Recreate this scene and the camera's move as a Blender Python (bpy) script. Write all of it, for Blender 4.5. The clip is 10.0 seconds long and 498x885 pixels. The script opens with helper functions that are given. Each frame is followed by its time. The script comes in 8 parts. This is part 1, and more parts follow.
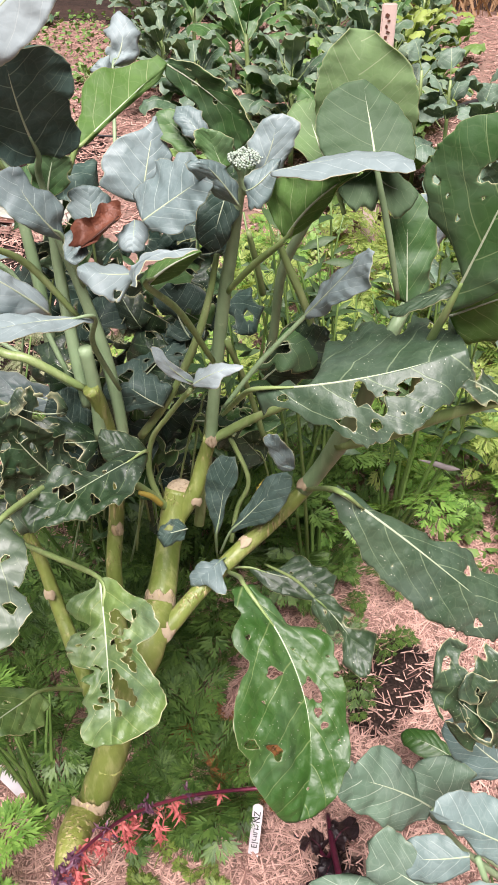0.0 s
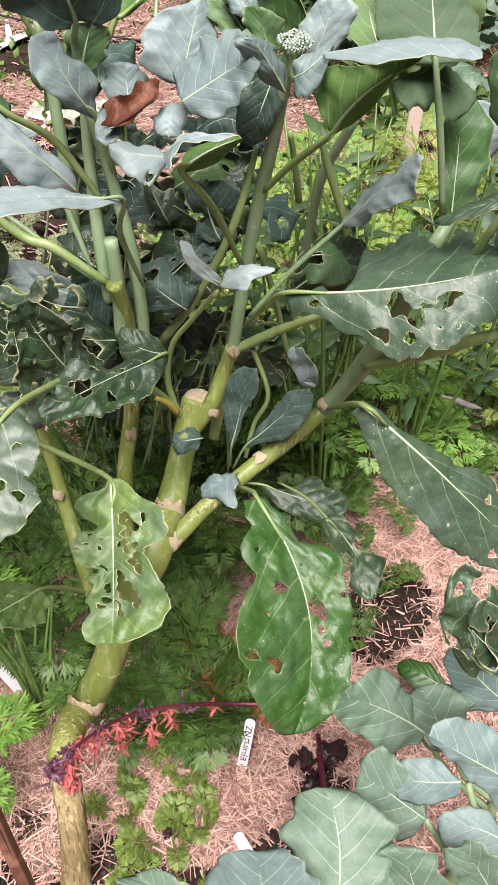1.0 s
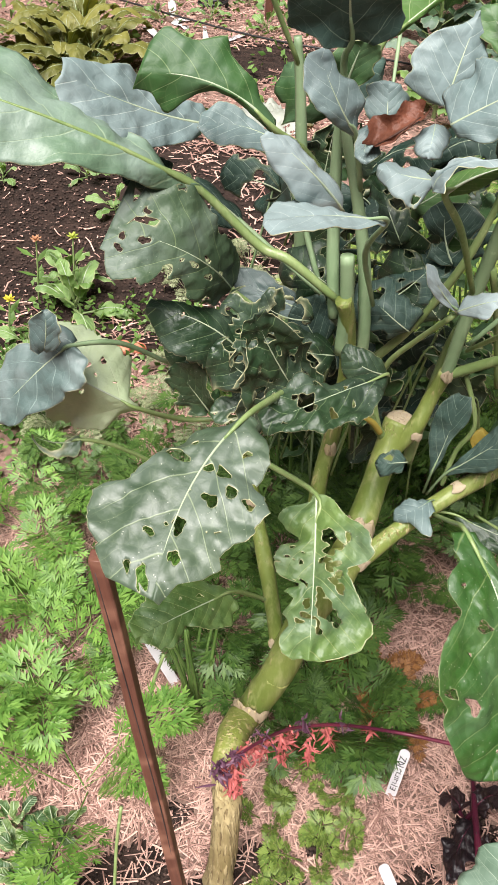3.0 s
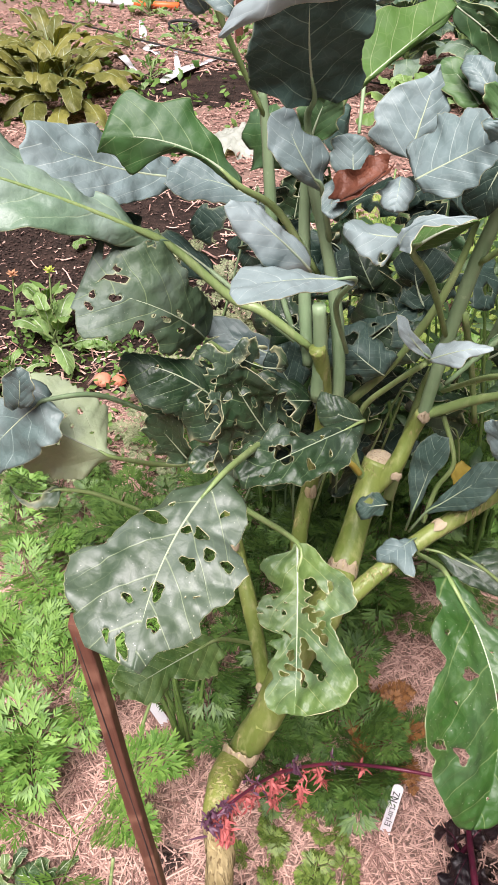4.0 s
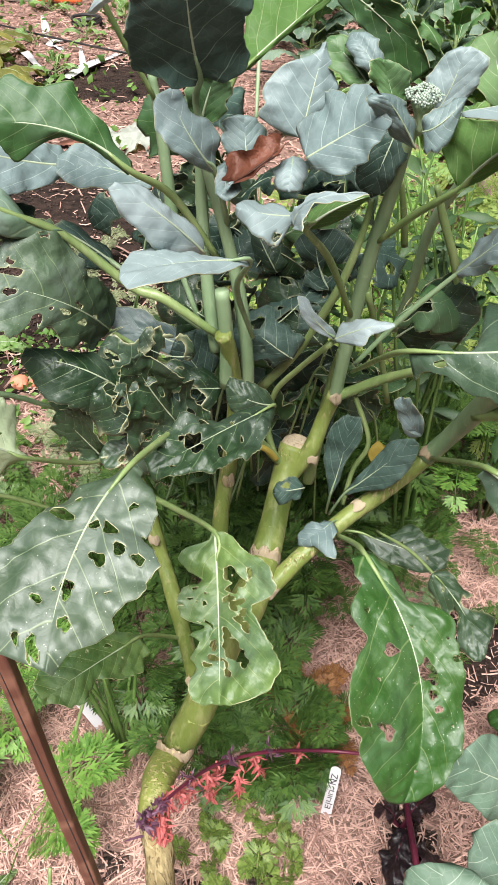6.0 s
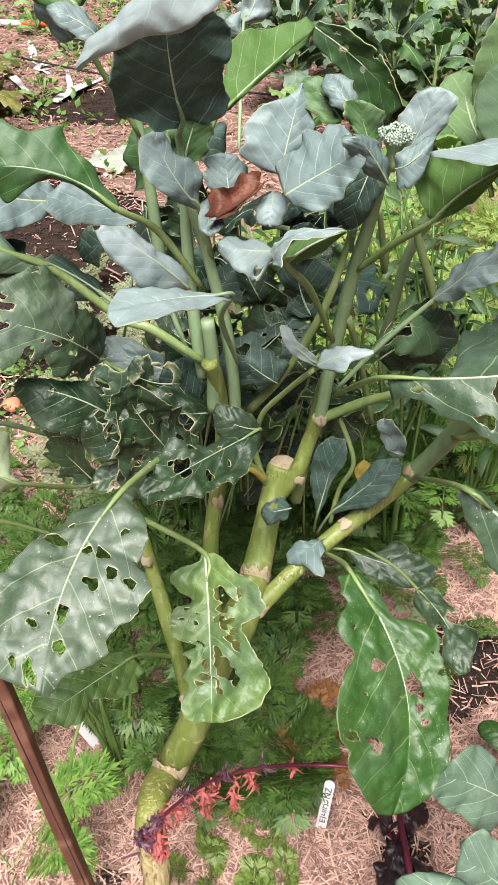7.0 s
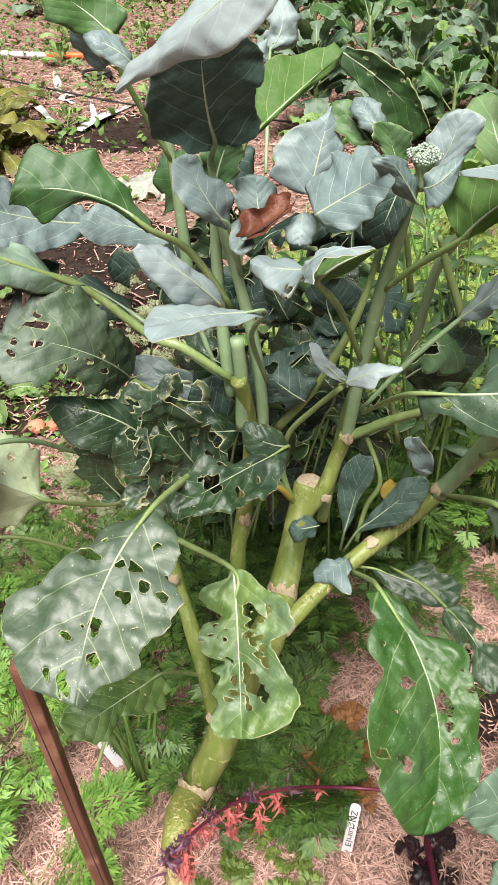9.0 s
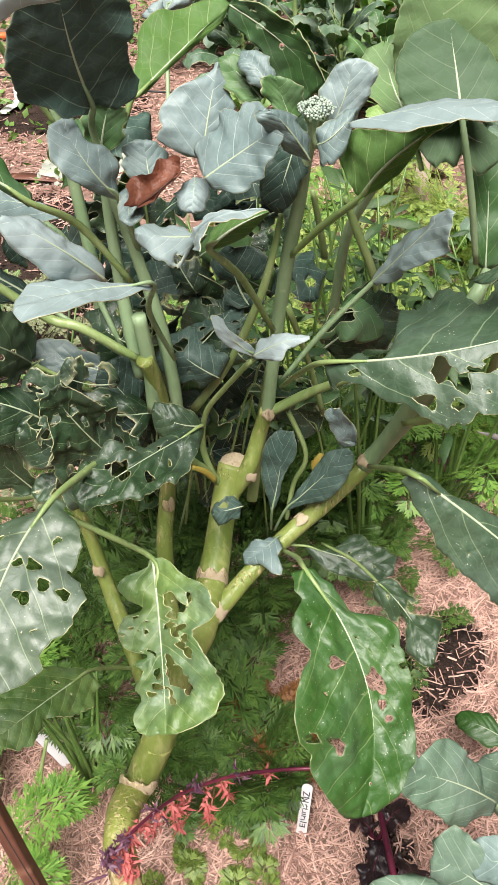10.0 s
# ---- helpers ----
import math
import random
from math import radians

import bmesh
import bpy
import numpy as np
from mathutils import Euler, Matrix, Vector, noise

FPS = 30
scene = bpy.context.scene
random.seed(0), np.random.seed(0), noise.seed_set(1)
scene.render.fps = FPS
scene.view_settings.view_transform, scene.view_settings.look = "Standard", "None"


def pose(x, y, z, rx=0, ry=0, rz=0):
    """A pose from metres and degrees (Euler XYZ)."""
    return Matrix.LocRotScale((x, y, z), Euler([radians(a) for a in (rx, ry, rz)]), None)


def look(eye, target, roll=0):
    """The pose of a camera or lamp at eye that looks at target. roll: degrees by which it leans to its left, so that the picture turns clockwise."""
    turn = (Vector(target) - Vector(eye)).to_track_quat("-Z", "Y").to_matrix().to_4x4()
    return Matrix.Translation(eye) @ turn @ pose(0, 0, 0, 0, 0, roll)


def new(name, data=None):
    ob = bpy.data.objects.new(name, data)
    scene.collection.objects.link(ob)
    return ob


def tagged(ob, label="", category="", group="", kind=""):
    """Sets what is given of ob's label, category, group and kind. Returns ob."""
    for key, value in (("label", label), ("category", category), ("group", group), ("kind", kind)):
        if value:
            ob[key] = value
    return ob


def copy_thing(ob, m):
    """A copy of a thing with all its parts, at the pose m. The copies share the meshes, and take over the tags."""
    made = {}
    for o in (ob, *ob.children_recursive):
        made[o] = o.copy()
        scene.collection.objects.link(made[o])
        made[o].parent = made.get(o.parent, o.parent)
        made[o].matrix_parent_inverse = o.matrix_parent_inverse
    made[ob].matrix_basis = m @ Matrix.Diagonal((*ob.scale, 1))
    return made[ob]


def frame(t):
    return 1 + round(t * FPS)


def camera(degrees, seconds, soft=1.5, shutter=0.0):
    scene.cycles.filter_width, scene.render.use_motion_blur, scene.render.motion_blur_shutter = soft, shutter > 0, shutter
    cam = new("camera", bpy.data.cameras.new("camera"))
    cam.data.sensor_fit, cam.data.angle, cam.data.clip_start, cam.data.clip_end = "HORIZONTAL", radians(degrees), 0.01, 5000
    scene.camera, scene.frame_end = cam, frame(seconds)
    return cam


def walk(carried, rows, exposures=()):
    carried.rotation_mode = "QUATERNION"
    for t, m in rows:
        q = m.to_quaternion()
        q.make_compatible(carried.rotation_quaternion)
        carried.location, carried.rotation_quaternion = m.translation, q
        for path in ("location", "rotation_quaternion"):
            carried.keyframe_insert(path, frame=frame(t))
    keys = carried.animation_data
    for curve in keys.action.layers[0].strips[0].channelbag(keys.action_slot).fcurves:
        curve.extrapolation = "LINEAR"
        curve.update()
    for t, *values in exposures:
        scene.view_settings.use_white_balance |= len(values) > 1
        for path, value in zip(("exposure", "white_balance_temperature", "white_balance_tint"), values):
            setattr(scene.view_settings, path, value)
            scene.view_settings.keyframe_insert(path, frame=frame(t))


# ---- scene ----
cam = camera(33.9, 10.0, 1.1)
PATH = [
    (0, (0.184, 0.25, 1.495), (0.038, 1.822, 0.266), -1.8),
    (0.5, (0.185, 0.249, 1.482), (0.035, 1.768, 0.19), -0.2),
    (1, (0.174, 0.254, 1.455), (0.009, 1.717, 0.103), 2.0),
    (1.5, (0.143, 0.247, 1.455), (-0.107, 1.657, 0.058), 2.8),
    (2, (0.082, 0.251, 1.458), (-0.304, 1.621, 0.054), 1.6),
    (2.5, (0.077, 0.261, 1.459), (-0.391, 1.618, 0.066), 0.1),
    (2.7, (0.078, 0.242, 1.454), (-0.4, 1.621, 0.087), 0.0),
    (4, (0.079, 0.281, 1.489), (-0.376, 1.713, 0.169), -1.3),
    (4.5, (0.074, 0.278, 1.485), (-0.344, 1.722, 0.166), -1.1),
    (5, (0.078, 0.294, 1.483), (-0.286, 1.742, 0.152), -0.7),
    (5.5, (0.097, 0.311, 1.475), (-0.213, 1.76, 0.131), -0.3),
    (5.7, (0.1, 0.303, 1.47), (-0.202, 1.758, 0.131), -0.3),
    (7, (0.113, 0.276, 1.503), (-0.17, 1.766, 0.199), -1.1),
    (7.5, (0.119, 0.269, 1.499), (-0.187, 1.772, 0.215), -1.2),
    (8, (0.126, 0.257, 1.504), (-0.2, 1.773, 0.24), -1.3),
    (8.5, (0.099, 0.258, 1.507), (-0.242, 1.776, 0.25), -1.6),
    (9, (0.103, 0.262, 1.502), (-0.23, 1.781, 0.245), -2.1),
    (9.5, (0.131, 0.259, 1.508), (-0.168, 1.775, 0.238), -2.9),
    (10, (0.15, 0.303, 1.471), (-0.082, 1.807, 0.174), -3.3),
]
walk(cam, [(t, look(eye, target, roll)) for t, eye, target, roll in PATH], [(0, 0.02, 6600, 20), (2.5, -0.06, 6600, 10), (4.5, -0.05, 6450, 20), (5.5, -0.01, 6400, 10), (7.5, -0.01, 6650, 10), (10, 0.0, 6700, 10)])
SKY, SUN = 0.020, 10.7

# ---- light: bright overcast sky, high soft sun ----
world = bpy.data.worlds.new("sky")
scene.world = world
world.use_nodes = True
wn = world.node_tree.nodes
sky = wn.new("ShaderNodeTexSky")
sky.sky_type = "NISHITA"
sky.sun_disc = False
sky.sun_elevation, sky.sun_rotation = radians(63), radians(178)
sky.air_density, sky.dust_density, sky.ozone_density = 1.0, 3.0, 1.0
wn["Background"].inputs["Strength"].default_value = SKY
overcast = wn.new("ShaderNodeHueSaturation")
overcast.inputs["Saturation"].default_value = 0.30
world.node_tree.links.new(sky.outputs[0], overcast.inputs["Color"])
world.node_tree.links.new(overcast.outputs[0], wn["Background"].inputs["Color"])
sun_data = bpy.data.lights.new("sun", "SUN")
sun_data.energy, sun_data.angle, sun_data.color = SUN, radians(36), (1.0, 0.965, 0.935)
sun = new("sun", sun_data)
sun.matrix_world = look((0.12, -1.5, 5.4), (0, 1.0, 0.4))


# ---- materials ----
class Nodes:
    """A few shorthands for one material's node tree."""

    def __init__(self, name):
        self.mat = bpy.data.materials.new(name)
        self.mat.use_nodes = True
        self.tree = self.mat.node_tree
        self.tree.nodes.clear()
        self.out = self.add("ShaderNodeOutputMaterial")

    def add(self, kind, **props):
        n = self.tree.nodes.new(kind)
        for key, value in props.items():
            setattr(n, key, value)
        return n

    def join(self, a, b):
        self.tree.links.new(a, b)

    def put(self, socket, value):
        if hasattr(value, "is_output"):
            self.join(value, socket)
        else:
            socket.default_value = value

    def math(self, op, a, b=0.0, c=0.0, clamp=False):
        n = self.add("ShaderNodeMath", operation=op, use_clamp=clamp)
        for s, v in zip(n.inputs, (a, b, c)):
            self.put(s, v)
        return n.outputs[0]

    def mix(self, f, a, b, blend="MIX"):
        n = self.add("ShaderNodeMix", data_type="RGBA", blend_type=blend)
        self.put(n.inputs["Factor"], f)
        for s, v in ((n.inputs[6], a), (n.inputs[7], b)):
            self.put(s, (*v, 1) if isinstance(v, tuple) and len(v) == 3 else v)
        return n.outputs[2]

    def noise(self, scale, detail=3.0, rough=0.55, vector=None, distort=0.0):
        n = self.add("ShaderNodeTexNoise")
        n.inputs["Scale"].default_value, n.inputs["Detail"].default_value = scale, detail
        n.inputs["Roughness"].default_value, n.inputs["Distortion"].default_value = rough, distort
        self.join(vector if vector else self.coords(), n.inputs["Vector"])
        return n.outputs["Fac"]

    def coords(self):
        if not hasattr(self, "tc"):
            self.tc = self.add("ShaderNodeTexCoord")
        return self.tc.outputs["Object"]

    def step(self, x, lo, hi, a=0.0, b=1.0):
        n = self.add("ShaderNodeMapRange", interpolation_type="SMOOTHSTEP")
        for s, v in zip(n.inputs, (x, lo, hi, a, b)):
            self.put(s, v)
        return n.outputs[0]

    def random(self):
        return self.add("ShaderNodeObjectInfo").outputs["Random"]

    def island(self):
        return self.add("ShaderNodeNewGeometry").outputs["Random Per Island"]

    def bump(self, height, strength, distance=0.002):
        n = self.add("ShaderNodeBump")
        n.inputs["Strength"].default_value, n.inputs["Distance"].default_value = strength, distance
        self.join(height, n.inputs["Height"])
        return n.outputs[0]

    def surface(self, colour, rough, normal=None, spec=0.5, metal=0.0, trans=0.0, trans_tint=(1.0, 1.0, 0.5)):
        p = self.add("ShaderNodeBsdfPrincipled")
        self.put(p.inputs["Base Color"], (*colour, 1) if isinstance(colour, tuple) else colour)
        self.put(p.inputs["Roughness"], rough)
        self.put(p.inputs["Specular IOR Level"], spec)
        self.put(p.inputs["Metallic"], metal)
        if normal:
            self.join(normal, p.inputs["Normal"])
        last = p.outputs[0]
        if trans > 0:
            tr = self.add("ShaderNodeBsdfTranslucent")
            self.put(tr.inputs["Color"], self.mix(1.0, colour, (*trans_tint, 1), "MULTIPLY"))
            if normal:
                self.join(normal, tr.inputs["Normal"])
            m = self.add("ShaderNodeMixShader")
            m.inputs[0].default_value = trans
            self.join(last, m.inputs[1])
            self.join(tr.outputs[0], m.inputs[2])
            last = m.outputs[0]
        self.join(last, self.out.inputs["Surface"])
        return self.mat


def leaf_material(name, dark, light, vein, rough, trans, specks=0.0, spec=0.5, pairs=6.0, vein_mix=0.75, bloom_sheen=0.0, rim=(0.52, 0.51, 0.30), edging=0.75, pucker=0.5, pillow=0.3, blister=1.0):
    n = Nodes(name)
    uv = n.add("ShaderNodeUVMap", uv_map="leaf").outputs[0]
    sep = n.add("ShaderNodeSeparateXYZ")
    n.join(uv, sep.inputs[0])
    u, q = sep.outputs[0], n.math("MULTIPLY_ADD", sep.outputs[1], 2.0, -1.0)
    aq = n.math("ABSOLUTE", q)
    wob = n.math("MULTIPLY_ADD", n.noise(16.0, 2.0), 0.26, -0.13)
    side = n.math("MULTIPLY", n.math("GREATER_THAN", q, 0.0), 0.43)
    s = n.math("MULTIPLY", u, pairs)
    s = n.math("SUBTRACT", s, n.math("MULTIPLY", n.math("POWER", aq, 1.25), 2.3))
    s = n.math("ADD", n.math("ADD", s, side), wob)
    near = n.math("MULTIPLY", n.math("PINGPONG", s, 0.5), 2.0)
    width = n.math("MULTIPLY_ADD", aq, -0.05, 0.082)
    vein_1 = n.math("MULTIPLY", n.step(near, 0.0, width, 1.0, 0.0), n.step(aq, 0.60, 0.95, 1.0, 0.1))
    fork = n.math("ADD", n.math("MULTIPLY", s, 2.0), n.math("MULTIPLY_ADD", n.noise(24.0, 2.0), 1.1, aq))
    fork = n.math("MULTIPLY", n.math("PINGPONG", fork, 0.5), 2.0)
    vein_2 = n.math("MULTIPLY", n.step(fork, 0.0, 0.085, 1.0, 0.0), n.step(aq, 0.30, 0.55, 0.0, 0.8))
    warp = n.add("ShaderNodeVectorMath", operation="MULTIPLY_ADD")
    drift = n.add("ShaderNodeTexNoise")
    drift.inputs["Scale"].default_value = 30.0
    n.join(n.coords(), drift.inputs["Vector"])
    n.join(drift.outputs["Color"], warp.inputs[0])
    warp.inputs[1].default_value = (0.02, 0.02, 0.02)
    n.join(n.coords(), warp.inputs[2])
    vor = n.add("ShaderNodeTexVoronoi", feature="DISTANCE_TO_EDGE")
    vor.inputs["Scale"].default_value = 62.0
    n.join(warp.outputs[0], vor.inputs["Vector"])
    net = n.step(vor.outputs["Distance"], 0.0, 0.05, 1.0, 0.0)
    mott = n.noise(9.0, 4.0, 0.6)
    fine = n.noise(70.0, 3.0, 0.6)
    tone = n.math("ADD", n.math("MULTIPLY", mott, 0.9), n.math("MULTIPLY_ADD", fine, 0.3, -0.12))
    tone = n.math("ADD", tone, n.math("MULTIPLY_ADD", n.random(), 0.5, -0.25), clamp=True)
    col = n.mix(n.step(tone, 0.25, 0.85), dark, light)
    # pale grey patches: wax bloom, and sky sheen painted into the colour
    if bloom_sheen:
        col = n.mix(n.math("MULTIPLY", n.step(n.noise(14.0, 3.0, 0.5), 0.4, 0.7), bloom_sheen), col, (0.37, 0.43, 0.43))
    col = n.mix(n.math("MULTIPLY", net, 0.13 * vein_mix), col, vein)
    col = n.mix(n.math("MULTIPLY", vein_2, 0.40 * vein_mix), col, vein)
    col = n.mix(n.math("MULTIPLY", vein_1, vein_mix), col, vein)
    if specks:
        sv = n.add("ShaderNodeTexVoronoi")
        sv.inputs["Scale"].default_value = 190.0
        n.join(n.coords(), sv.inputs["Vector"])
        dot = n.math("MULTIPLY", n.step(sv.outputs["Distance"], 0.04, 0.13, 1.0, 0.0), n.step(n.noise(19.0, 3.0, 0.7), 0.42, 0.54))
        col = n.mix(n.math("MULTIPLY", dot, specks), col, (0.66, 0.68, 0.56))
    edge = n.add("ShaderNodeAttribute", attribute_name="rim").outputs["Fac"]
    col = n.mix(n.math("MULTIPLY", n.math("POWER", edge, 10.0), edging), col, rim)
    h = n.math("ADD", n.math("MULTIPLY", n.step(near, 0.0, 0.9), n.math("MULTIPLY_ADD", aq, -0.7 * pillow, pillow)), n.math("MULTIPLY", n.noise(30.0, 4.0, 0.6), 0.9 * blister))
    h = n.math("ADD", h, n.math("MULTIPLY", n.noise(140.0, 4.0, 0.65), 0.35))
    h = n.math("ADD", h, n.math("MULTIPLY", n.step(vor.outputs["Distance"], 0.0, 0.3), 0.16))
    h = n.math("SUBTRACT", h, n.math("MULTIPLY", vein_1, 0.12))
    r = n.math("MULTIPLY_ADD", fine, 0.3, rough - 0.12)
    return n.surface(col, r, n.bump(h, pucker, 0.004), spec, 0.0, trans, (0.95, 1.0, 0.35))


WAXY = leaf_material("waxy_leaf", (0.128, 0.186, 0.182), (0.225, 0.296, 0.300), (0.47, 0.55, 0.50), 0.50, 0.16, 0.0, 0.45, 5.0, 0.62, 0.22, pucker=0.3)
PALE = leaf_material("pale_waxy_leaf", (0.200, 0.262, 0.262), (0.295, 0.360, 0.368), (0.46, 0.53, 0.50), 0.55, 0.12, 0.0, 0.4, 5.0, 0.5, 0.15, pucker=0.2)
MID = leaf_material("green_leaf", (0.042, 0.115, 0.030), (0.085, 0.185, 0.053), (0.30, 0.40, 0.19), 0.50, 0.30, 0.0, 0.5, 5.0, 0.5, 0.1, pucker=0.22)
# undersides: light shining through is partly painted in as a brighter, limier base
BACKLIT = leaf_material("backlit_underside_leaf", (0.125, 0.260, 0.062), (0.205, 0.370, 0.110), (0.52, 0.62, 0.32), 0.55, 0.60, 0.0, 0.35, 5.0, 0.7, 0.08, pucker=0.2)
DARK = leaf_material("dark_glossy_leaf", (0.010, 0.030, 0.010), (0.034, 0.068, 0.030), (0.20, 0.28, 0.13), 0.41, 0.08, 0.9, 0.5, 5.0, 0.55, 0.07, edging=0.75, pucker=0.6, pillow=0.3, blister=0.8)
GREY = leaf_material("worn_glossy_leaf", (0.028, 0.060, 0.030), (0.080, 0.128, 0.074), (0.26, 0.34, 0.20), 0.47, 0.10, 0.9, 0.6, 5.0, 0.5, 0.06, edging=0.95, pucker=0.4, pillow=0.6, blister=0.7)
SHEEN = leaf_material("silvery_worn_leaf", (0.032, 0.062, 0.030), (0.088, 0.128, 0.074), (0.32, 0.39, 0.22), 0.53, 0.10, 0.9, 0.95, 5.0, 0.42, 0.10, edging=1.0, pucker=0.3, pillow=0.35, blister=0.6)
DULL = leaf_material("dull_green_leaf", (0.046, 0.082, 0.042), (0.100, 0.140, 0.084), (0.22, 0.29, 0.14), 0.5, 0.12, 0.5, 0.4, 5.0, 0.5, 0.2, pucker=0.45)
OLD = leaf_material("old_green_leaf", (0.028, 0.088, 0.014), (0.098, 0.188, 0.038), (0.36, 0.44, 0.18), 0.45, 0.20, 0.9, 0.6, 6.0, 0.26, 0.06, edging=0.5, pucker=0.5, pillow=0.55, blister=0.7)
YELLOWING = leaf_material("yellowing_leaf", (0.034, 0.092, 0.020), (0.170, 0.260, 0.070), (0.46, 0.50, 0.22), 0.46, 0.22, 0.6, 0.6, 7.0, 0.35, 0.16, edging=1.0, pucker=0.5, pillow=0.6, blister=1.1)
FAR_KALE = leaf_material("kale_leaf", (0.052, 0.105, 0.055), (0.165, 0.235, 0.155), (0.26, 0.34, 0.22), 0.6, 0.2, 0.0, 0.3, 5.0, 0.5, 0.25, pucker=0.8)
LETTUCE = leaf_material("lettuce_leaf", (0.13, 0.24, 0.06), (0.24, 0.38, 0.12), (0.40, 0.50, 0.24), 0.45, 0.35, 0.0, 0.4, 5.0, 0.5, 0.1, pucker=0.8)
LIME = leaf_material("lime_leaf", (0.20, 0.29, 0.05), (0.36, 0.46, 0.12), (0.46, 0.54, 0.24), 0.5, 0.4, 0.0, 0.4, 5.0, 0.5, 0.05, pucker=0.6)
BEET = leaf_material("beet_leaf", (0.012, 0.008, 0.010), (0.035, 0.02, 0.02), (0.09, 0.02, 0.035), 0.36, 0.05, 0.3, 0.45, 5.0, 0.5, 0.0, (0.10, 0.04, 0.05), pucker=0.8)
BRONZE = leaf_material("yellow_weed_leaf", (0.10, 0.11, 0.025), (0.23, 0.22, 0.05), (0.36, 0.36, 0.14), 0.5, 0.3, 0.0, 0.4, 7.0, 0.5, 0.0, pucker=0.6)


def stem_material(name, low, high, scar, rough=0.42, cracks=0.0):
    n = Nodes(name)
    co = n.coords()
    sep = n.add("ShaderNodeSeparateXYZ")
    n.join(co, sep.inputs[0])
    stretch = n.add("ShaderNodeMapping")
    stretch.inputs["Scale"].default_value = (1.0, 1.0, 0.10)
    n.join(co, stretch.inputs["Vector"])
    tone = n.noise(8.0, 4.0, 0.6)
    streak = n.noise(90.0, 3.0, 0.6, stretch.outputs[0])
    col = n.mix(n.step(tone, 0.3, 0.7), low, high)
    col = n.mix(n.math("MULTIPLY", n.step(streak, 0.45, 0.75), 0.35), col, scar)
    spot = n.step(n.noise(55.0, 3.0, 0.65), 0.66, 0.72)
    col = n.mix(n.math("MULTIPLY", spot, 0.5), col, scar)
    h = n.math("ADD", streak, n.math("MULTIPLY", tone, 0.5))
    if cracks:
        fleck = n.noise(150.0, 2.0, 0.6, stretch.outputs[0])
        split = n.noise(210.0, 2.0, 0.6, stretch.outputs[0], 0.5)
        patch = n.step(n.noise(13.0, 3.0), 0.60 - 0.16 * cracks, 0.70 - 0.10 * cracks)
        mask = n.math("MULTIPLY", n.step(fleck, 0.52, 0.64), patch)
        gap = n.math("MULTIPLY", n.step(split, 0.58, 0.68), patch)
        col = n.mix(n.math("MULTIPLY", mask, 0.75), col, (0.46, 0.375, 0.20))
        col = n.mix(n.math("MULTIPLY", gap, 0.85), col, (0.13, 0.085, 0.035))
        h = n.math("ADD", h, n.math("SUBTRACT", mask, n.math("MULTIPLY", gap, 1.3)))
    return n.surface(col, rough, n.bump(h, 0.5, 0.003), 0.45, 0.0, 0.0)


TRUNK = stem_material("green_trunk", (0.098, 0.142, 0.026), (0.205, 0.250, 0.062), (0.42, 0.42, 0.20), 0.45, 0.8)
BARK = stem_material("bark", (0.20, 0.155, 0.06), (0.40, 0.325, 0.165), (0.10, 0.065, 0.03), 0.8, 1.6)
STALK = stem_material("green_stalk", (0.125, 0.195, 0.06), (0.215, 0.290, 0.110), (0.38, 0.42, 0.22), 0.42)
WAXSTEM = stem_material("waxy_stalk", (0.140, 0.222, 0.110), (0.235, 0.325, 0.182), (0.30, 0.38, 0.23), 0.5)
RIB = stem_material("midrib", (0.28, 0.35, 0.22), (0.40, 0.46, 0.32), (0.46, 0.50, 0.38), 0.45)
SCAR = stem_material("leaf_scar", (0.27, 0.21, 0.135), (0.46, 0.385, 0.27), (0.14, 0.09, 0.05), 0.8, 1.2)
REDSTEM = stem_material("red_stalk", (0.07, 0.010, 0.025), (0.17, 0.022, 0.05), (0.05, 0.01, 0.02), 0.4)


def plain_material(name, c1, c2, rough, scale=30.0, bump=0.3, trans=0.0, island=False, tint=(1.0, 0.95, 0.5), spec=0.4):
    n = Nodes(name)
    t = n.math("MULTIPLY", n.noise(scale, 4.0, 0.6), 1.1)
    t = n.math("ADD", t, n.math("MULTIPLY_ADD", n.island() if island else n.random(), 0.9, -0.5), clamp=True)
    col = n.mix(t, c1, c2)
    return n.surface(col, rough, n.bump(n.noise(scale * 4, 3.0), bump, 0.002), spec, 0.0, trans, tint)


STRAW = plain_material("straw", (0.20, 0.105, 0.084), (0.66, 0.43, 0.355), 0.75, 25.0, 0.3, 0.0, True)
CHIPS = plain_material("bark_mulch", (0.12, 0.055, 0.045), (0.43, 0.26, 0.21), 0.85, 12.0, 0.4, 0.0, True)
CLOD = plain_material("soil_clods", (0.016, 0.010, 0.008), (0.075, 0.045, 0.035), 0.95, 40.0, 0.6, 0.0, True)
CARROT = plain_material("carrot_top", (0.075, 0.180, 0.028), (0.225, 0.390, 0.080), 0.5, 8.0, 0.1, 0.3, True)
# darkened copy of CARROT: the understory's shade is painted into the leaf colour
CARROT_DARK = plain_material("shade_tinted_carrot_top", (0.032, 0.080, 0.014), (0.110, 0.195, 0.042), 0.5, 8.0, 0.1, 0.25, True)
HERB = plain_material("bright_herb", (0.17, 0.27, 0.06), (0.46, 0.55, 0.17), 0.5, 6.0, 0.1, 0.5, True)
WEED = plain_material("weed_leaf", (0.07, 0.16, 0.035), (0.18, 0.30, 0.075), 0.5, 8.0, 0.1, 0.3, True)
REDLEAF = plain_material("red_leaflets", (0.34, 0.045, 0.055), (0.58, 0.19, 0.17), 0.5, 60.0, 0.3, 0.2, True, (1.0, 0.5, 0.4))
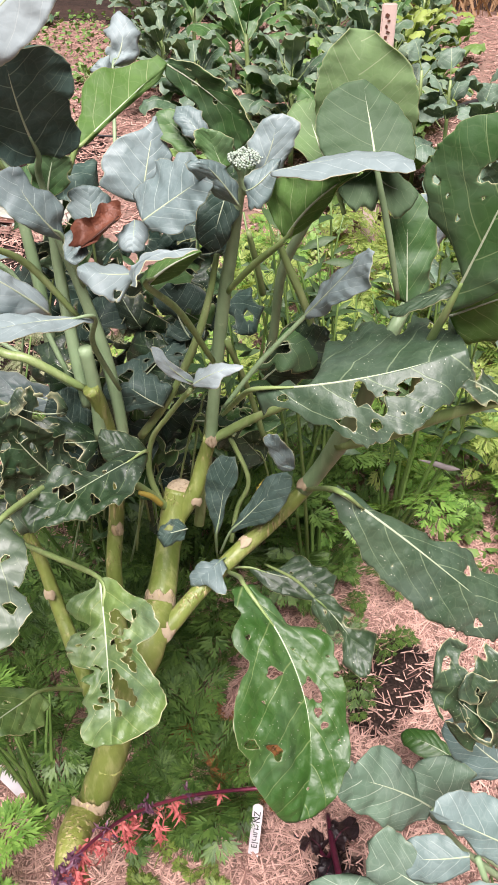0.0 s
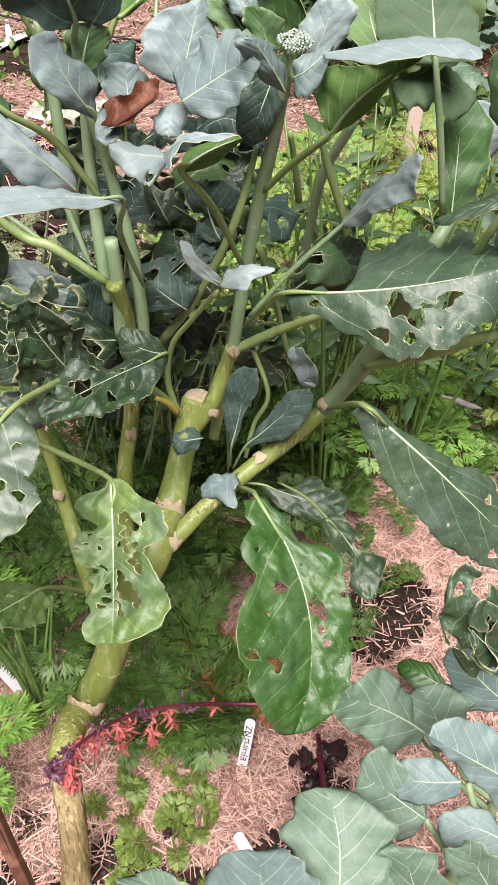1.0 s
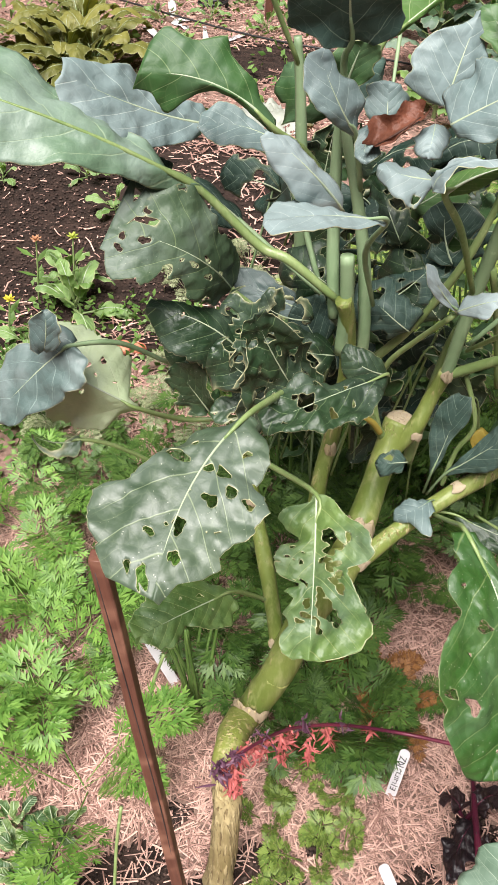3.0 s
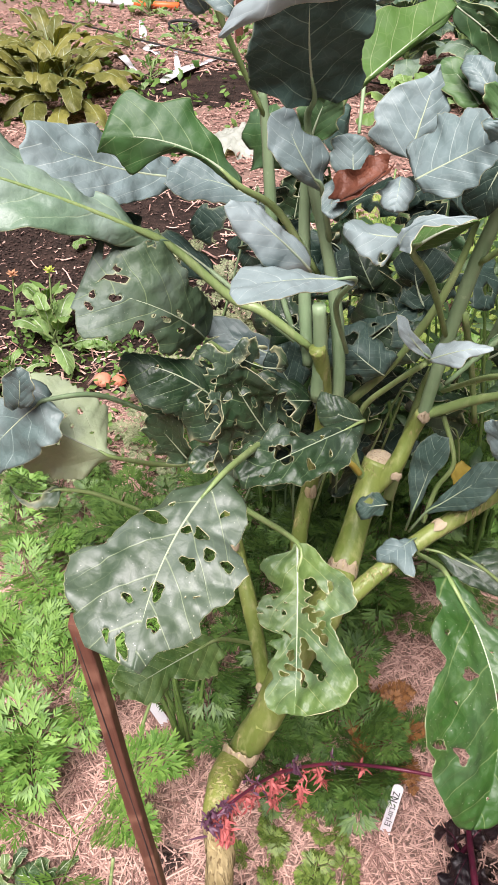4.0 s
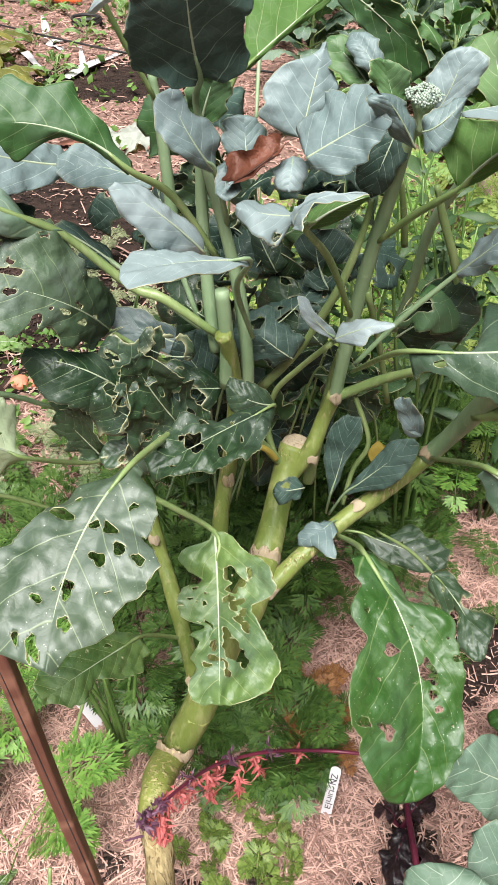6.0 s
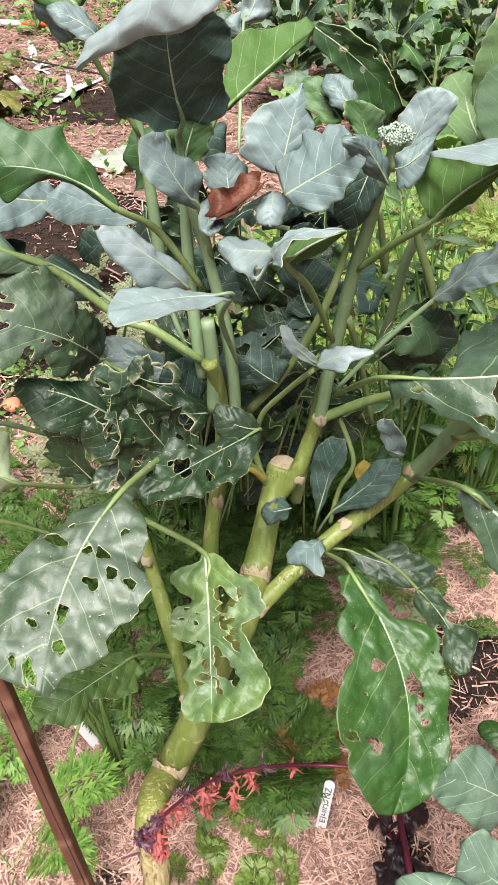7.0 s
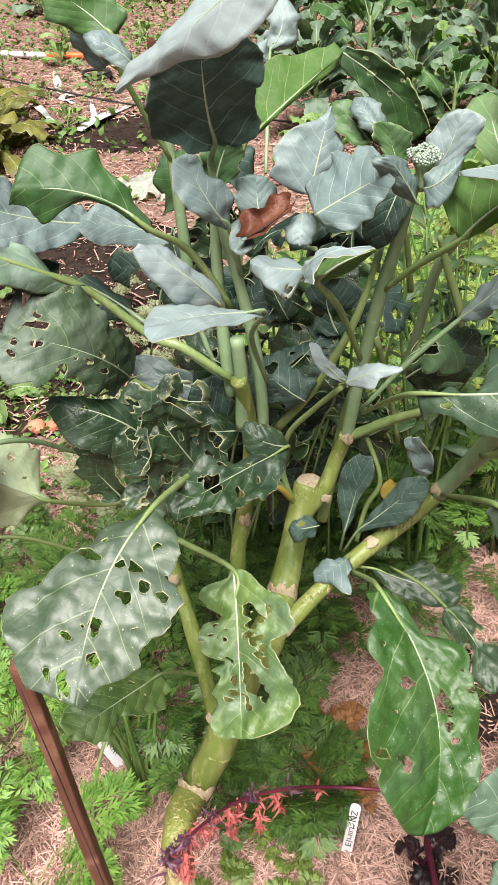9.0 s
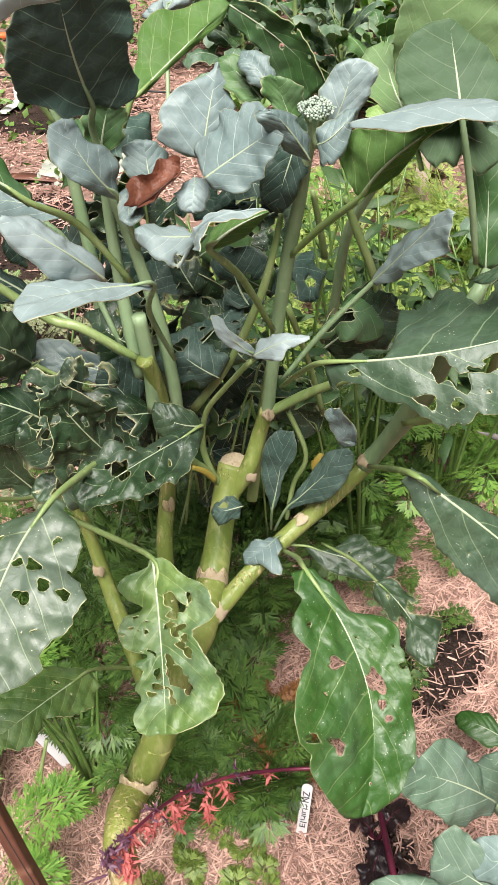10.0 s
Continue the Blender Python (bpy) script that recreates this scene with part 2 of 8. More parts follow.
PURPLE = plain_material("purple_leaflets", (0.05, 0.018, 0.04), (0.14, 0.06, 0.095), 0.5, 60.0, 0.3, 0.1, True, (1.0, 0.5, 0.6))
DEADLEAF = plain_material("dead_leaf", (0.026, 0.010, 0.006), (0.185, 0.064, 0.036), 0.55, 55.0, 0.9, 0.05)
PLASTIC = plain_material("white_plastic", (0.60, 0.585, 0.605), (0.70, 0.685, 0.70), 0.38, 40.0, 0.05)
INK = plain_material("ink", (0.012, 0.012, 0.014), (0.02, 0.02, 0.022), 0.6)
HEAD = plain_material("broccoli_buds", (0.24, 0.32, 0.25), (0.44, 0.51, 0.43), 0.6, 300.0, 0.6, 0.0, True)
ORANGE = plain_material("orange_plastic", (0.62, 0.11, 0.03), (0.72, 0.17, 0.05), 0.45, 30.0, 0.1)
BLACK = plain_material("black_plastic", (0.012, 0.012, 0.013), (0.03, 0.028, 0.028), 0.5, 30.0, 0.1)
CLAY = plain_material("orange_pottery", (0.46, 0.14, 0.08), (0.60, 0.24, 0.15), 0.75, 60.0, 0.4)
YELLOWPETAL = plain_material("yellow_petals", (0.60, 0.52, 0.05), (0.72, 0.66, 0.10), 0.55, 30.0, 0.1, 0.3)
# clear plastic; its whitish glints are painted as pale patches of colour
GLASSY = plain_material("clear_film_painted_glints", (0.34, 0.37, 0.31), (0.66, 0.68, 0.63), 0.25, 20.0, 0.8, 0.3)
OLIVE = plain_material("olive_carrot_top", (0.075, 0.135, 0.022), (0.24, 0.32, 0.075), 0.5, 8.0, 0.1, 0.3, True)
WITHERED = plain_material("withered_carrot_top", (0.15, 0.060, 0.022), (0.35, 0.165, 0.055), 0.6, 8.0, 0.1, 0.2, True)
WILTED = plain_material("wilted_weeds", (0.10, 0.135, 0.055), (0.33, 0.35, 0.21), 0.6, 10.0, 0.1, 0.2, True)
DRYGRASS = plain_material("dry_grass", (0.22, 0.12, 0.06), (0.46, 0.30, 0.17), 0.8, 10.0, 0.1, 0.2, True)
STONE = plain_material("grey_driftwood", (0.10, 0.09, 0.085), (0.24, 0.215, 0.21), 0.8, 50.0, 0.5)


def wood_material():
    n = Nodes("stained_wood")
    m = n.add("ShaderNodeMapping")
    m.inputs["Scale"].default_value = (1.0, 1.0, 0.06)
    n.join(n.coords(), m.inputs["Vector"])
    grain = n.noise(300.0, 3.0, 0.5, m.outputs[0])
    blot = n.noise(11.0, 3.0)
    col = n.mix(n.step(grain, 0.25, 0.8), (0.085, 0.031, 0.020), (0.125, 0.050, 0.032))
    col = n.mix(n.math("MULTIPLY", n.step(blot, 0.50, 0.62), 0.6), col, (0.30, 0.15, 0.10))
    col = n.mix(n.math("MULTIPLY", n.step(n.noise(26.0, 3.0), 0.55, 0.66), 0.6), col, (0.085, 0.032, 0.022))
    return n.surface(col, 0.55, n.bump(grain, 0.15, 0.001), 0.4)


WOOD = wood_material()


def soil_material():
    n = Nodes("soil")
    big = n.noise(1.3, 4.0, 0.6)
    mid = n.noise(18.0, 5.0, 0.7)
    fine = n.noise(130.0, 4.0, 0.7)
    col = n.mix(n.step(mid, 0.3, 0.7), (0.014, 0.010, 0.008), (0.055, 0.034, 0.027))
    col = n.mix(n.step(fine, 0.62, 0.72, 0.0, 0.6), col, (0.26, 0.17, 0.12))
    col = n.mix(n.step(big, 0.5, 0.75, 0.0, 0.3), col, (0.12, 0.07, 0.05))
    h = n.math("ADD", n.math("MULTIPLY", mid, 1.5), fine)
    return n.surface(col, 0.95, n.bump(h, 1.0, 0.012), 0.2)


SOIL = soil_material()
# dark blue-green leaves, and WAXY darkened to put crown shade into the colour
DARK_WAXY = leaf_material("shade_tinted_waxy_leaf", (0.018, 0.042, 0.030), (0.048, 0.088, 0.072), (0.26, 0.34, 0.26), 0.55, 0.12, 0.0, 0.32, 5.0, 0.7, 0.05, edging=0.25, pucker=0.4)
# grey undersides, base lifted towards green to imitate light from behind
BACKLIT_GREY = leaf_material("grey_backlit_underside_leaf", (0.090, 0.160, 0.082), (0.140, 0.220, 0.118), (0.27, 0.35, 0.22), 0.6, 0.42, 0.0, 0.25, 4.0, 0.5, 0.05, pucker=0.2)
MID_GREY = leaf_material("matt_green_leaf", (0.12, 0.20, 0.125), (0.20, 0.30, 0.20), (0.34, 0.44, 0.28), 0.45, 0.2, 0.0, 0.5, 6.0, 0.5, 0.3, pucker=0.4)
BLUE = leaf_material("blue_leaf", (0.062, 0.102, 0.095), (0.115, 0.165, 0.155), (0.27, 0.36, 0.33), 0.45, 0.1, 0.0, 0.5, 5.0, 0.6, 0.3, pucker=0.4)
# thin undersides: the palest base, with the backlight put into the colour
THIN = leaf_material("thin_backlit_underside_leaf", (0.175, 0.300, 0.120), (0.265, 0.405, 0.185), (0.55, 0.64, 0.40), 0.6, 0.5, 0.0, 0.3, 4.0, 0.6, 0.06, pucker=0.2)
# pale underside whose base is raised to look sunlit
PALEGREEN = leaf_material("pale_sunlit_underside_leaf", (0.34, 0.45, 0.26), (0.52, 0.61, 0.40), (0.56, 0.60, 0.42), 0.5, 0.3, 0.4, 0.4, 5.0, 0.5, 0.3, pucker=0.5)
SEEDLEAF = leaf_material("young_green_leaf", (0.085, 0.145, 0.096), (0.140, 0.212, 0.150), (0.44, 0.51, 0.40), 0.52, 0.16, 0.0, 0.4, 4.5, 0.6, 0.12, edging=0.3, pucker=0.3)
SEEDBLUE = leaf_material("young_blue_leaf", (0.098, 0.158, 0.142), (0.156, 0.225, 0.212), (0.46, 0.53, 0.48), 0.52, 0.16, 0.0, 0.4, 4.5, 0.6, 0.12, edging=0.3, pucker=0.3)
LIMEPETAL = plain_material("lime_petals", (0.34, 0.42, 0.06), (0.50, 0.56, 0.12), 0.55, 30.0, 0.1, 0.3)
DRYPETAL = plain_material("dry_petals", (0.28, 0.13, 0.06), (0.42, 0.22, 0.12), 0.7, 30.0, 0.1)
PALEWOOD = plain_material("pale_wood", (0.40, 0.29, 0.25), (0.56, 0.43, 0.38), 0.75, 40.0, 0.3)
MULCHBED = plain_material("matted_straw", (0.075, 0.045, 0.035), (0.40, 0.265, 0.21), 0.9, 160.0, 1.0)
PATHBED = plain_material("matted_bark", (0.07, 0.038, 0.030), (0.30, 0.19, 0.15), 0.9, 60.0, 1.0)
BUSHLEAF = plain_material("bolting_leaf", (0.025, 0.06, 0.022), (0.075, 0.13, 0.05), 0.45, 20.0, 0.3, 0.25)
YELLOWLEAF = plain_material("yellow_leaf", (0.42, 0.32, 0.05), (0.58, 0.48, 0.12), 0.5, 20.0, 0.3, 0.3)
DARKSTALK = stem_material("dark_stalk", (0.05, 0.11, 0.02), (0.12, 0.20, 0.05), (0.2, 0.28, 0.1), 0.4)
LOWTRUNK = stem_material("corky_trunk", (0.140, 0.172, 0.032), (0.260, 0.285, 0.070), (0.42, 0.38, 0.19), 0.5, 0.95)


# ---- builders ----
def mesh_of(name, verts, faces, material=None, smooth=True):
    me = bpy.data.meshes.new(name)
    me.from_pydata([tuple(v) for v in verts], [], faces)
    if material:
        me.materials.append(material)
    if smooth:
        me.polygons.foreach_set("use_smooth", [True] * len(me.polygons))
    me.update()
    return me


def thing(name, origin, label, category, group="", kind=""):
    ob = new(name)
    ob.empty_display_size = 0.05
    ob.location = origin
    return tagged(ob, label, category, group, kind)


def part(name, mesh, parent, label=""):
    """A mesh, given in world places, as a part of a thing or of a part."""
    ob = new(name, mesh)
    ob.parent = parent
    if parent.parent is None:
        ob.location = -Vector(parent.location)
    if label:
        ob["label"] = label
    return ob


def spline(points, steps):
    """A smooth curve through the points (and through their radii, where a fourth number is given)."""
    p = np.array(points, float)
    if len(p) == 2:
        k = np.linspace(0, 1, steps + 1)[:, None]
        return p[0] * (1 - k) + p[1] * k
    q = np.vstack([2 * p[0] - p[1], p, 2 * p[-1] - p[-2]])
    out = []
    for i in range(1, len(q) - 2):
        a, b, c, d = q[i - 1:i + 3]
        for t in np.linspace(0, 1, steps, endpoint=False):
            out.append(0.5 * (2 * b + (c - a) * t + (2 * a - 5 * b + 4 * c - d) * t * t + (3 * b - a - 3 * c + d) * t ** 3))
    out.append(p[-1])
    return np.array(out)


def tube_data(points, sides=8, steps=5, rough=0.0, flat=1.0, ridge=0.0):
    """Vertices and faces of a tapering tube; points are (x, y, z, radius)."""
    c = spline(points, steps)
    xyz, rad = c[:, :3], np.maximum(c[:, 3], 0.0003)
    tan = np.gradient(xyz, axis=0)
    tan /= np.linalg.norm(tan, axis=1)[:, None] + 1e-9
    ref = np.array((0.31, -0.9, 0.3)) if abs(tan[0][1]) < 0.9 else np.array((1.0, 0.0, 0.0))
    verts, faces = [], []
    for i, (o, d, r) in enumerate(zip(xyz, tan, rad)):
        a = np.cross(d, ref)
        a /= np.linalg.norm(a)
        b = np.cross(a, d)
        ref = b
        for j in range(sides):
            w = 2 * math.pi * j / sides
            k = r
            if rough:
                k *= 1 + rough * noise.noise(Vector((o + 0.7 * r * (a * math.cos(w) + b * math.sin(w))) * 28))
            if ridge:
                k *= 1 + ridge * (math.sin(7 * w + 9 * noise.noise(Vector(o * 9))) + 0.6 * math.sin(13 * w + 3 + 6 * noise.noise(Vector(o * 14))))
            verts.append(o + k * (a * math.cos(w) + flat * b * math.sin(w)))
    n = len(xyz)
    for i in range(n - 1):
        for j in range(sides):
            k = (j + 1) % sides
            faces.append((i * sides + j, i * sides + k, (i + 1) * sides + k, (i + 1) * sides + j))
    faces.append(tuple(range(sides))[::-1])
    faces.append(tuple((n - 1) * sides + j for j in range(sides)))
    return verts, faces


def tube(name, points, material, sides=8, steps=5, rough=0.0, flat=1.0, ridge=0.0):
    return mesh_of(name, *tube_data(points, sides, steps, rough, flat, ridge), material)


def leaf_data(base, mid, tip, left, right, a=0.5, b=0.42, holes=(), chew=0, wave=0.065, edge=0.02, cup=0.06, crinkle=0.008, seed=0, cell=0.006, bite=0.0, lobe=0.115, freq=34.0, lw=(), rw=(), jag=0.012):
    """A leaf blade on a bent midrib from base over mid to tip; left and right are its widest edge points. Holes are (along, across, length, width);
    chew adds that many random ones; lw and rw give each half's width at even steps from base to tip. Returns vertices, faces, uv, rim and the midrib's points."""
    rng = np.random.RandomState(seed)
    base, mid, tip, left, right = (np.array(v, float) for v in (base, mid, tip, left, right))
    ctrl = 2 * mid - 0.5 * (base + tip)
    um = a / (a + b)
    rib = lambda u: (1 - u) ** 2 * base + 2 * u * (1 - u) * ctrl + u * u * tip
    sl, sr = left - rib(um), right - rib(um)
    length = np.linalg.norm(mid - base) + np.linalg.norm(tip - mid)
    wl, wr = np.linalg.norm(sl), np.linalg.norm(sr)
    cell = min(cell, 0.0034) if lw else cell
    nu = int(np.clip(length / cell, 10, 96))
    nv = 2 * int(np.clip(0.5 * (wl + wr) / cell, 4, 40))
    U, Q = np.meshgrid(np.linspace(0.004, 0.996, nu + 1), np.linspace(-1, 1, nv + 1), indexing="ij")
    prof = (U / um) ** a * ((1 - U) / (1 - um)) ** b
    if lw:
        um, lobe = 0.5, 0.0
        sl, sr = left - rib(um), right - rib(um)
        wl, wr = np.linalg.norm(sl), np.linalg.norm(sr)
        half_l, half_r = (np.interp(U, np.linspace(0, 1, len(w_)), w_) for w_ in (lw, rw))
        steps = np.linspace(0, 1, 70)
        tooth = [np.interp(U, steps, rng.normal(0, jag, 70)) + np.interp(U, steps[::3], rng.normal(0, 0.8 * jag, 24)) for _ in (0, 1)]
        prof = np.where(Q < 0, half_l * (1 + tooth[0]), half_r * (1 + tooth[1]))
    ph = rng.uniform(0, 6.28, 12)
    ripple = lambda x, k: np.sin(x * 9 + ph[k]) + 0.7 * np.sin(x * 19 + ph[k + 1]) + 0.22 * np.sin(x * 41 + ph[k + 2])
    lob = np.where(Q < 0, ripple(U, 0), ripple(U, 3)) * lobe * np.clip(np.abs(Q), 0, 1)
    prof = prof * (1 + lob)
    Ue = U[..., None]
    M = (1 - Ue) ** 2 * base + 2 * Ue * (1 - Ue) * ctrl + Ue ** 2 * tip
    T = (mid - base) * (1 - Ue) + (tip - mid) * Ue
    S = np.where(Q[..., None] < 0, sl, sr)
    across = sr / wr - sl / wl
    N = np.cross(T, np.broadcast_to(across, T.shape))
    N /= np.linalg.norm(N, axis=2)[..., None] + 1e-9
    if N[..., 2].mean() < 0:
        N = -N
    aq = np.abs(Q)
    pos = M + S * (aq * prof)[..., None]
    w = 0.5 * (wl + wr)
    lift = -cup * w * aq ** 2 * 2
    lift += wave * w * aq ** 1.7 * np.where(Q < 0, ripple(U * 1.4, 6), ripple(U * 1.4, 9))
    if crinkle:
        off = rng.uniform(-9, 9, 3)
        flatp = pos.reshape(-1, 3) * freq + off
        bumps = np.array([noise.noise(Vector(v)) for v in flatp]).reshape(U.shape)
        fine = np.array([noise.noise(Vector(v)) for v in flatp * 2.6]).reshape(U.shape)
        lift += crinkle * (bumps + 0.4 * fine) * np.clip(aq * 4, 0.0, 1)
    pos = pos + N * lift[..., None]
    hl = list(holes)
    for _ in range(chew):
        s = rng.uniform(0.010, 0.045) * (1.0 if rng.rand() < 0.75 else 2.2)
        hl.append((rng.uniform(0.12, 0.92), rng.choice((-1, 1)) * rng.uniform(0.15, 1.0), s * rng.uniform(0.7, 1.3) / max(length, 0.05) * 0.26, s * rng.uniform(0.7, 1.6) / max(w, 0.03) * 0.24))
    eu = np.where(Q < 0, ripple(U * 2.3 + 1, 2), ripple(U * 2.3, 5))
    f = (1 - aq) - edge * (1 + eu * 0.6) * 0.6
    if lw:
        f = np.minimum(f, np.minimum(U, 1 - U) * length / (0.5 * (wl + wr)))
    if bite:
        g = np.where(Q < 0, ripple(U * 1.9 + 2, 1), ripple(U * 1.9 + 3, 4))
        f = f - bite * 0.6 * np.clip(g - 0.6, 0, None)
    for (hu, hq, ru, rq) in hl:
        du, dq = (U - hu) / ru, (Q - hq) / rq
        ang = np.arctan2(dq, du)
        p1, p2, p3 = rng.uniform(0, 6.28, 3)
        rr = 1 + 0.22 * np.sin(2 * ang + p1) + 0.18 * np.sin(3 * ang + p2) + 0.12 * np.sin(5 * ang + p3)
        f = np.minimum(f, (np.sqrt(du * du + dq * dq) - rr) * min(rq, 0.2))
    V = pos.reshape(-1, 3)
    fv = f.reshape(-1)
    uv = np.stack([U, Q * np.minimum(prof, 1.15) * 0.5 + 0.5], -1).reshape(-1, 2)
    verts, uvs, rim = [], [], []
    index, cut, faces = {}, {}, []
    span = max(cell / max(w, 0.02), 0.03)

    def take(i):
        if i not in index:
            index[i] = len(verts)
            verts.append(V[i])
            uvs.append(uv[i])
            rim.append(max(0.0, 1 - fv[i] / span))
        return index[i]

    def crossing(i, j):
        key = (min(i, j), max(i, j))
        if key not in cut:
            k = fv[i] / (fv[i] - fv[j])
            cut[key] = len(verts)
            verts.append(V[i] * (1 - k) + V[j] * k)
            uvs.append(uv[i] * (1 - k) + uv[j] * k)
            rim.append(1.0)
        return cut[key]

    for i in range(nu):
        for j in range(nv):
            k = i * (nv + 1) + j
            quad = (k, k + nv + 1, k + nv + 2, k + 1)
            inside = [fv[m] > 0 for m in quad]
            if all(inside):
                faces.append(tuple(take(m) for m in quad))
            elif any(inside):
                for tri in ((quad[0], quad[1], quad[2]), (quad[0], quad[2], quad[3])):
                    poly = []
                    for m in range(3):
                        p, nx = tri[m], tri[(m + 1) % 3]
                        if fv[p] > 0:
                            poly.append(take(p))
                        if (fv[p] > 0) != (fv[nx] > 0):
                            poly.append(crossing(p, nx))
                    if len(poly) >= 3:
                        faces.append(tuple(poly))
    ribs = [tuple(rib(u)) for u in np.linspace(0.0, 0.93, 6)]
    return verts, faces, uvs, rim, ribs, length


def blade_mesh(data, material, thick=0.0009):
    verts, faces, uvs, rim, ribs, length = data
    me = mesh_of("leaf", verts, faces, material)
    layer = me.uv_layers.new(name="leaf")
    loops = np.empty(len(me.loops), int)
    me.loops.foreach_get("vertex_index", loops)
    layer.data.foreach_set("uv", np.array(uvs)[loops].ravel())
    at = me.attributes.new("rim", "FLOAT", "POINT")
    at.data.foreach_set("value", rim)
    return me


PETIOLE = {WAXY: WAXSTEM, PALE: WAXSTEM, BLUE: WAXSTEM, DARK_WAXY: WAXSTEM, BACKLIT_GREY: WAXSTEM}


def leaf(plant, material, base, mid, tip, left, right, stalk=(), r=0.0045, rib=None, label="", thick=0.0009, ribw=0.38, **shape):
    data = leaf_data(base, mid, tip, left, right, **shape)
    ob = part("leaf", blade_mesh(data, material), plant, label)
    if thick:
        m = ob.modifiers.new("thickness", "SOLIDIFY")
        m.thickness, m.offset = thick, 0.0
    ribs = data[4]
    n = len(ribs)
    pts = [(*p, r * ribw * (1 - 0.8 * i / (n - 1))) for i, p in enumerate(ribs)]
    part("midrib", tube("midrib", pts, rib or RIB, 7, 4, 0.0, 0.8), ob)
    if stalk:
        pts = [(*p, r * (0.85 if i else 0.7)) for i, p in enumerate(stalk)] + [(*ribs[0], r * 0.66), (*ribs[1], r * 0.30)]
        part("petiole", tube("petiole", pts, rib or PETIOLE.get(material, STALK), 8, 5, 0.0, 0.9), ob)
    return ob


def stem(plant, name, points, material, sides=12, rough=0.05, label="", ridge=0.0):
    return part(name, tube(name, points, material, sides, 6, rough, 1.0, ridge), plant, label)


def scar(plant, at, axis, radius, wide=0.010, reach=1.0, turn=0.0):
    """A dry leaf scar: a worn corky patch lapping half round a stem."""
    o, d = Vector(at), Vector(axis).normalized()
    front = Vector((0.05, -0.75, 0.65))
    front = (front - d * front.dot(d)).normalized()
    side = d.cross(front)
    verts, faces = [], []
    na, nk = 18, 6
    for i in range(na + 1):
        w = -1 + 2 * i / na
        a = turn + w * reach * (1 + 0.2 * noise.noise(o * 90 + Vector((w * 2, 0, 0))))
        out = front * math.cos(a) + side * math.sin(a)
        half = 0.8 * wide * (1 - abs(w) ** 3.0) ** 0.5 * (1 + 0.7 * noise.noise((o + out * radius) * 140))
        for k in range(nk + 1):
            v = -1 + 2 * k / nk
            lift = 1.05 - 0.09 * abs(v) ** 6 - 0.05 * abs(w) ** 6 + 0.03 * noise.noise((o + out * radius + d * v * wide) * 260)
            shift = 0.35 * wide * math.cos(a) + 0.3 * wide * noise.noise(o * 40 + out * 2)
            verts.append(o + out * radius * lift + d * (v * half + shift))
    for i in range(na):
        for k in range(nk):
            q = i * (nk + 1) + k
            faces.append((q, q + nk + 1, q + nk + 2, q + 1))
    return part("leaf_scar", mesh_of("leaf_scar", verts, faces, SCAR), plant, "dry tan leaf scar")


# ---- the tall old broccoli plant: trunk and branches ----
broccoli = thing("broccoli_plant", (-0.137, 0.72, -0.026), "tall old broccoli with thick bent green trunk and insect-chewed blue-green leaves", "vegetable plant")
stem(broccoli, "trunk_base", [(-0.138, 0.715, -0.032, 0.029), (-0.135, 0.72, 0.04, 0.0225), (-0.124, 0.735, 0.237, 0.0203), (-0.131, 0.757, 0.317, 0.0212)], BARK, 32, 0.16, "dry cracked tan bark", 0.085)
stem(broccoli, "trunk", [(-0.13, 0.752, 0.292, 0.02), (-0.135, 0.775, 0.333, 0.0219), (-0.142, 0.83, 0.313, 0.0241), (-0.135, 0.885, 0.285, 0.0249), (-0.101, 0.9, 0.382, 0.0245)], LOWTRUNK, 22, 0.12, "yellow-green lower trunk with corky cracks", 0.012)
stem(broccoli, "trunk", [(-0.135, 0.885, 0.285, 0.0249), (-0.101, 0.9, 0.382, 0.0245), (-0.066, 0.945, 0.495, 0.0258), (-0.041, 0.975, 0.549, 0.0267), (-0.03, 1.01, 0.575, 0.0215)], TRUNK, 20, 0.09, "smooth yellow-green upper trunk")
stem(broccoli, "branch", [(-0.032, 0.99, 0.581, 0.0229), (-0.025, 1.04, 0.59, 0.0216), (-0.018, 1.08, 0.637, 0.0189), (-0.011, 1.12, 0.679, 0.0194), (-0.005, 1.14, 0.708, 0.0198)], TRUNK, 16, 0.05, "thick green branch sawn off flat")
stem(broccoli, "branch", [(-0.038, 0.975, 0.549, 0.0156), (-0.009, 1.0, 0.57, 0.0133), (0.029, 1.04, 0.599, 0.0121), (0.082, 1.1, 0.622, 0.0129), (0.132, 1.125, 0.663, 0.0121), (0.181, 1.145, 0.714, 0.0113)], TRUNK, 14, 0.06)
stem(broccoli, "branch", [(0.178, 1.145, 0.711, 0.0123), (0.207, 1.13, 0.775, 0.0123), (0.23, 1.1, 0.848, 0.014), (0.246, 1.06, 0.921, 0.011), (0.27, 1.04, 1.028, 0.0085), (0.287, 1.06, 1.059, 0.0068)], WAXSTEM, 12, 0.04)
stem(broccoli, "branch", [(0.223, 1.1, 0.829, 0.0076), (0.282, 1.05, 0.887, 0.0068), (0.334, 1.02, 0.938, 0.0068), (0.399, 1.0, 0.979, 0.0068)], STALK)
stem(broccoli, "branch", [(-0.056, 0.95, 0.516, 0.014), (-0.089, 1.02, 0.541, 0.012), (-0.094, 1.06, 0.63, 0.0115), (-0.09, 1.085, 0.68, 0.0115), (-0.083, 1.09, 0.736, 0.011), (-0.074, 1.08, 0.825, 0.0105), (-0.075, 1.06, 0.913, 0.01), (-0.08, 1.05, 0.945, 0.01)], TRUNK, 12, 0.06)
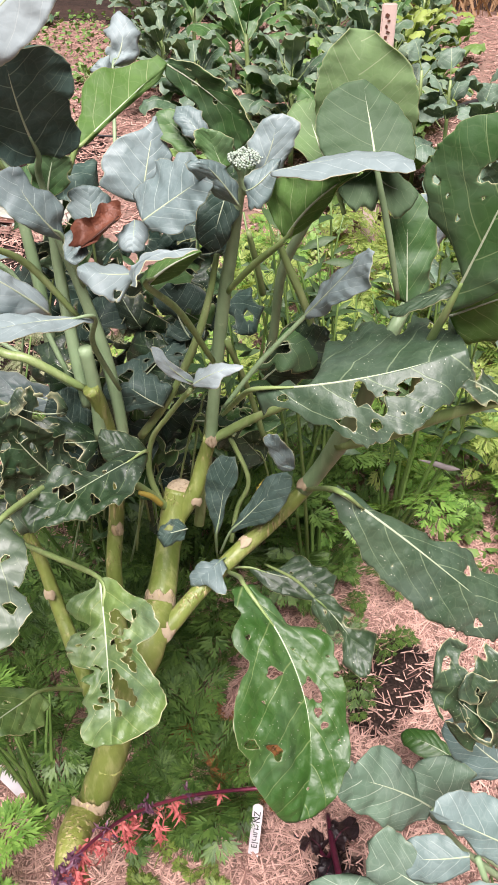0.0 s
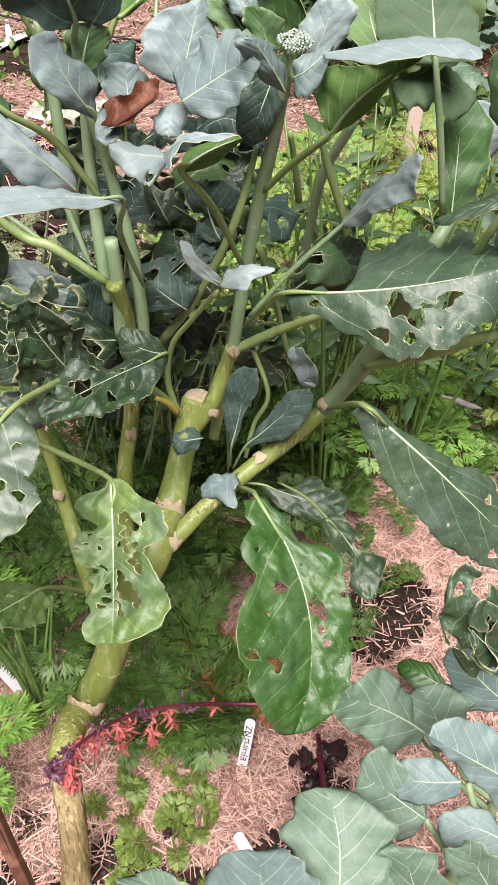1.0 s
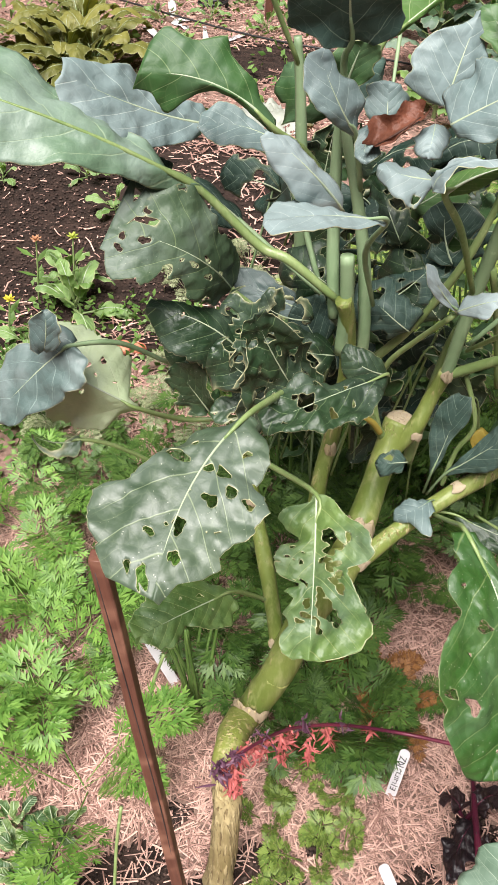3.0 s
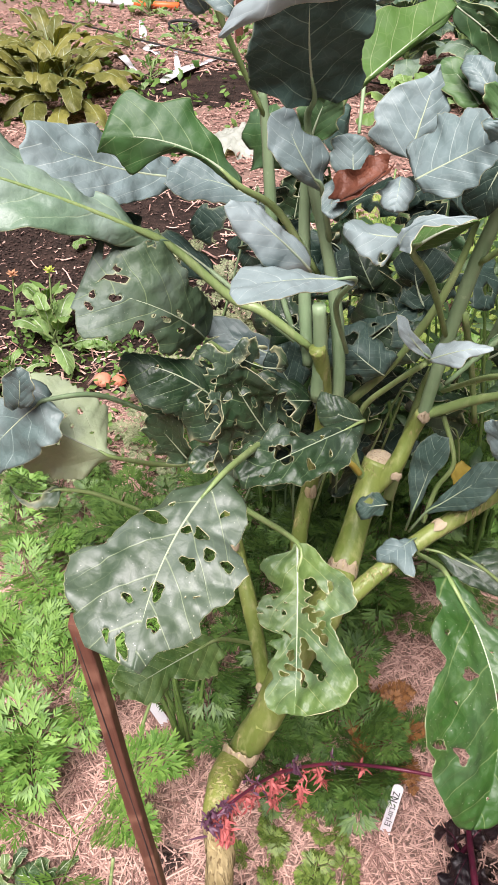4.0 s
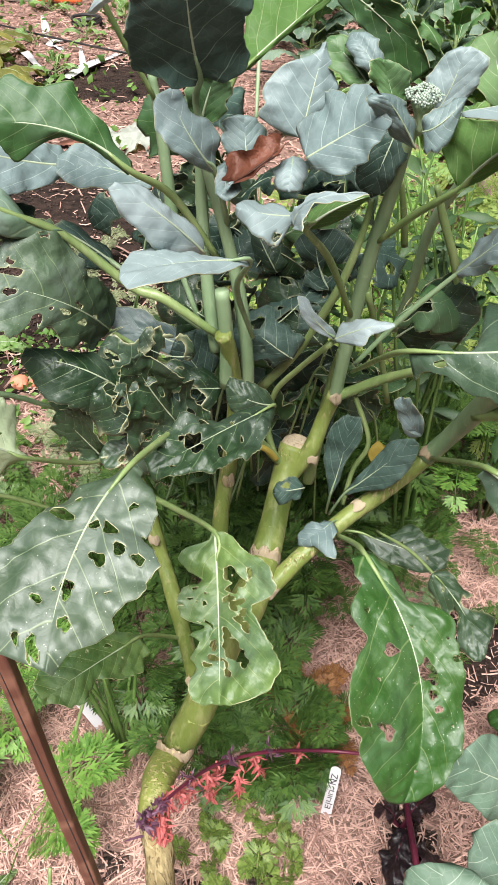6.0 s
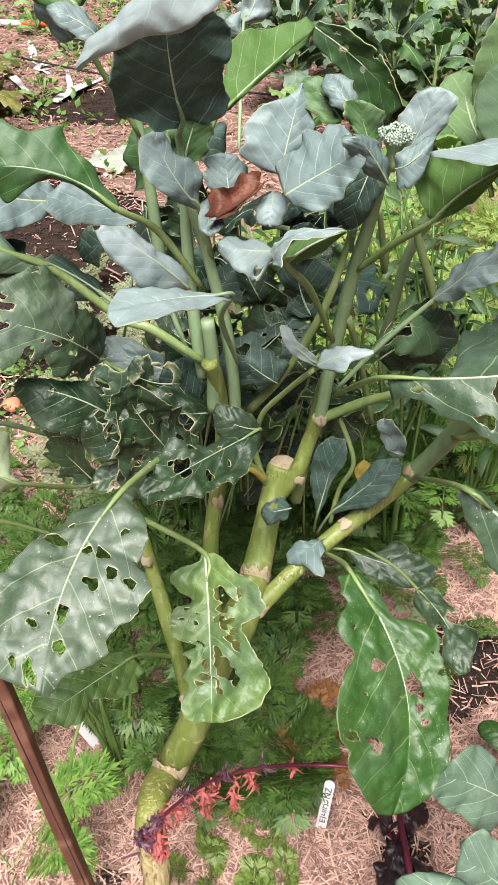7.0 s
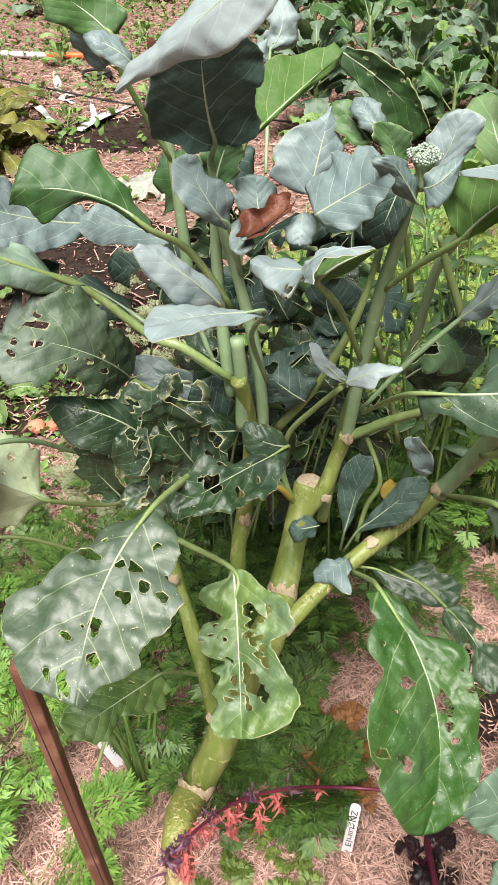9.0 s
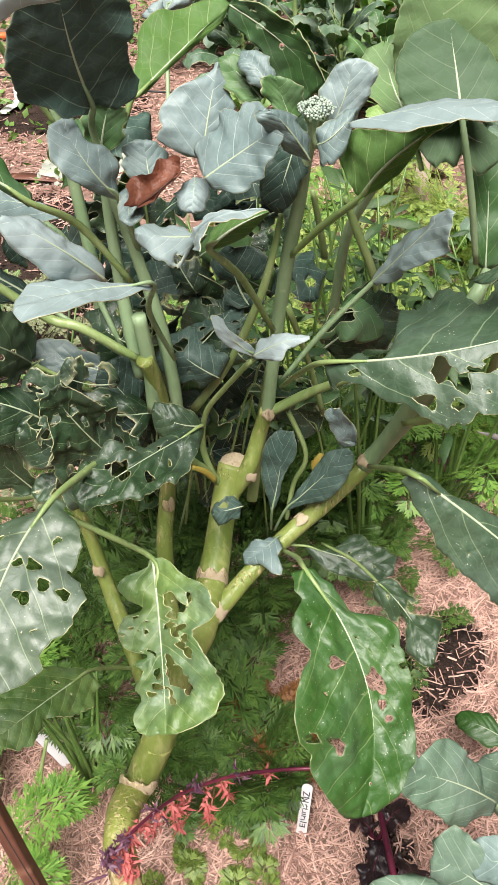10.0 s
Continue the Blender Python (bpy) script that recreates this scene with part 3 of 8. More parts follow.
stem(broccoli, "branch", [(-0.08, 1.06, 0.864, 0.0086), (-0.078, 1.06, 0.932, 0.0086), (-0.082, 1.06, 0.997, 0.0078)], WAXSTEM, 12, 0.04, "sawn-off waxy side branch")
stem(broccoli, "branch", [(-0.094, 1.07, 0.906, 0.0074), (-0.105, 1.09, 0.972, 0.0078), (-0.113, 1.11, 1.048, 0.007), (-0.116, 1.12, 1.11, 0.0057), (-0.114, 1.12, 1.183, 0.0041)], WAXSTEM)
stem(broccoli, "branch", [(-0.07, 1.1, 0.779, 0.0082), (-0.057, 1.08, 0.863, 0.0078), (-0.065, 1.085, 0.965, 0.0078), (-0.082, 1.09, 1.048, 0.0066), (-0.102, 1.1, 1.113, 0.0057), (-0.113, 1.1, 1.167, 0.0041)], WAXSTEM)
stem(broccoli, "branch", [(-0.11, 0.93, 0.407, 0.012), (-0.133, 0.96, 0.492, 0.0115), (-0.154, 0.99, 0.54, 0.0115), (-0.175, 1.02, 0.581, 0.0105), (-0.198, 1.05, 0.653, 0.009), (-0.215, 1.06, 0.704, 0.007)], TRUNK, 12, 0.06)
stem(broccoli, "branch", [(-0.161, 1.18, 0.758, 0.009), (-0.174, 1.2, 0.877, 0.0086), (-0.182, 1.22, 1.0, 0.0082), (-0.188, 1.22, 1.109, 0.0066), (-0.194, 1.22, 1.174, 0.0049)], WAXSTEM)
stem(broccoli, "branch", [(-0.003, 1.12, 0.673, 0.012), (0.021, 1.13, 0.715, 0.012), (0.034, 1.15, 0.757, 0.0105), (0.047, 1.15, 0.799, 0.0105)], TRUNK, 12, 0.06)
stem(broccoli, "branch", [(0.047, 1.15, 0.794, 0.0086), (0.053, 1.15, 0.852, 0.0086), (0.065, 1.145, 0.945, 0.0086), (0.078, 1.135, 1.031, 0.0086), (0.092, 1.12, 1.103, 0.0074), (0.099, 1.11, 1.147, 0.0066), (0.11, 1.09, 1.195, 0.0049)], WAXSTEM)
stem(broccoli, "branch", [(0.047, 1.15, 0.794, 0.0072), (0.102, 1.14, 0.837, 0.0064), (0.146, 1.1, 0.888, 0.0051), (0.191, 1.04, 0.95, 0.0043)], STALK)
stem(broccoli, "branch", [(0.048, 1.18, 0.85, 0.0051), (0.04, 1.2, 0.786, 0.0093), (0.022, 1.2, 0.665, 0.0093), (0.014, 1.18, 0.6, 0.0085)], STALK, 10, 0.04)
stem(broccoli, "branch", [(0.115, 1.3, 0.811, 0.0066), (0.129, 1.28, 0.892, 0.0066), (0.143, 1.25, 1.005, 0.0066), (0.178, 1.2, 1.101, 0.0057)], WAXSTEM)
stem(broccoli, "branch", [(0.196, 1.22, 0.902, 0.0059), (0.174, 1.21, 0.977, 0.0055), (0.152, 1.2, 1.037, 0.0051), (0.139, 1.19, 1.079, 0.0034)], STALK)
stem(broccoli, "branch", [(0.113, 1.3, 0.945, 0.0051), (0.107, 1.28, 0.998, 0.0043), (0.098, 1.26, 1.056, 0.0034)], STALK)
stem(broccoli, "branch", [(-0.049, 1.14, 0.806, 0.0059), (-0.002, 1.13, 0.879, 0.0055), (0.039, 1.12, 0.968, 0.0051), (0.06, 1.12, 1.031, 0.0043), (0.072, 1.13, 1.085, 0.0034)], STALK)
stem(broccoli, "branch", [(-0.02, 1.12, 0.69, 0.0064), (-0.04, 1.1, 0.737, 0.0059), (-0.058, 1.07, 0.785, 0.0051)], STALK, 10, 0.04)
stem(broccoli, "branch", [(-0.027, 1.12, 0.698, 0.0047), (-0.039, 1.12, 0.754, 0.0043), (-0.028, 1.11, 0.822, 0.0038), (0.006, 1.08, 0.887, 0.0034), (0.046, 1.03, 0.963, 0.0032)], STALK)
stem(broccoli, "dry_stalk", [(-0.023, 1.1, 0.715, 0.004), (-0.033, 1.09, 0.738, 0.0045), (-0.047, 1.08, 0.754, 0.003)], YELLOWLEAF, 8, 0.1, "withered yellow leaf stalk")
stem(broccoli, "branch", [(0.076, 1.14, 0.965, 0.0043), (0.097, 1.2, 0.847, 0.0043), (0.117, 1.24, 0.726, 0.0043)], STALK)
stem(broccoli, "branch", [(0.071, 1.16, 0.797, 0.0034), (0.098, 1.15, 0.723, 0.0034), (0.081, 1.14, 0.676, 0.0034), (0.072, 1.12, 0.625, 0.0034)], STALK)
for at, axis, radius, wide, reach, turn in (
    ((-0.133, 0.876, 0.305), (0.12, 0.35, 0.9), 0.0285, 0.015, 1.7, 0.0),
    ((-0.026, 1.036, 0.588), (0.06, 0.4, 0.9), 0.0222, 0.019, 1.6, 0.1),
    ((-0.014, 0.994, 0.567), (0.5, 0.4, 0.7), 0.0136, 0.015, 1.3, 0.2),
    ((0.096, 1.108, 0.635), (0.7, 0.3, 0.6), 0.013, 0.012, 0.9, -0.5),
    ((0.181, 1.142, 0.722), (0.6, -0.1, 0.7), 0.0125, 0.010, 1.0, -0.4),
    ((-0.089, 1.083, 0.682), (0, 0.2, 1), 0.0118, 0.013, 0.9, 0.5),
    ((0.046, 1.148, 0.796), (0, 0.1, 1), 0.0112, 0.009, 1.0, 0.4),
    ((0.021, 1.123, 0.706), (0.3, 0.2, 0.9), 0.0123, 0.010, 0.8, 0.6),
    ((-0.182, 1.02, 0.609), (0, 0.2, 1), 0.01, 0.012, 1.0, 0.2),
    ((-0.114, 0.925, 0.42), (0, 0.3, 1), 0.0125, 0.013, 1.0, 0.3),
):
    scar(broccoli, at, axis, radius, wide, reach, turn)
part("cut_face", tube("cut_face", [(-0.004, 1.14, 0.706, 0.0200), (-0.004, 1.14, 0.712, 0.0190), (-0.004, 1.14, 0.714, 0.012)], SCAR, 14, 2, 0.3), broccoli, "dry cracked tan cut face of the sawn branch")
HEAD_AT = (0.111, 1.085, 1.209)

# the leaves of its crown
leaf(broccoli, PALE, (-0.004, 0.857, 1.414), (-0.054, 0.849, 1.375), (-0.128, 0.88, 1.32), (-0.067, 0.863, 1.381), (-0.033, 0.841, 1.357), seed=1, r=0.005, cup=0.1, ribw=0.2, lw=(0.12, 0.46, 0.81, 0.92, 1, 1, 1, 1, 1, 0.94, 0.88, 0.83, 0.78, 0.77, 0.76, 0.53, 0.15), rw=(0.59, 0.67, 0.76, 0.82, 0.88, 0.94, 0.96, 0.98, 0.9, 0.73, 0.47, 0.35, 0.3, 0.24, 0.09, 0.02, 0.01), crinkle=0.004)
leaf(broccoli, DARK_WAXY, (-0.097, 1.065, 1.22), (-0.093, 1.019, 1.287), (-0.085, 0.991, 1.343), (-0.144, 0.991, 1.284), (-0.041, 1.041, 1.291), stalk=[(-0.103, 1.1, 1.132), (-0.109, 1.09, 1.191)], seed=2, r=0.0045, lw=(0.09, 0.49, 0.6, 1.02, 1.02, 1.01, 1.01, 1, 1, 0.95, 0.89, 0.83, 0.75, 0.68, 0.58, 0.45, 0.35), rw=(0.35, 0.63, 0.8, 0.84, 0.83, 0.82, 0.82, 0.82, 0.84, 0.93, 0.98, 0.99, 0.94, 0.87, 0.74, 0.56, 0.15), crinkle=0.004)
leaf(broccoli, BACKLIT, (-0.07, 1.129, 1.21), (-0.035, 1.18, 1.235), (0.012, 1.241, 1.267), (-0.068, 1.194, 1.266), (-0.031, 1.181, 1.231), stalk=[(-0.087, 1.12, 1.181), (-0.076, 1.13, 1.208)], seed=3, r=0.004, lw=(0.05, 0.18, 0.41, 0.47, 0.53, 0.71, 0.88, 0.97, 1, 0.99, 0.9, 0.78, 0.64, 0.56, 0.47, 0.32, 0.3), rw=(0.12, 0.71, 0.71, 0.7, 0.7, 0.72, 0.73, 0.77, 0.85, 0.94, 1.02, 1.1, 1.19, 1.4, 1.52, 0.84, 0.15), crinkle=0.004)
leaf(broccoli, MID, (0.01, 1.242, 1.266), (0.066, 1.221, 1.235), (0.113, 1.199, 1.198), (0.083, 1.21, 1.254), (0.045, 1.236, 1.211), seed=4, r=0.0035, lw=(0.35, 0.41, 0.72, 0.9, 0.95, 0.98, 0.99, 1, 0.97, 0.94, 0.87, 0.79, 0.7, 0.58, 0.45, 0.28, 0.12), rw=(0.09, 0.31, 0.48, 0.57, 0.53, 0.54, 0.6, 0.67, 0.82, 0.98, 1.07, 1.14, 1.2, 1.21, 1.23, 0.92, 0.99), holes=((0.181, -0.467, 0.024, 0.131), (0.306, -0.02, 0.037, 0.209), (0.531, -0.775, 0.026, 0.167), (0.538, 0.098, 0.022, 0.129), (0.788, 0.855, 0.031, 0.125), (0.763, -0.622, 0.02, 0.169),), crinkle=0.004)
leaf(broccoli, WAXY, (-0.006, 1.109, 1.153), (0.002, 1.128, 1.196), (0.01, 1.153, 1.234), (-0.04, 1.113, 1.21), (0.028, 1.138, 1.187), seed=5, r=0.004, lw=(0.3, 0.73, 1.05, 1.01, 0.96, 1.05, 1.06, 1.01, 0.96, 0.89, 0.81, 0.7, 0.47, 0.25, 0.12, 0.03, 0.02), rw=(0.25, 0.27, 0.39, 0.52, 0.63, 0.73, 0.84, 0.93, 0.96, 0.99, 0.9, 0.76, 0.59, 0.42, 0.28, 0.17, 0.09), crinkle=0.004)
leaf(broccoli, WAXY, (0.01, 1.032, 1.165), (0.047, 1.028, 1.192), (0.08, 1.02, 1.216), (0.018, 1.081, 1.213), (0.064, 1.005, 1.178), seed=6, r=0.004, wave=0.05, lw=(0.69, 0.72, 0.75, 0.78, 0.78, 0.76, 0.75, 0.74, 0.76, 0.77, 0.79, 0.95, 0.97, 0.99, 0.98, 0.93, 0.88, 0.83, 0.68, 0.77, 0.84, 0.84, 0.85, 0.83, 0.76, 0.7, 0.41), rw=(0.43, 0.43, 0.57, 0.76, 0.91, 1.01, 1, 0.99, 0.95, 0.89, 0.89, 0.93, 0.97, 0.97, 0.89, 0.81, 0.74, 0.7, 0.66, 0.62, 0.59, 0.53, 0.47, 0.41, 0.34, 0.25, 0.15), crinkle=0.004)
leaf(broccoli, WAXY, (-0.084, 1.059, 1.133), (-0.102, 1.036, 1.176), (-0.126, 1.05, 1.214), (-0.116, 1.013, 1.174), (-0.082, 1.057, 1.183), stalk=[(-0.08, 1.09, 1.062)], seed=7, wave=0.05, lw=(0.12, 0.28, 0.45, 0.59, 0.73, 0.84, 0.93, 0.99, 0.97, 0.95, 0.87, 0.79, 0.49), rw=(0.1, 0.27, 0.48, 0.71, 0.88, 0.96, 0.96, 0.89, 0.57, 0.45, 0.49, 0.48, 0.35), crinkle=0.004)
leaf(broccoli, WAXY, (-0.06, 1.1, 1.129), (-0.064, 1.11, 1.15), (-0.067, 1.12, 1.169), (-0.087, 1.1, 1.156), (-0.043, 1.12, 1.151), seed=8, a=0.4, b=0.4, r=0.003)
leaf(broccoli, WAXY, (-0.068, 1.07, 1.143), (-0.071, 1.05, 1.131), (-0.068, 1.03, 1.117), (-0.083, 1.05, 1.134), (-0.055, 1.05, 1.131), seed=9, a=0.4, b=0.4, r=0.003)
leaf(broccoli, WAXY, (-0.009, 1.08, 1.146), (-0.008, 1.06, 1.136), (-0.009, 1.05, 1.122), (-0.026, 1.06, 1.134), (0.009, 1.06, 1.137), seed=10, a=0.4, b=0.4, r=0.003)
leaf(broccoli, PALE, (0.018, 0.98, 1.134), (-0.009, 0.949, 1.147), (-0.041, 0.952, 1.15), (-0.011, 0.978, 1.148), (-0.008, 0.931, 1.132), seed=11, r=0.003, cup=0.12, lw=(0.07, 0.22, 0.45, 0.68, 0.84, 0.99, 0.99, 0.98, 0.97, 0.97, 0.92, 0.77, 0.15), rw=(0.07, 0.22, 0.21, 0.72, 1.11, 1.03, 0.96, 0.87, 0.8, 0.72, 0.4, 0.23, 0.13), holes=((0.369, 0.706, 0.049, 0.167),), crinkle=0.004)
leaf(broccoli, PALE, (0.01, 0.961, 1.131), (0.027, 0.96, 1.158), (0.073, 0.98, 1.158), (0.042, 0.882, 1.179), (0.025, 0.961, 1.163), seed=12, r=0.003, cup=0.02, lw=(0.12, 0.41, 0.68, 0.54, 0.42, 0.35, 0.3, 0.29, 0.27, 0.25, 0.22, 0.16, 0.08), rw=(1.83, 1.54, 1.25, 0.96, 0.87, 0.93, 0.99, 1.04, 0.99, 0.93, 0.68, 0.38, 0.15), crinkle=0.004)
leaf(broccoli, BACKLIT, (0.02, 0.972, 1.124), (0.043, 0.985, 1.139), (0.074, 0.991, 1.152), (0.036, 0.996, 1.143), (0.048, 0.997, 1.122), stalk=[(0.059, 1.14, 0.93), (0.037, 1.05, 1.051)], seed=13, r=0.0048, lw=(0.12, 0.56, 0.93, 1, 1.04, 0.94, 0.84, 0.75, 0.65, 0.57, 0.48, 0.32, 0.15), rw=(0.12, 0.35, 0.55, 0.71, 0.87, 0.92, 0.97, 0.94, 0.8, 0.66, 0.48, 0.3, 0.13), crinkle=0.004)
leaf(broccoli, PALE, (-0.059, 0.908, 1.126), (-0.083, 0.876, 1.173), (-0.117, 0.859, 1.207), (-0.079, 0.894, 1.175), (-0.094, 0.858, 1.16), seed=14, r=0.0035, cup=0.1, lw=(0.12, 0.71, 0.87, 0.96, 1.02, 0.99, 0.92, 0.92, 1, 1.09, 1.05, 0.49, 0.15), rw=(0.12, 0.34, 0.56, 0.76, 0.88, 1.01, 0.89, 0.81, 0.77, 0.7, 0.61, 0.44, 0.15), crinkle=0.004)
leaf(broccoli, PALE, (-0.021, 0.919, 1.117), (-0.063, 0.861, 1.143), (-0.104, 0.816, 1.154), (-0.076, 0.906, 1.139), (-0.052, 0.819, 1.154), stalk=[(-0.047, 1.06, 0.939), (-0.052, 1.0, 1.038)], seed=15, r=0.0038, cup=0.03, wave=0.02, lw=(0.04, 0.11, 0.18, 0.29, 0.4, 0.47, 0.54, 0.61, 0.79, 0.96, 0.96, 0.84, 0.41), rw=(0.11, 0.26, 0.4, 0.52, 0.61, 0.69, 0.8, 0.93, 0.99, 1.01, 0.87, 0.65, 0.15), crinkle=0.004)
leaf(broccoli, MID, (-0.108, 1.1, 1.163), (-0.1, 1.1, 1.19), (-0.091, 1.1, 1.212), (-0.122, 1.1, 1.193), (-0.075, 1.1, 1.192), seed=16, a=0.4, b=0.4)
leaf(broccoli, WAXY, (0.116, 1.12, 1.168), (0.135, 1.12, 1.207), (0.143, 1.13, 1.242), (0.113, 1.12, 1.211), (0.163, 1.12, 1.214), seed=17, a=0.5, b=0.4, r=0.0035)
leaf(broccoli, WAXY, (0.113, 1.06, 1.186), (0.129, 1.05, 1.199), (0.149, 1.07, 1.216), (0.12, 1.06, 1.207), (0.129, 1.04, 1.176), seed=18, a=0.5, b=0.5, r=0.003)
leaf(broccoli, WAXY, (0.109, 1.04, 1.178), (0.09, 1.02, 1.215), (0.075, 1.01, 1.234), (0.074, 1.01, 1.217), (0.105, 1.04, 1.212), seed=19, a=0.5, b=0.4, r=0.003, cup=0.2)
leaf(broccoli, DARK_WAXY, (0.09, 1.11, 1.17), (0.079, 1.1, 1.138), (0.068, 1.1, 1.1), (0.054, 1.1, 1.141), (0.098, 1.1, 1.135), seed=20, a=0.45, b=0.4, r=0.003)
leaf(broccoli, MID, (0.054, 1.14, 1.202), (0.036, 1.15, 1.218), (0.01, 1.16, 1.236), (0.046, 1.16, 1.227), (0.022, 1.14, 1.208), seed=21, a=0.5, b=0.4, r=0.003)
leaf(broccoli, WAXY, (0.064, 1.13, 1.217), (0.048, 1.14, 1.233), (0.034, 1.15, 1.244), (0.062, 1.14, 1.24), (0.037, 1.13, 1.23), seed=22, a=0.5, b=0.4, r=0.003, cup=0.2)
leaf(broccoli, MID, (0.084, 1.12, 1.188), (0.076, 1.12, 1.21), (0.069, 1.12, 1.23), (0.058, 1.11, 1.219), (0.098, 1.12, 1.211), seed=23, a=0.4, b=0.4, r=0.003, wave=0.12)
leaf(broccoli, THIN, (0.219, 1.217, 1.153), (0.226, 1.188, 1.244), (0.228, 1.199, 1.308), (0.18, 1.185, 1.25), (0.294, 1.188, 1.236), seed=24, r=0.0035, label="large thin leaf with the glow of light from behind in its pale green colour", lw=(0.12, 0.39, 0.64, 0.77, 0.9, 0.95, 1, 0.97, 0.92, 0.84, 0.69, 0.48, 0.28), rw=(0.12, 0.84, 0.92, 0.99, 1.03, 1.02, 1, 0.97, 0.92, 0.82, 0.66, 0.39, 0.19), crinkle=0.002, wave=0.025)
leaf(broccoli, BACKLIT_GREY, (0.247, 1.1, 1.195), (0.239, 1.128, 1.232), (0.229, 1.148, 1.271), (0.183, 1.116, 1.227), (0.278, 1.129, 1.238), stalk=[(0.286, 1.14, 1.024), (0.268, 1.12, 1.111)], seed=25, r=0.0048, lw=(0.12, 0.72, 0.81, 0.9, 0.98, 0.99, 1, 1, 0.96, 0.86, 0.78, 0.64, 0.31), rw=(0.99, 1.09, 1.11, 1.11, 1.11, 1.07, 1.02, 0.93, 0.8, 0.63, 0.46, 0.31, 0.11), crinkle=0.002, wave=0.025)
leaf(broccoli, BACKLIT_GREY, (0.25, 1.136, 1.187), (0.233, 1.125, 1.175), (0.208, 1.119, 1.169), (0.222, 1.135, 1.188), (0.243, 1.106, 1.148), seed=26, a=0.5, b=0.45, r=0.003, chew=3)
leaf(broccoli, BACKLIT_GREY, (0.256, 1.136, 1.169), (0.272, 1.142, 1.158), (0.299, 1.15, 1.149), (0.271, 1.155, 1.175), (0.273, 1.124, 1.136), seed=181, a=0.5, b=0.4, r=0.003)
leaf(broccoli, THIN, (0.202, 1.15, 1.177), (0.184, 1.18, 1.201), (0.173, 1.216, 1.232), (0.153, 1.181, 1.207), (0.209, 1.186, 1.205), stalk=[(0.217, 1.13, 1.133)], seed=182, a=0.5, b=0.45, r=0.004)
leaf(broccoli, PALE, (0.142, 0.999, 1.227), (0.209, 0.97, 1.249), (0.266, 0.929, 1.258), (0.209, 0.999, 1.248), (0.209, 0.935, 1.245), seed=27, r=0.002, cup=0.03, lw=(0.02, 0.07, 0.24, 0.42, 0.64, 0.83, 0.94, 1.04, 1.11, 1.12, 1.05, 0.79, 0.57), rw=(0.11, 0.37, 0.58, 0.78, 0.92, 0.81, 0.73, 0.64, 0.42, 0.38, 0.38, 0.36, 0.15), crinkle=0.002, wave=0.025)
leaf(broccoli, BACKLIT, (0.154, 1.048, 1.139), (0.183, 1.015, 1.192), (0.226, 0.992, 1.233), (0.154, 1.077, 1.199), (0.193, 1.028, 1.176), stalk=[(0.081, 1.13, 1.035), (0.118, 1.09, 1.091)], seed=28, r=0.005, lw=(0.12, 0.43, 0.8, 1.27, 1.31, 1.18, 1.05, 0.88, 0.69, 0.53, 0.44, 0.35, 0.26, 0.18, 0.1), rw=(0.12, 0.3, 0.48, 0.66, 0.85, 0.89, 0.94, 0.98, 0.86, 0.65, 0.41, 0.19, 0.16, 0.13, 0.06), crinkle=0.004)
leaf(broccoli, MID, (0.313, 0.96, 1.106), (0.338, 0.94, 1.204), (0.365, 0.93, 1.308), (0.274, 0.96, 1.229), (0.384, 0.896, 1.196), stalk=[(0.298, 1.04, 0.921), (0.303, 1.0, 1.032)], seed=29, r=0.006, label="broad dark green leaf with insect holes", lw=(0, 0.01, 0.01, 0.02, 0.16, 0.34, 0.77, 0.89, 1, 1.06, 1.04, 1, 0.94, 0.82, 0.52, 0.26, 0.23), rw=(0.1, 0.23, 0.37, 0.51, 0.65, 0.79, 0.86, 0.92, 0.96, 0.97, 0.94, 0.9, 0.87, 0.83, 0.67, 0.43, 0.36), holes=((0.688, -0.251, 0.06, 0.115), (0.544, -0.817, 0.013, 0.068), (0.45, -0.459, 0.013, 0.038), (0.513, -0.631, 0.009, 0.017), (0.581, -0.219, 0.009, 0.026),), crinkle=0.002, wave=0.025)
leaf(broccoli, BACKLIT, (0.32, 0.98, 1.09), (0.356, 0.97, 1.112), (0.4, 0.97, 1.13), (0.348, 0.98, 1.141), (0.374, 0.98, 1.059), seed=30, a=0.4, b=0.4)
leaf(broccoli, WAXY, (0.174, 1.16, 0.986), (0.213, 1.13, 1.049), (0.246, 1.101, 1.106), (0.202, 1.179, 1.037), (0.228, 1.093, 1.052), stalk=[(0.069, 1.14, 0.858), (0.118, 1.15, 0.924)], seed=31, r=0.0045, lw=(0.12, 0.41, 0.64, 0.81, 0.93, 0.98, 0.97, 0.9, 0.81, 0.65, 0.49, 0.33, 0.12), rw=(0.12, 0.28, 0.43, 0.59, 0.73, 0.87, 0.94, 0.99, 0.97, 0.82, 0.6, 0.37, 0.15), crinkle=0.004)
leaf(broccoli, GREY, (0.323, 0.98, 1.12), (0.294, 0.98, 1.109), (0.262, 0.99, 1.086), (0.293, 0.99, 1.111), (0.296, 0.97, 1.103), seed=32, a=0.5, b=0.5, r=0.0025)
leaf(broccoli, MID, (0.299, 1.15, 1.011), (0.295, 1.17, 1.075), (0.292, 1.2, 1.136), (0.274, 1.17, 1.082), (0.331, 1.17, 1.076), seed=33, a=0.4, b=0.4, r=0.0035)
leaf(broccoli, WAXY, (0.285, 1.2, 1.046), (0.313, 1.2, 1.08), (0.339, 1.2, 1.112), (0.295, 1.22, 1.104), (0.335, 1.2, 1.062), seed=34, a=0.4, b=0.4, r=0.003)
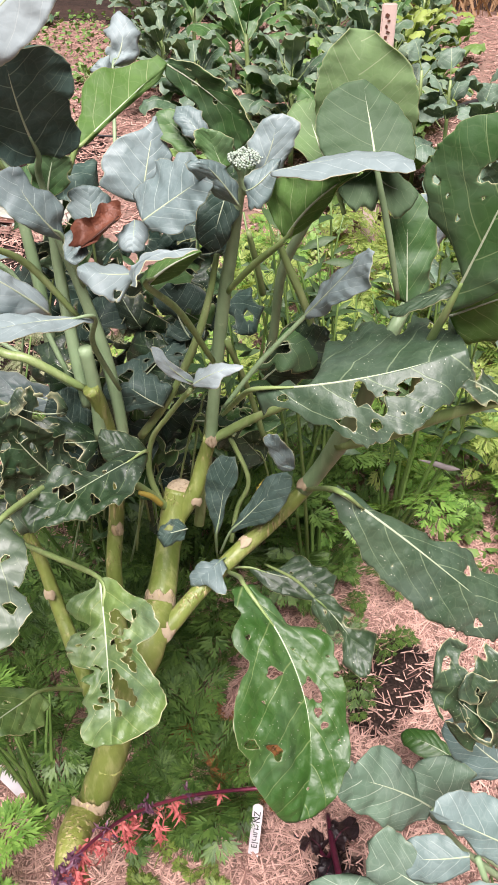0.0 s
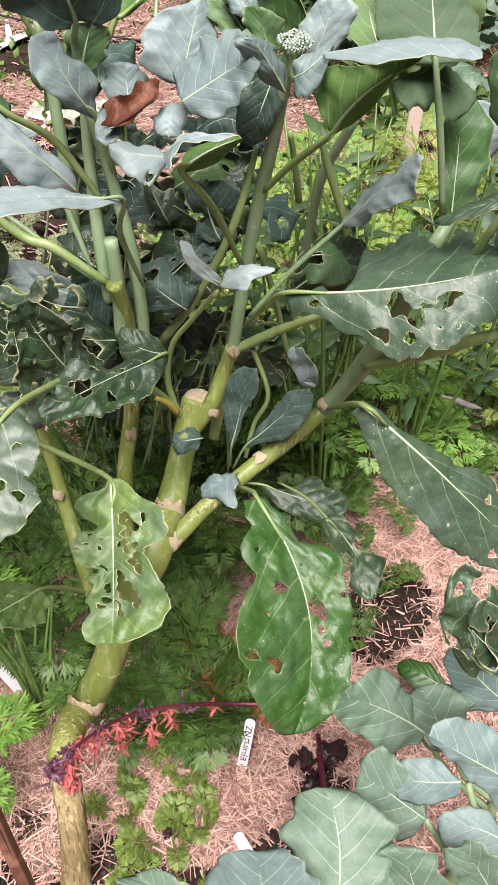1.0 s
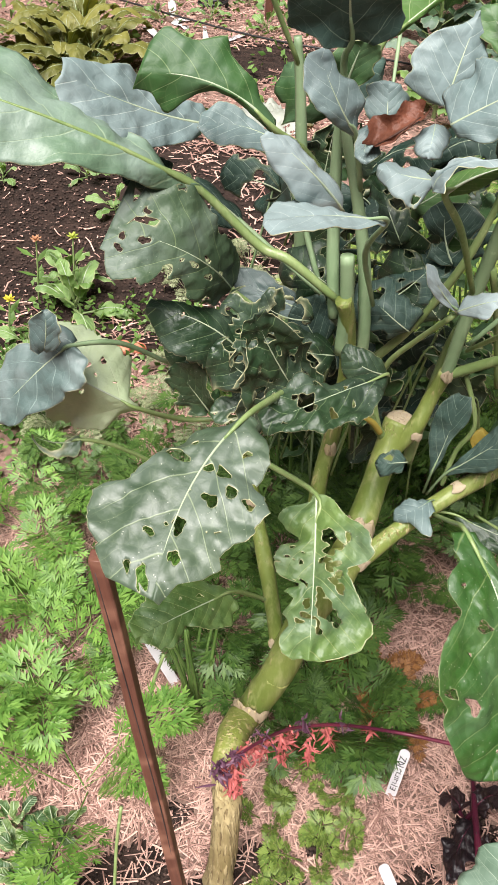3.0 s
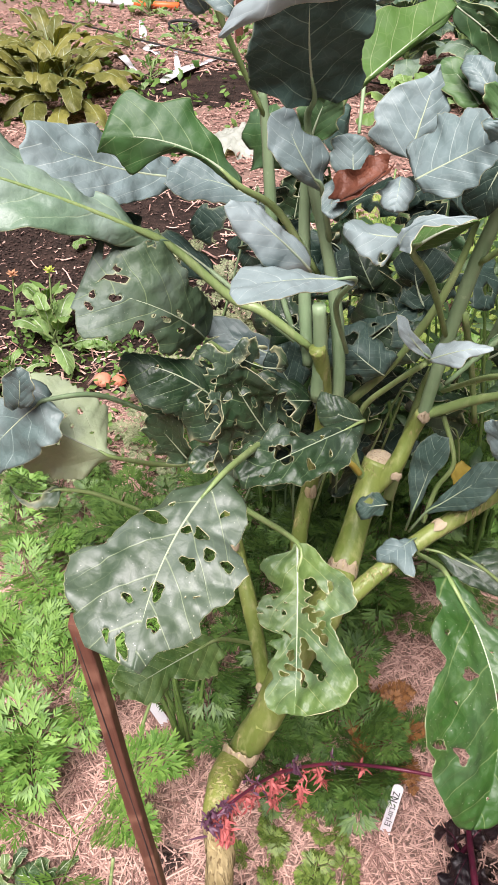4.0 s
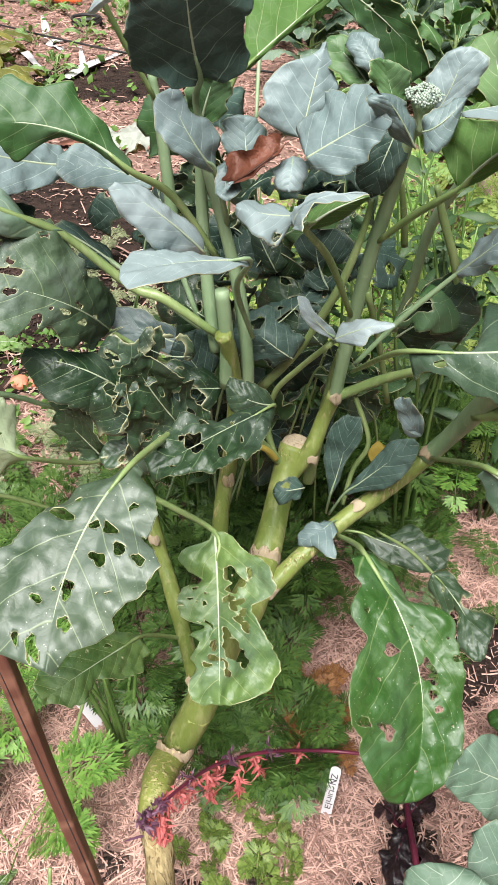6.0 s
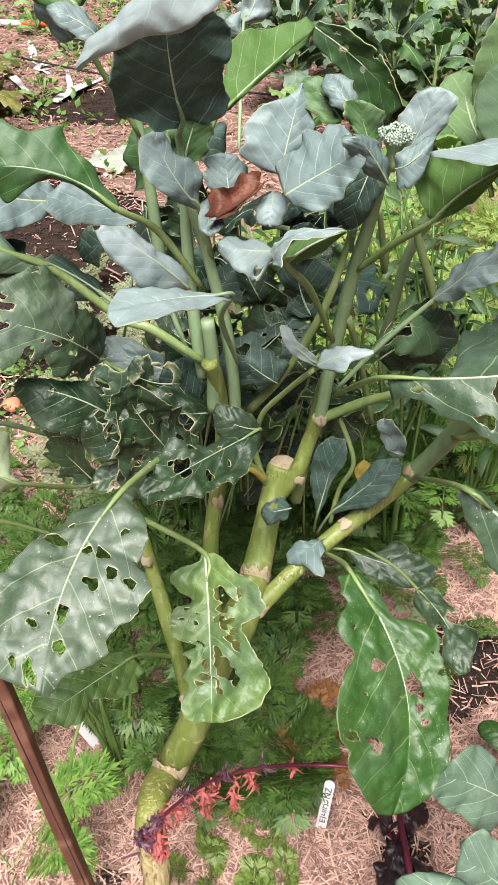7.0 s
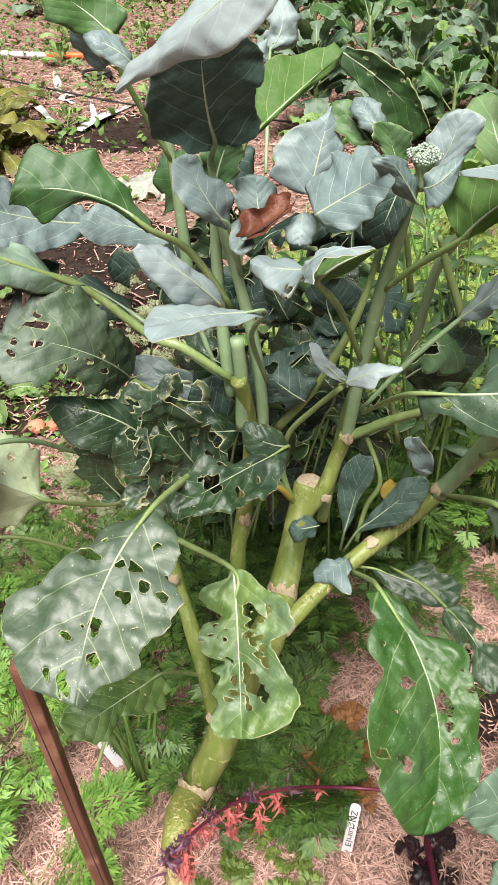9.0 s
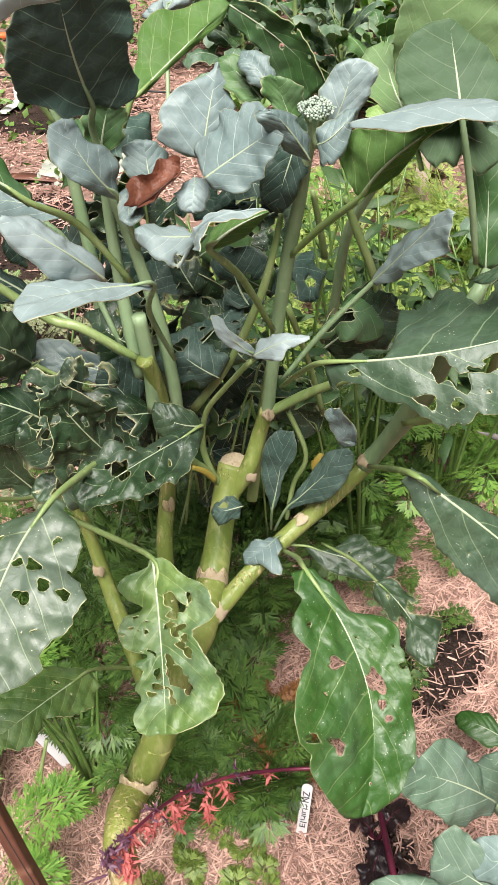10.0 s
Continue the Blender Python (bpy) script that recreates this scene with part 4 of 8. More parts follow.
leaf(broccoli, GREY, (0.126, 0.953, 1.016), (0.236, 0.925, 1.051), (0.336, 0.945, 1.074), (0.23, 1.068, 1.038), (0.248, 0.875, 1.014), stalk=[(0.067, 1.14, 0.846), (0.103, 1.03, 0.951)], seed=35, r=0.0045, wave=0.05, cell=0.0045, label="large dark glossy leaf with ragged insect holes", lw=(0.02, 0.05, 0.08, 0.15, 0.19, 0.09, 0.03, 0.09, 0.38, 0.74, 0.8, 0.87, 0.91, 0.95, 0.99, 0.98, 0.95, 0.92, 0.59, 0.65, 0.72, 0.77, 0.78, 0.79, 0.66, 0.5, 0.68), rw=(0.32, 0.27, 0.26, 0.29, 0.33, 0.41, 0.49, 0.55, 0.61, 0.74, 0.82, 0.88, 0.93, 0.96, 1, 0.99, 0.99, 0.95, 0.84, 0.77, 0.71, 0.65, 0.59, 0.49, 0.38, 0.32, 0.32), holes=((0.481, 0.285, 0.055, 0.175), (0.544, 0.511, 0.04, 0.11), (0.688, 0.304, 0.06, 0.112), (0.125, 0.565, 0.021, 0.192), (0.888, -0.732, 0.027, 0.14), (0.388, 0.732, 0.049, 0.082), (0.513, 0.748, 0.025, 0.074), (0.638, 0.684, 0.01, 0.028), (0.594, 0.354, 0.022, 0.056), (0.725, 0.772, 0.013, 0.036),), jag=0.03, crinkle=0.004)
leaf(broccoli, DARK_WAXY, (0.025, 1.035, 0.732), (0.006, 1.02, 0.738), (-0.013, 1.02, 0.731), (0.004, 1.03, 0.751), (0.007, 1.01, 0.723), seed=36, a=0.4, b=0.4, r=0.0025, chew=2)
leaf(broccoli, YELLOWLEAF, (0.147, 1.28, 0.544), (0.121, 1.27, 0.577), (0.103, 1.27, 0.605), (0.134, 1.28, 0.598), (0.114, 1.26, 0.567), seed=37, a=0.5, b=0.5, r=0.002)
leaf(broccoli, PALE, (0.05, 1.032, 0.966), (0.029, 1.005, 1.007), (0.011, 1, 1.037), (0.034, 1.01, 1.009), (0.023, 1.003, 1.001), stalk=[(0.006, 1.08, 0.887), (0.032, 1.05, 0.935)], seed=38, r=0.0035, lw=(0.12, 0.82, 1.1, 1.06, 1.02, 0.98, 0.88, 0.79, 0.69, 0.86, 1.06, 0.87, 0.15), rw=(0.06, 0.18, 0.37, 0.6, 0.82, 1.02, 1.02, 1.03, 1.03, 0.95, 0.68, 0.42, 0.15), crinkle=0.004)
leaf(broccoli, PALE, (0.049, 1.02, 0.974), (0.081, 1.002, 1.004), (0.111, 0.999, 1.014), (0.077, 1.021, 1.006), (0.087, 0.986, 0.995), seed=39, r=0.003, lw=(0.12, 0.68, 1.12, 1.09, 1.05, 1.01, 0.9, 0.78, 0.67, 0.56, 0.42, 0.29, 0.15), rw=(0.11, 0.28, 0.45, 0.65, 0.85, 0.92, 0.61, 0.32, 0.3, 0.28, 0.24, 0.17, 0.11), crinkle=0.004)
leaf(broccoli, DARK, (0.117, 1.22, 0.851), (0.16, 1.21, 0.896), (0.209, 1.2, 0.932), (0.153, 1.22, 0.938), (0.183, 1.2, 0.861), seed=40, a=0.4, b=0.4)
leaf(broccoli, DARK, (0.196, 0.97, 0.679), (0.238, 0.94, 0.65), (0.267, 0.9, 0.614), (0.258, 0.95, 0.659), (0.224, 0.93, 0.634), stalk=[(0.125, 1.08, 0.621), (0.168, 1.02, 0.658)], seed=41, a=0.45, b=0.45, r=0.003, lobe=0.25, chew=5, bite=0.15, crinkle=0.014)
leaf(broccoli, GREY, (0.397, 1.0, 0.974), (0.367, 1.0, 0.996), (0.333, 1.0, 1.008), (0.368, 1.02, 1.005), (0.366, 0.98, 0.989), seed=42, a=0.5, b=0.4, chew=4)
leaf(broccoli, GREY, (0.212, 0.885, 0.94), (0.301, 0.868, 0.875), (0.414, 0.86, 0.767), (0.325, 0.903, 0.881), (0.273, 0.845, 0.843), stalk=[(0.184, 1.13, 0.725)], seed=43, r=0.005, wave=0.04, label="long drooping grey-green leaf with small holes", lw=(0.2, 0.2, 0.22, 0.26, 0.26, 0.22, 0.17, 0.23, 0.29, 0.34, 0.38, 0.42, 0.5, 0.59, 0.51, 0.66, 0.87, 0.97, 1.01, 0.98, 0.8, 0.78, 1.02, 1.02, 0.89, 0.78, 0.78), rw=(0.23, 0.23, 0.3, 0.41, 0.49, 0.55, 0.61, 0.67, 0.75, 0.86, 0.91, 0.92, 0.93, 0.96, 1, 1.03, 1.07, 1.07, 1.06, 1.03, 0.98, 0.93, 0.86, 0.79, 0.7, 0.6, 0.51), holes=((0.731, -0.462, 0.019, 0.13), (0.894, 0.536, 0.017, 0.116), (0.462, 0.594, 0.005, 0.027), (0.181, 0.094, 0.006, 0.046), (0.675, 0.61, 0.006, 0.029),), jag=0.03, crinkle=0.004)
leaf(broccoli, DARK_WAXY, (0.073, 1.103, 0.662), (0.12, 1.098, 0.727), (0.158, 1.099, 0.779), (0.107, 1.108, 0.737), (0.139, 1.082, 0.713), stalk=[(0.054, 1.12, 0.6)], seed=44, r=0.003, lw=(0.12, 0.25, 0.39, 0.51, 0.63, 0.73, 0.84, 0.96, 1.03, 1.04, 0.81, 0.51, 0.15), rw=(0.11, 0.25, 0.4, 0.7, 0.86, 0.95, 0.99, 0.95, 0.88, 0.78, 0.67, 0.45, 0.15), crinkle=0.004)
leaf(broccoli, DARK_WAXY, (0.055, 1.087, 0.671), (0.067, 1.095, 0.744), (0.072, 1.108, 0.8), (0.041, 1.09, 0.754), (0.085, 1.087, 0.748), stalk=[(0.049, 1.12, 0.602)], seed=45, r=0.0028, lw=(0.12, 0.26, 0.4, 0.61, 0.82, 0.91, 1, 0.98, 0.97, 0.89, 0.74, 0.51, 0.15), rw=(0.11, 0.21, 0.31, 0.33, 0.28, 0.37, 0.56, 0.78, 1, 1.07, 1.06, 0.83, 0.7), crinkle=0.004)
leaf(broccoli, WAXY, (0.164, 1.12, 0.769), (0.146, 1.11, 0.807), (0.132, 1.11, 0.839), (0.13, 1.11, 0.808), (0.156, 1.11, 0.821), seed=46, a=0.5, b=0.4, r=0.002)
leaf(broccoli, WAXY, (0.164, 1.12, 0.773), (0.153, 1.11, 0.781), (0.14, 1.11, 0.791), (0.152, 1.12, 0.783), (0.151, 1.11, 0.775), seed=47, a=0.5, b=0.4, r=0.002)
leaf(broccoli, WAXY, (0.063, 1.077, 0.632), (0.045, 1.051, 0.633), (0.019, 1.044, 0.61), (0.029, 1.068, 0.639), (0.074, 1.008, 0.633), stalk=[(0.075, 1.1, 0.615)], seed=48, r=0.002, lw=(0.12, 0.34, 0.47, 0.49, 0.51, 0.53, 0.71, 0.91, 0.96, 0.89, 0.82, 0.76, 0.65, 0.4, 0.15), rw=(0.38, 0.38, 0.38, 0.39, 0.39, 0.81, 0.9, 0.99, 0.89, 0.76, 0.28, 0.23, 0.18, 0.13, 0.07), crinkle=0.002)
leaf(broccoli, DARK, (0.1, 1.1, 0.592), (0.168, 1.087, 0.584), (0.227, 1.072, 0.593), (0.175, 1.119, 0.605), (0.163, 1.065, 0.57), stalk=[(0.06, 1.1, 0.59)], seed=51, r=0.003, lw=(0.01, 0.03, 0.05, 0.16, 0.43, 0.88, 1, 0.93, 0.65, 0.67, 0.65, 0.44, 0.35), rw=(0.12, 0.4, 0.69, 0.88, 1, 1.01, 1, 1, 1.01, 1, 0.89, 0.77, 0.42), holes=((0.45, -0.216, 0.017, 0.048), (0.769, 0.165, 0.018, 0.063),), crinkle=0.004)
leaf(broccoli, OLD, (0.111, 0.916, 0.757), (0.187, 0.813, 0.68), (0.184, 0.715, 0.59), (0.109, 0.748, 0.737), (0.236, 0.82, 0.693), stalk=[(0.068, 1.08, 0.603), (0.096, 1.0, 0.679)], seed=52, r=0.0045, cell=0.0042, wave=0.035, crinkle=0.007, cup=0.06, label="large drooping glossy green leaf with brown-edged holes", lw=(0.16, 0.21, 0.31, 0.29, 0.45, 0.56, 0.62, 0.6, 0.51, 0.61, 0.75, 0.83, 0.92, 0.96, 0.99, 0.98, 0.96, 0.88, 0.8, 0.78, 0.74, 0.68, 0.61, 0.52, 0.4, 0.28, 0.14), rw=(0.23, 0.23, 0.38, 0.39, 0.42, 0.41, 0.95, 1.14, 1.18, 1.04, 1.09, 1.04, 1.01, 1, 0.99, 0.99, 1, 1.01, 1.01, 1.01, 1.01, 0.99, 0.94, 0.89, 0.8, 0.66, 0.47), holes=((0.369, -0.434, 0.021, 0.162), (0.469, 0.219, 0.052, 0.18), (0.562, 0.262, 0.023, 0.08), (0.619, 0.33, 0.016, 0.077), (0.625, -0.82, 0.026, 0.068), (0.675, -0.562, 0.031, 0.09), (0.475, -0.569, 0.007, 0.031), (0.213, -0.678, 0.011, 0.058), (0.431, 0.879, 0.012, 0.097), (0.862, 0.011, 0.007, 0.059), (0.506, -0.093, 0.005, 0.024), (0.35, 0.334, 0.004, 0.025), (0.694, 0.703, 0.005, 0.051), (0.294, 0.128, 0.005, 0.053), (0.35, 0.841, 0.005, 0.036),), jag=0.012)
leaf(broccoli, YELLOWING, (-0.065, 0.916, 0.758), (-0.043, 0.831, 0.72), (-0.02, 0.732, 0.696), (-0.089, 0.823, 0.716), (0.023, 0.818, 0.756), stalk=[(-0.232, 1.05, 0.685), (-0.15, 0.985, 0.722)], seed=53, r=0.005, ribw=0.42, cell=0.0042, wave=0.05, crinkle=0.010, cup=0.02, label="yellow-green leaf eaten to a lace between its veins", jag=0.016, lw=(0.09, 0.22, 0.65, 0.93, 1.05, 0.89, 0.79, 0.45, 0.52, 0.86, 0.9, 0.96, 1.01, 1, 0.75, 0.26, 0.76, 0.46, 0.6, 0.81, 0.64, 0.59, 0.67, 0.74, 0.73, 0.65, 0.37), rw=(0.16, 0.34, 0.42, 0.49, 0.64, 0.84, 0.95, 1.02, 1.02, 1.02, 0.96, 0.79, 0.63, 0.63, 0.68, 0.74, 0.8, 0.85, 0.89, 1, 1.04, 1.03, 0.93, 0.87, 0.72, 0.5, 0.15), holes=((0.262, 0.228, 0.039, 0.119), (0.319, 0.373, 0.048, 0.095), (0.363, 0.261, 0.024, 0.108), (0.419, 0.223, 0.024, 0.12), (0.456, 0.491, 0.033, 0.163), (0.5, 0.734, 0.023, 0.1), (0.538, 0.528, 0.02, 0.107), (0.581, 0.643, 0.029, 0.097), (0.619, 0.162, 0.035, 0.106), (0.681, 0.238, 0.044, 0.13), (0.731, 0.301, 0.043, 0.144), (0.775, 0.435, 0.027, 0.087), (0.269, 0.589, 0.035, 0.052), (0.675, -0.297, 0.025, 0.232), (0.75, -0.208, 0.019, 0.209), (0.788, -0.47, 0.015, 0.2), (0.788, 0.106, 0.021, 0.04), (0.831, 0.144, 0.024, 0.053), (0.35, -0.649, 0.014, 0.067), (0.413, -0.698, 0.01, 0.076), (0.444, -0.304, 0.02, 0.044), (0.431, -0.484, 0.007, 0.044), (0.381, -0.323, 0.007, 0.048), (0.444, -0.892, 0.007, 0.058), (0.588, -1.926, 0.01, 0.072), (0.575, -1.464, 0.007, 0.151), (0.544, -0.779, 0.007, 0.062), (0.562, -0.455, 0.026, 0.096),))
leaf(broccoli, YELLOWING, (-0.163, 0.879, 0.576), (-0.201, 0.804, 0.607), (-0.236, 0.741, 0.624), (-0.232, 0.825, 0.635), (-0.173, 0.782, 0.593), stalk=[(-0.13, 0.96, 0.465), (-0.151, 0.92, 0.524)], seed=54, r=0.004, lw=(0.09, 0.29, 0.47, 0.65, 0.79, 0.9, 1.01, 1, 0.98, 0.95, 0.93, 0.86, 0.78, 0.7, 0.62, 0.51, 0.4), rw=(0.64, 0.73, 1.03, 1.02, 1, 0.88, 0.76, 0.58, 0.37, 0.6, 0.74, 0.83, 0.75, 0.65, 0.46, 0.24, 0.11), holes=((0.275, -0.313, 0.027, 0.084), (0.444, -0.421, 0.018, 0.049), (0.231, 0.298, 0.013, 0.043),), jag=0.035, crinkle=0.004)
leaf(broccoli, SHEEN, (-0.123, 0.835, 0.933), (-0.148, 0.735, 0.913), (-0.143, 0.632, 0.876), (-0.239, 0.748, 0.929), (-0.068, 0.715, 0.913), stalk=[(-0.114, 1.0, 0.852), (-0.119, 0.92, 0.892)], seed=55, r=0.0055, wave=0.05, crinkle=0.007, cell=0.0042, label="broad grey-green leaf with pale-edged insect holes", lw=(0.07, 0.12, 0.17, 0.22, 0.31, 0.39, 0.4, 0.41, 0.45, 0.5, 0.5, 0.52, 0.57, 0.62, 0.66, 0.7, 0.82, 0.92, 0.99, 0.99, 0.98, 0.93, 0.87, 0.72, 0.7, 0.63, 0.56), rw=(0.16, 0.17, 0.4, 0.52, 0.6, 0.67, 0.69, 0.68, 0.62, 0.82, 0.91, 0.96, 0.94, 0.89, 0.93, 0.9, 0.76, 0.71, 0.63, 0.69, 0.58, 0.51, 0.39, 0.24, 0.17, 0.11, 0.06), holes=((0.269, -0.54, 0.015, 0.105), (0.356, -0.644, 0.032, 0.248), (0.356, 0.094, 0.022, 0.073), (0.344, 0.321, 0.036, 0.095), (0.2, 0.536, 0.022, 0.071), (0.419, 0.482, 0.023, 0.092), (0.494, 0.311, 0.028, 0.12), (0.425, 0.73, 0.027, 0.07), (0.663, 0.087, 0.036, 0.112), (0.681, -0.072, 0.011, 0.023), (0.744, -0.223, 0.019, 0.055), (0.919, -0.467, 0.022, 0.056), (0.931, -0.218, 0.04, 0.098), (0.8, 0.267, 0.03, 0.141), (0.612, 0.678, 0.011, 0.028), (0.631, 0.556, 0.005, 0.018), (0.319, 0.985, 0.019, 0.069), (0.975, -0.281, 0.01, 0.036), (0.488, 0.011, 0.006, 0.022),), jag=0.014)
leaf(broccoli, DARK, (-0.014, 1.021, 0.873), (-0.066, 0.938, 0.89), (-0.126, 0.885, 0.875), (-0.092, 0.972, 0.903), (-0.038, 0.895, 0.888), stalk=[(-0.065, 1.08, 0.757)], seed=56, r=0.004, crinkle=0.014, cell=0.0045, lw=(0.04, 0.1, 0.15, 0.25, 0.34, 0.43, 0.51, 0.59, 0.64, 0.76, 0.98, 0.91, 0.92, 0.92, 0.84, 0.62, 0.42), rw=(0.12, 0.33, 0.55, 0.73, 0.91, 0.97, 1, 0.8, 0.79, 0.82, 0.84, 0.73, 0.65, 0.6, 0.51, 0.27, 0.11), holes=((0.65, -0.042, 0.063, 0.33), (0.844, 0.324, 0.018, 0.12), (0.856, -0.637, 0.036, 0.188), (0.5, 0.559, 0.027, 0.217), (0.525, -0.694, 0.03, 0.129), (0.325, 0.379, 0.016, 0.066), (0.706, -0.461, 0.022, 0.088), (0.356, -0.143, 0.016, 0.102),), jag=0.03)
leaf(broccoli, DARK, (-0.11, 0.998, 0.827), (-0.135, 0.965, 0.907), (-0.157, 0.953, 0.972), (-0.171, 0.939, 0.885), (-0.1, 0.989, 0.929), seed=57, r=0.004, crinkle=0.016, cell=0.0045, lw=(0.5, 0.57, 0.64, 0.71, 0.78, 0.86, 1.03, 1.19, 1.15, 1.11, 1.07, 1.03, 0.99, 0.9, 0.81, 0.73, 0.64, 0.56, 0.48, 0.41, 0.37, 0.52, 0.43, 0.34, 0.25), rw=(0.37, 0.37, 0.48, 0.66, 0.78, 0.76, 0.73, 0.7, 0.67, 0.79, 0.92, 0.96, 0.81, 0.73, 0.74, 0.75, 0.77, 0.73, 0.68, 0.62, 0.56, 0.46, 0.36, 0.3, 0.3), holes=((0.306, -0.64, 0.072, 0.134), (0.7, 0.163, 0.048, 0.165), (0.425, 0.527, 0.065, 0.151), (0.544, 0.22, 0.036, 0.102), (0.138, -0.327, 0.034, 0.115), (0.738, -0.551, 0.05, 0.22), (0.231, 0.554, 0.036, 0.129), (0.356, -0.302, 0.023, 0.046), (0.531, -0.477, 0.027, 0.06),), jag=0.03)
leaf(broccoli, DULL, (-0.225, 1.069, 0.921), (-0.245, 0.988, 1.009), (-0.323, 0.958, 1.042), (-0.233, 1.042, 1.056), (-0.255, 0.945, 0.972), stalk=[(-0.157, 1.08, 0.87)], seed=58, cell=0.0045, r=0.004, crinkle=0.006, wave=0.02, cup=0.03, label="dull grey-green leaf riddled with insect holes", jag=0.035, lw=(0.47, 0.52, 0.57, 0.6, 0.6, 0.6, 0.6, 0.58, 0.56, 0.6, 0.67, 0.72, 0.76, 0.81, 0.85, 0.93, 0.99, 1.02, 1.04, 1.06, 1.05, 1.03, 1.02, 1, 0.39, 0.73, 0.97), rw=(0.27, 0.5, 0.54, 0.58, 0.62, 0.66, 0.7, 0.73, 0.77, 0.81, 0.68, 0.55, 0.5, 0.56, 0.61, 0.45, 0.6, 0.78, 0.91, 0.85, 0.87, 0.92, 0.98, 0.94, 0.76, 0.45, 0.44), holes=((0.819, -0.224, 0.065, 0.067), (0.856, -0.394, 0.011, 0.048), (0.831, -0.361, 0.018, 0.041), (0.85, -0.551, 0.015, 0.018), (0.712, -0.783, 0.029, 0.043), (0.819, -0.778, 0.012, 0.017), (0.913, 0.124, 0.021, 0.078), (0.788, 0.078, 0.031, 0.094), (0.906, 0.382, 0.026, 0.076), (0.344, -0.116, 0.027, 0.076), (0.531, 0.282, 0.015, 0.055), (0.438, 0.264, 0.035, 0.103), (0.281, 0.255, 0.033, 0.083), (0, 0.852, 0.052, 0.294), (0.213, 0.855, 0.041, 0.088), (0.725, 1.012, 0.019, 0.061), (0.581, 0.903, 0.036, 0.225), (0.188, -0.033, 0.027, 0.059), (0.388, 0.935, 0.013, 0.048),))
leaf(broccoli, DARK, (-0.201, 1.031, 0.858), (-0.239, 0.996, 0.916), (-0.307, 0.994, 0.924), (-0.239, 1.025, 0.925), (-0.251, 0.967, 0.878), stalk=[(-0.145, 1.06, 0.815)], seed=59, r=0.004, wave=0.03, lw=(0.63, 0.97, 1.33, 1.2, 1.08, 0.92, 0.77, 0.65, 0.6, 0.56, 0.53, 0.51, 0.51), rw=(0.75, 0.87, 0.97, 0.93, 0.89, 0.93, 0.97, 0.97, 0.91, 0.79, 0.58, 0.31, 0.1), holes=((0.162, 0.958, 0.034, 0.058), (0.663, -0.082, 0.015, 0.121),), jag=0.03, crinkle=0.004)
leaf(broccoli, DARK_WAXY, (-0.222, 1.1, 0.996), (-0.283, 1.08, 1.047), (-0.343, 1.05, 1.073), (-0.286, 1.1, 1.056), (-0.293, 1.05, 1.026), stalk=[(-0.114, 1.08, 0.929)], seed=60, a=0.4, b=0.35, r=0.0045, chew=5, bite=0.1)
leaf(broccoli, MID_GREY, (-0.247, 1.03, 1.066), (-0.362, 0.95, 1.154), (-0.499, 0.9, 1.203), (-0.472, 1.0, 1.215), (-0.411, 0.88, 1.153), stalk=[(-0.089, 1.06, 0.937), (-0.147, 1.05, 0.985), (-0.183, 1.05, 0.997)], seed=61, a=1.1, b=0.35, r=0.0068, rib=STALK, ribw=0.5, lobe=0.05, label="very large leaf on a thick pale green stalk")
leaf(broccoli, WAXY, (-0.276, 1.137, 1.093), (-0.322, 1.064, 1.131), (-0.373, 0.99, 1.186), (-0.322, 1.104, 1.159), (-0.312, 1.01, 1.112), stalk=[(-0.119, 1.1, 0.923), (-0.185, 1.14, 1.053)], seed=62, r=0.005, lw=(0.37, 0.6, 0.56, 0.54, 0.59, 0.65, 0.73, 0.86, 0.93, 0.8, 0.68, 0.56, 0.49), rw=(0.2, 0.48, 0.61, 0.72, 0.83, 0.95, 1, 0.98, 0.94, 0.9, 0.74, 0.52, 0.15), crinkle=0.004)
leaf(broccoli, WAXY, (-0.169, 1.113, 1.088), (-0.221, 1.104, 1.109), (-0.264, 1.078, 1.116), (-0.219, 1.118, 1.127), (-0.217, 1.075, 1.099), seed=63, r=0.003, lw=(0.1, 0.21, 0.32, 0.31, 0.37, 0.57, 0.73, 0.88, 1.02, 1.09, 1.15, 0.84, 0.68), rw=(0.12, 0.35, 0.58, 0.75, 0.86, 0.97, 1, 1.02, 1.03, 0.92, 0.77, 0.46, 0.15), crinkle=0.004)
leaf(broccoli, MID, (-0.158, 1.019, 1.145), (-0.212, 0.998, 1.189), (-0.28, 0.972, 1.2), (-0.203, 1.029, 1.224), (-0.227, 0.984, 1.15), stalk=[(-0.091, 1.09, 1.018), (-0.13, 1.06, 1.103)], seed=64, r=0.005, wave=0.04, label="matt mid-green leaf held out on a long stalk", lw=(0.2, 0.2, 0.21, 0.22, 0.23, 0.33, 0.45, 0.51, 0.52, 0.54, 0.58, 0.62, 0.68, 0.85, 0.97, 0.96, 0.9, 0.83, 0.78, 0.77, 0.75, 0.78, 0.89, 0.96, 1, 0.96, 0.66), rw=(0.1, 0.1, 0.11, 0.12, 0.13, 0.13, 0.11, 0.1, 0.09, 0.08, 0.09, 0.1, 0.1, 0.13, 0.21, 0.28, 0.41, 0.56, 0.8, 0.87, 0.8, 0.67, 0.5, 0.41, 0.38, 0.34, 0.33), crinkle=0.004)
leaf(broccoli, BLUE, (-0.428, 0.945, 0.865), (-0.415, 0.94, 0.902), (-0.415, 0.945, 0.927), (-0.441, 0.94, 0.893), (-0.396, 0.945, 0.897), seed=65, a=0.4, b=0.45, r=0.003)
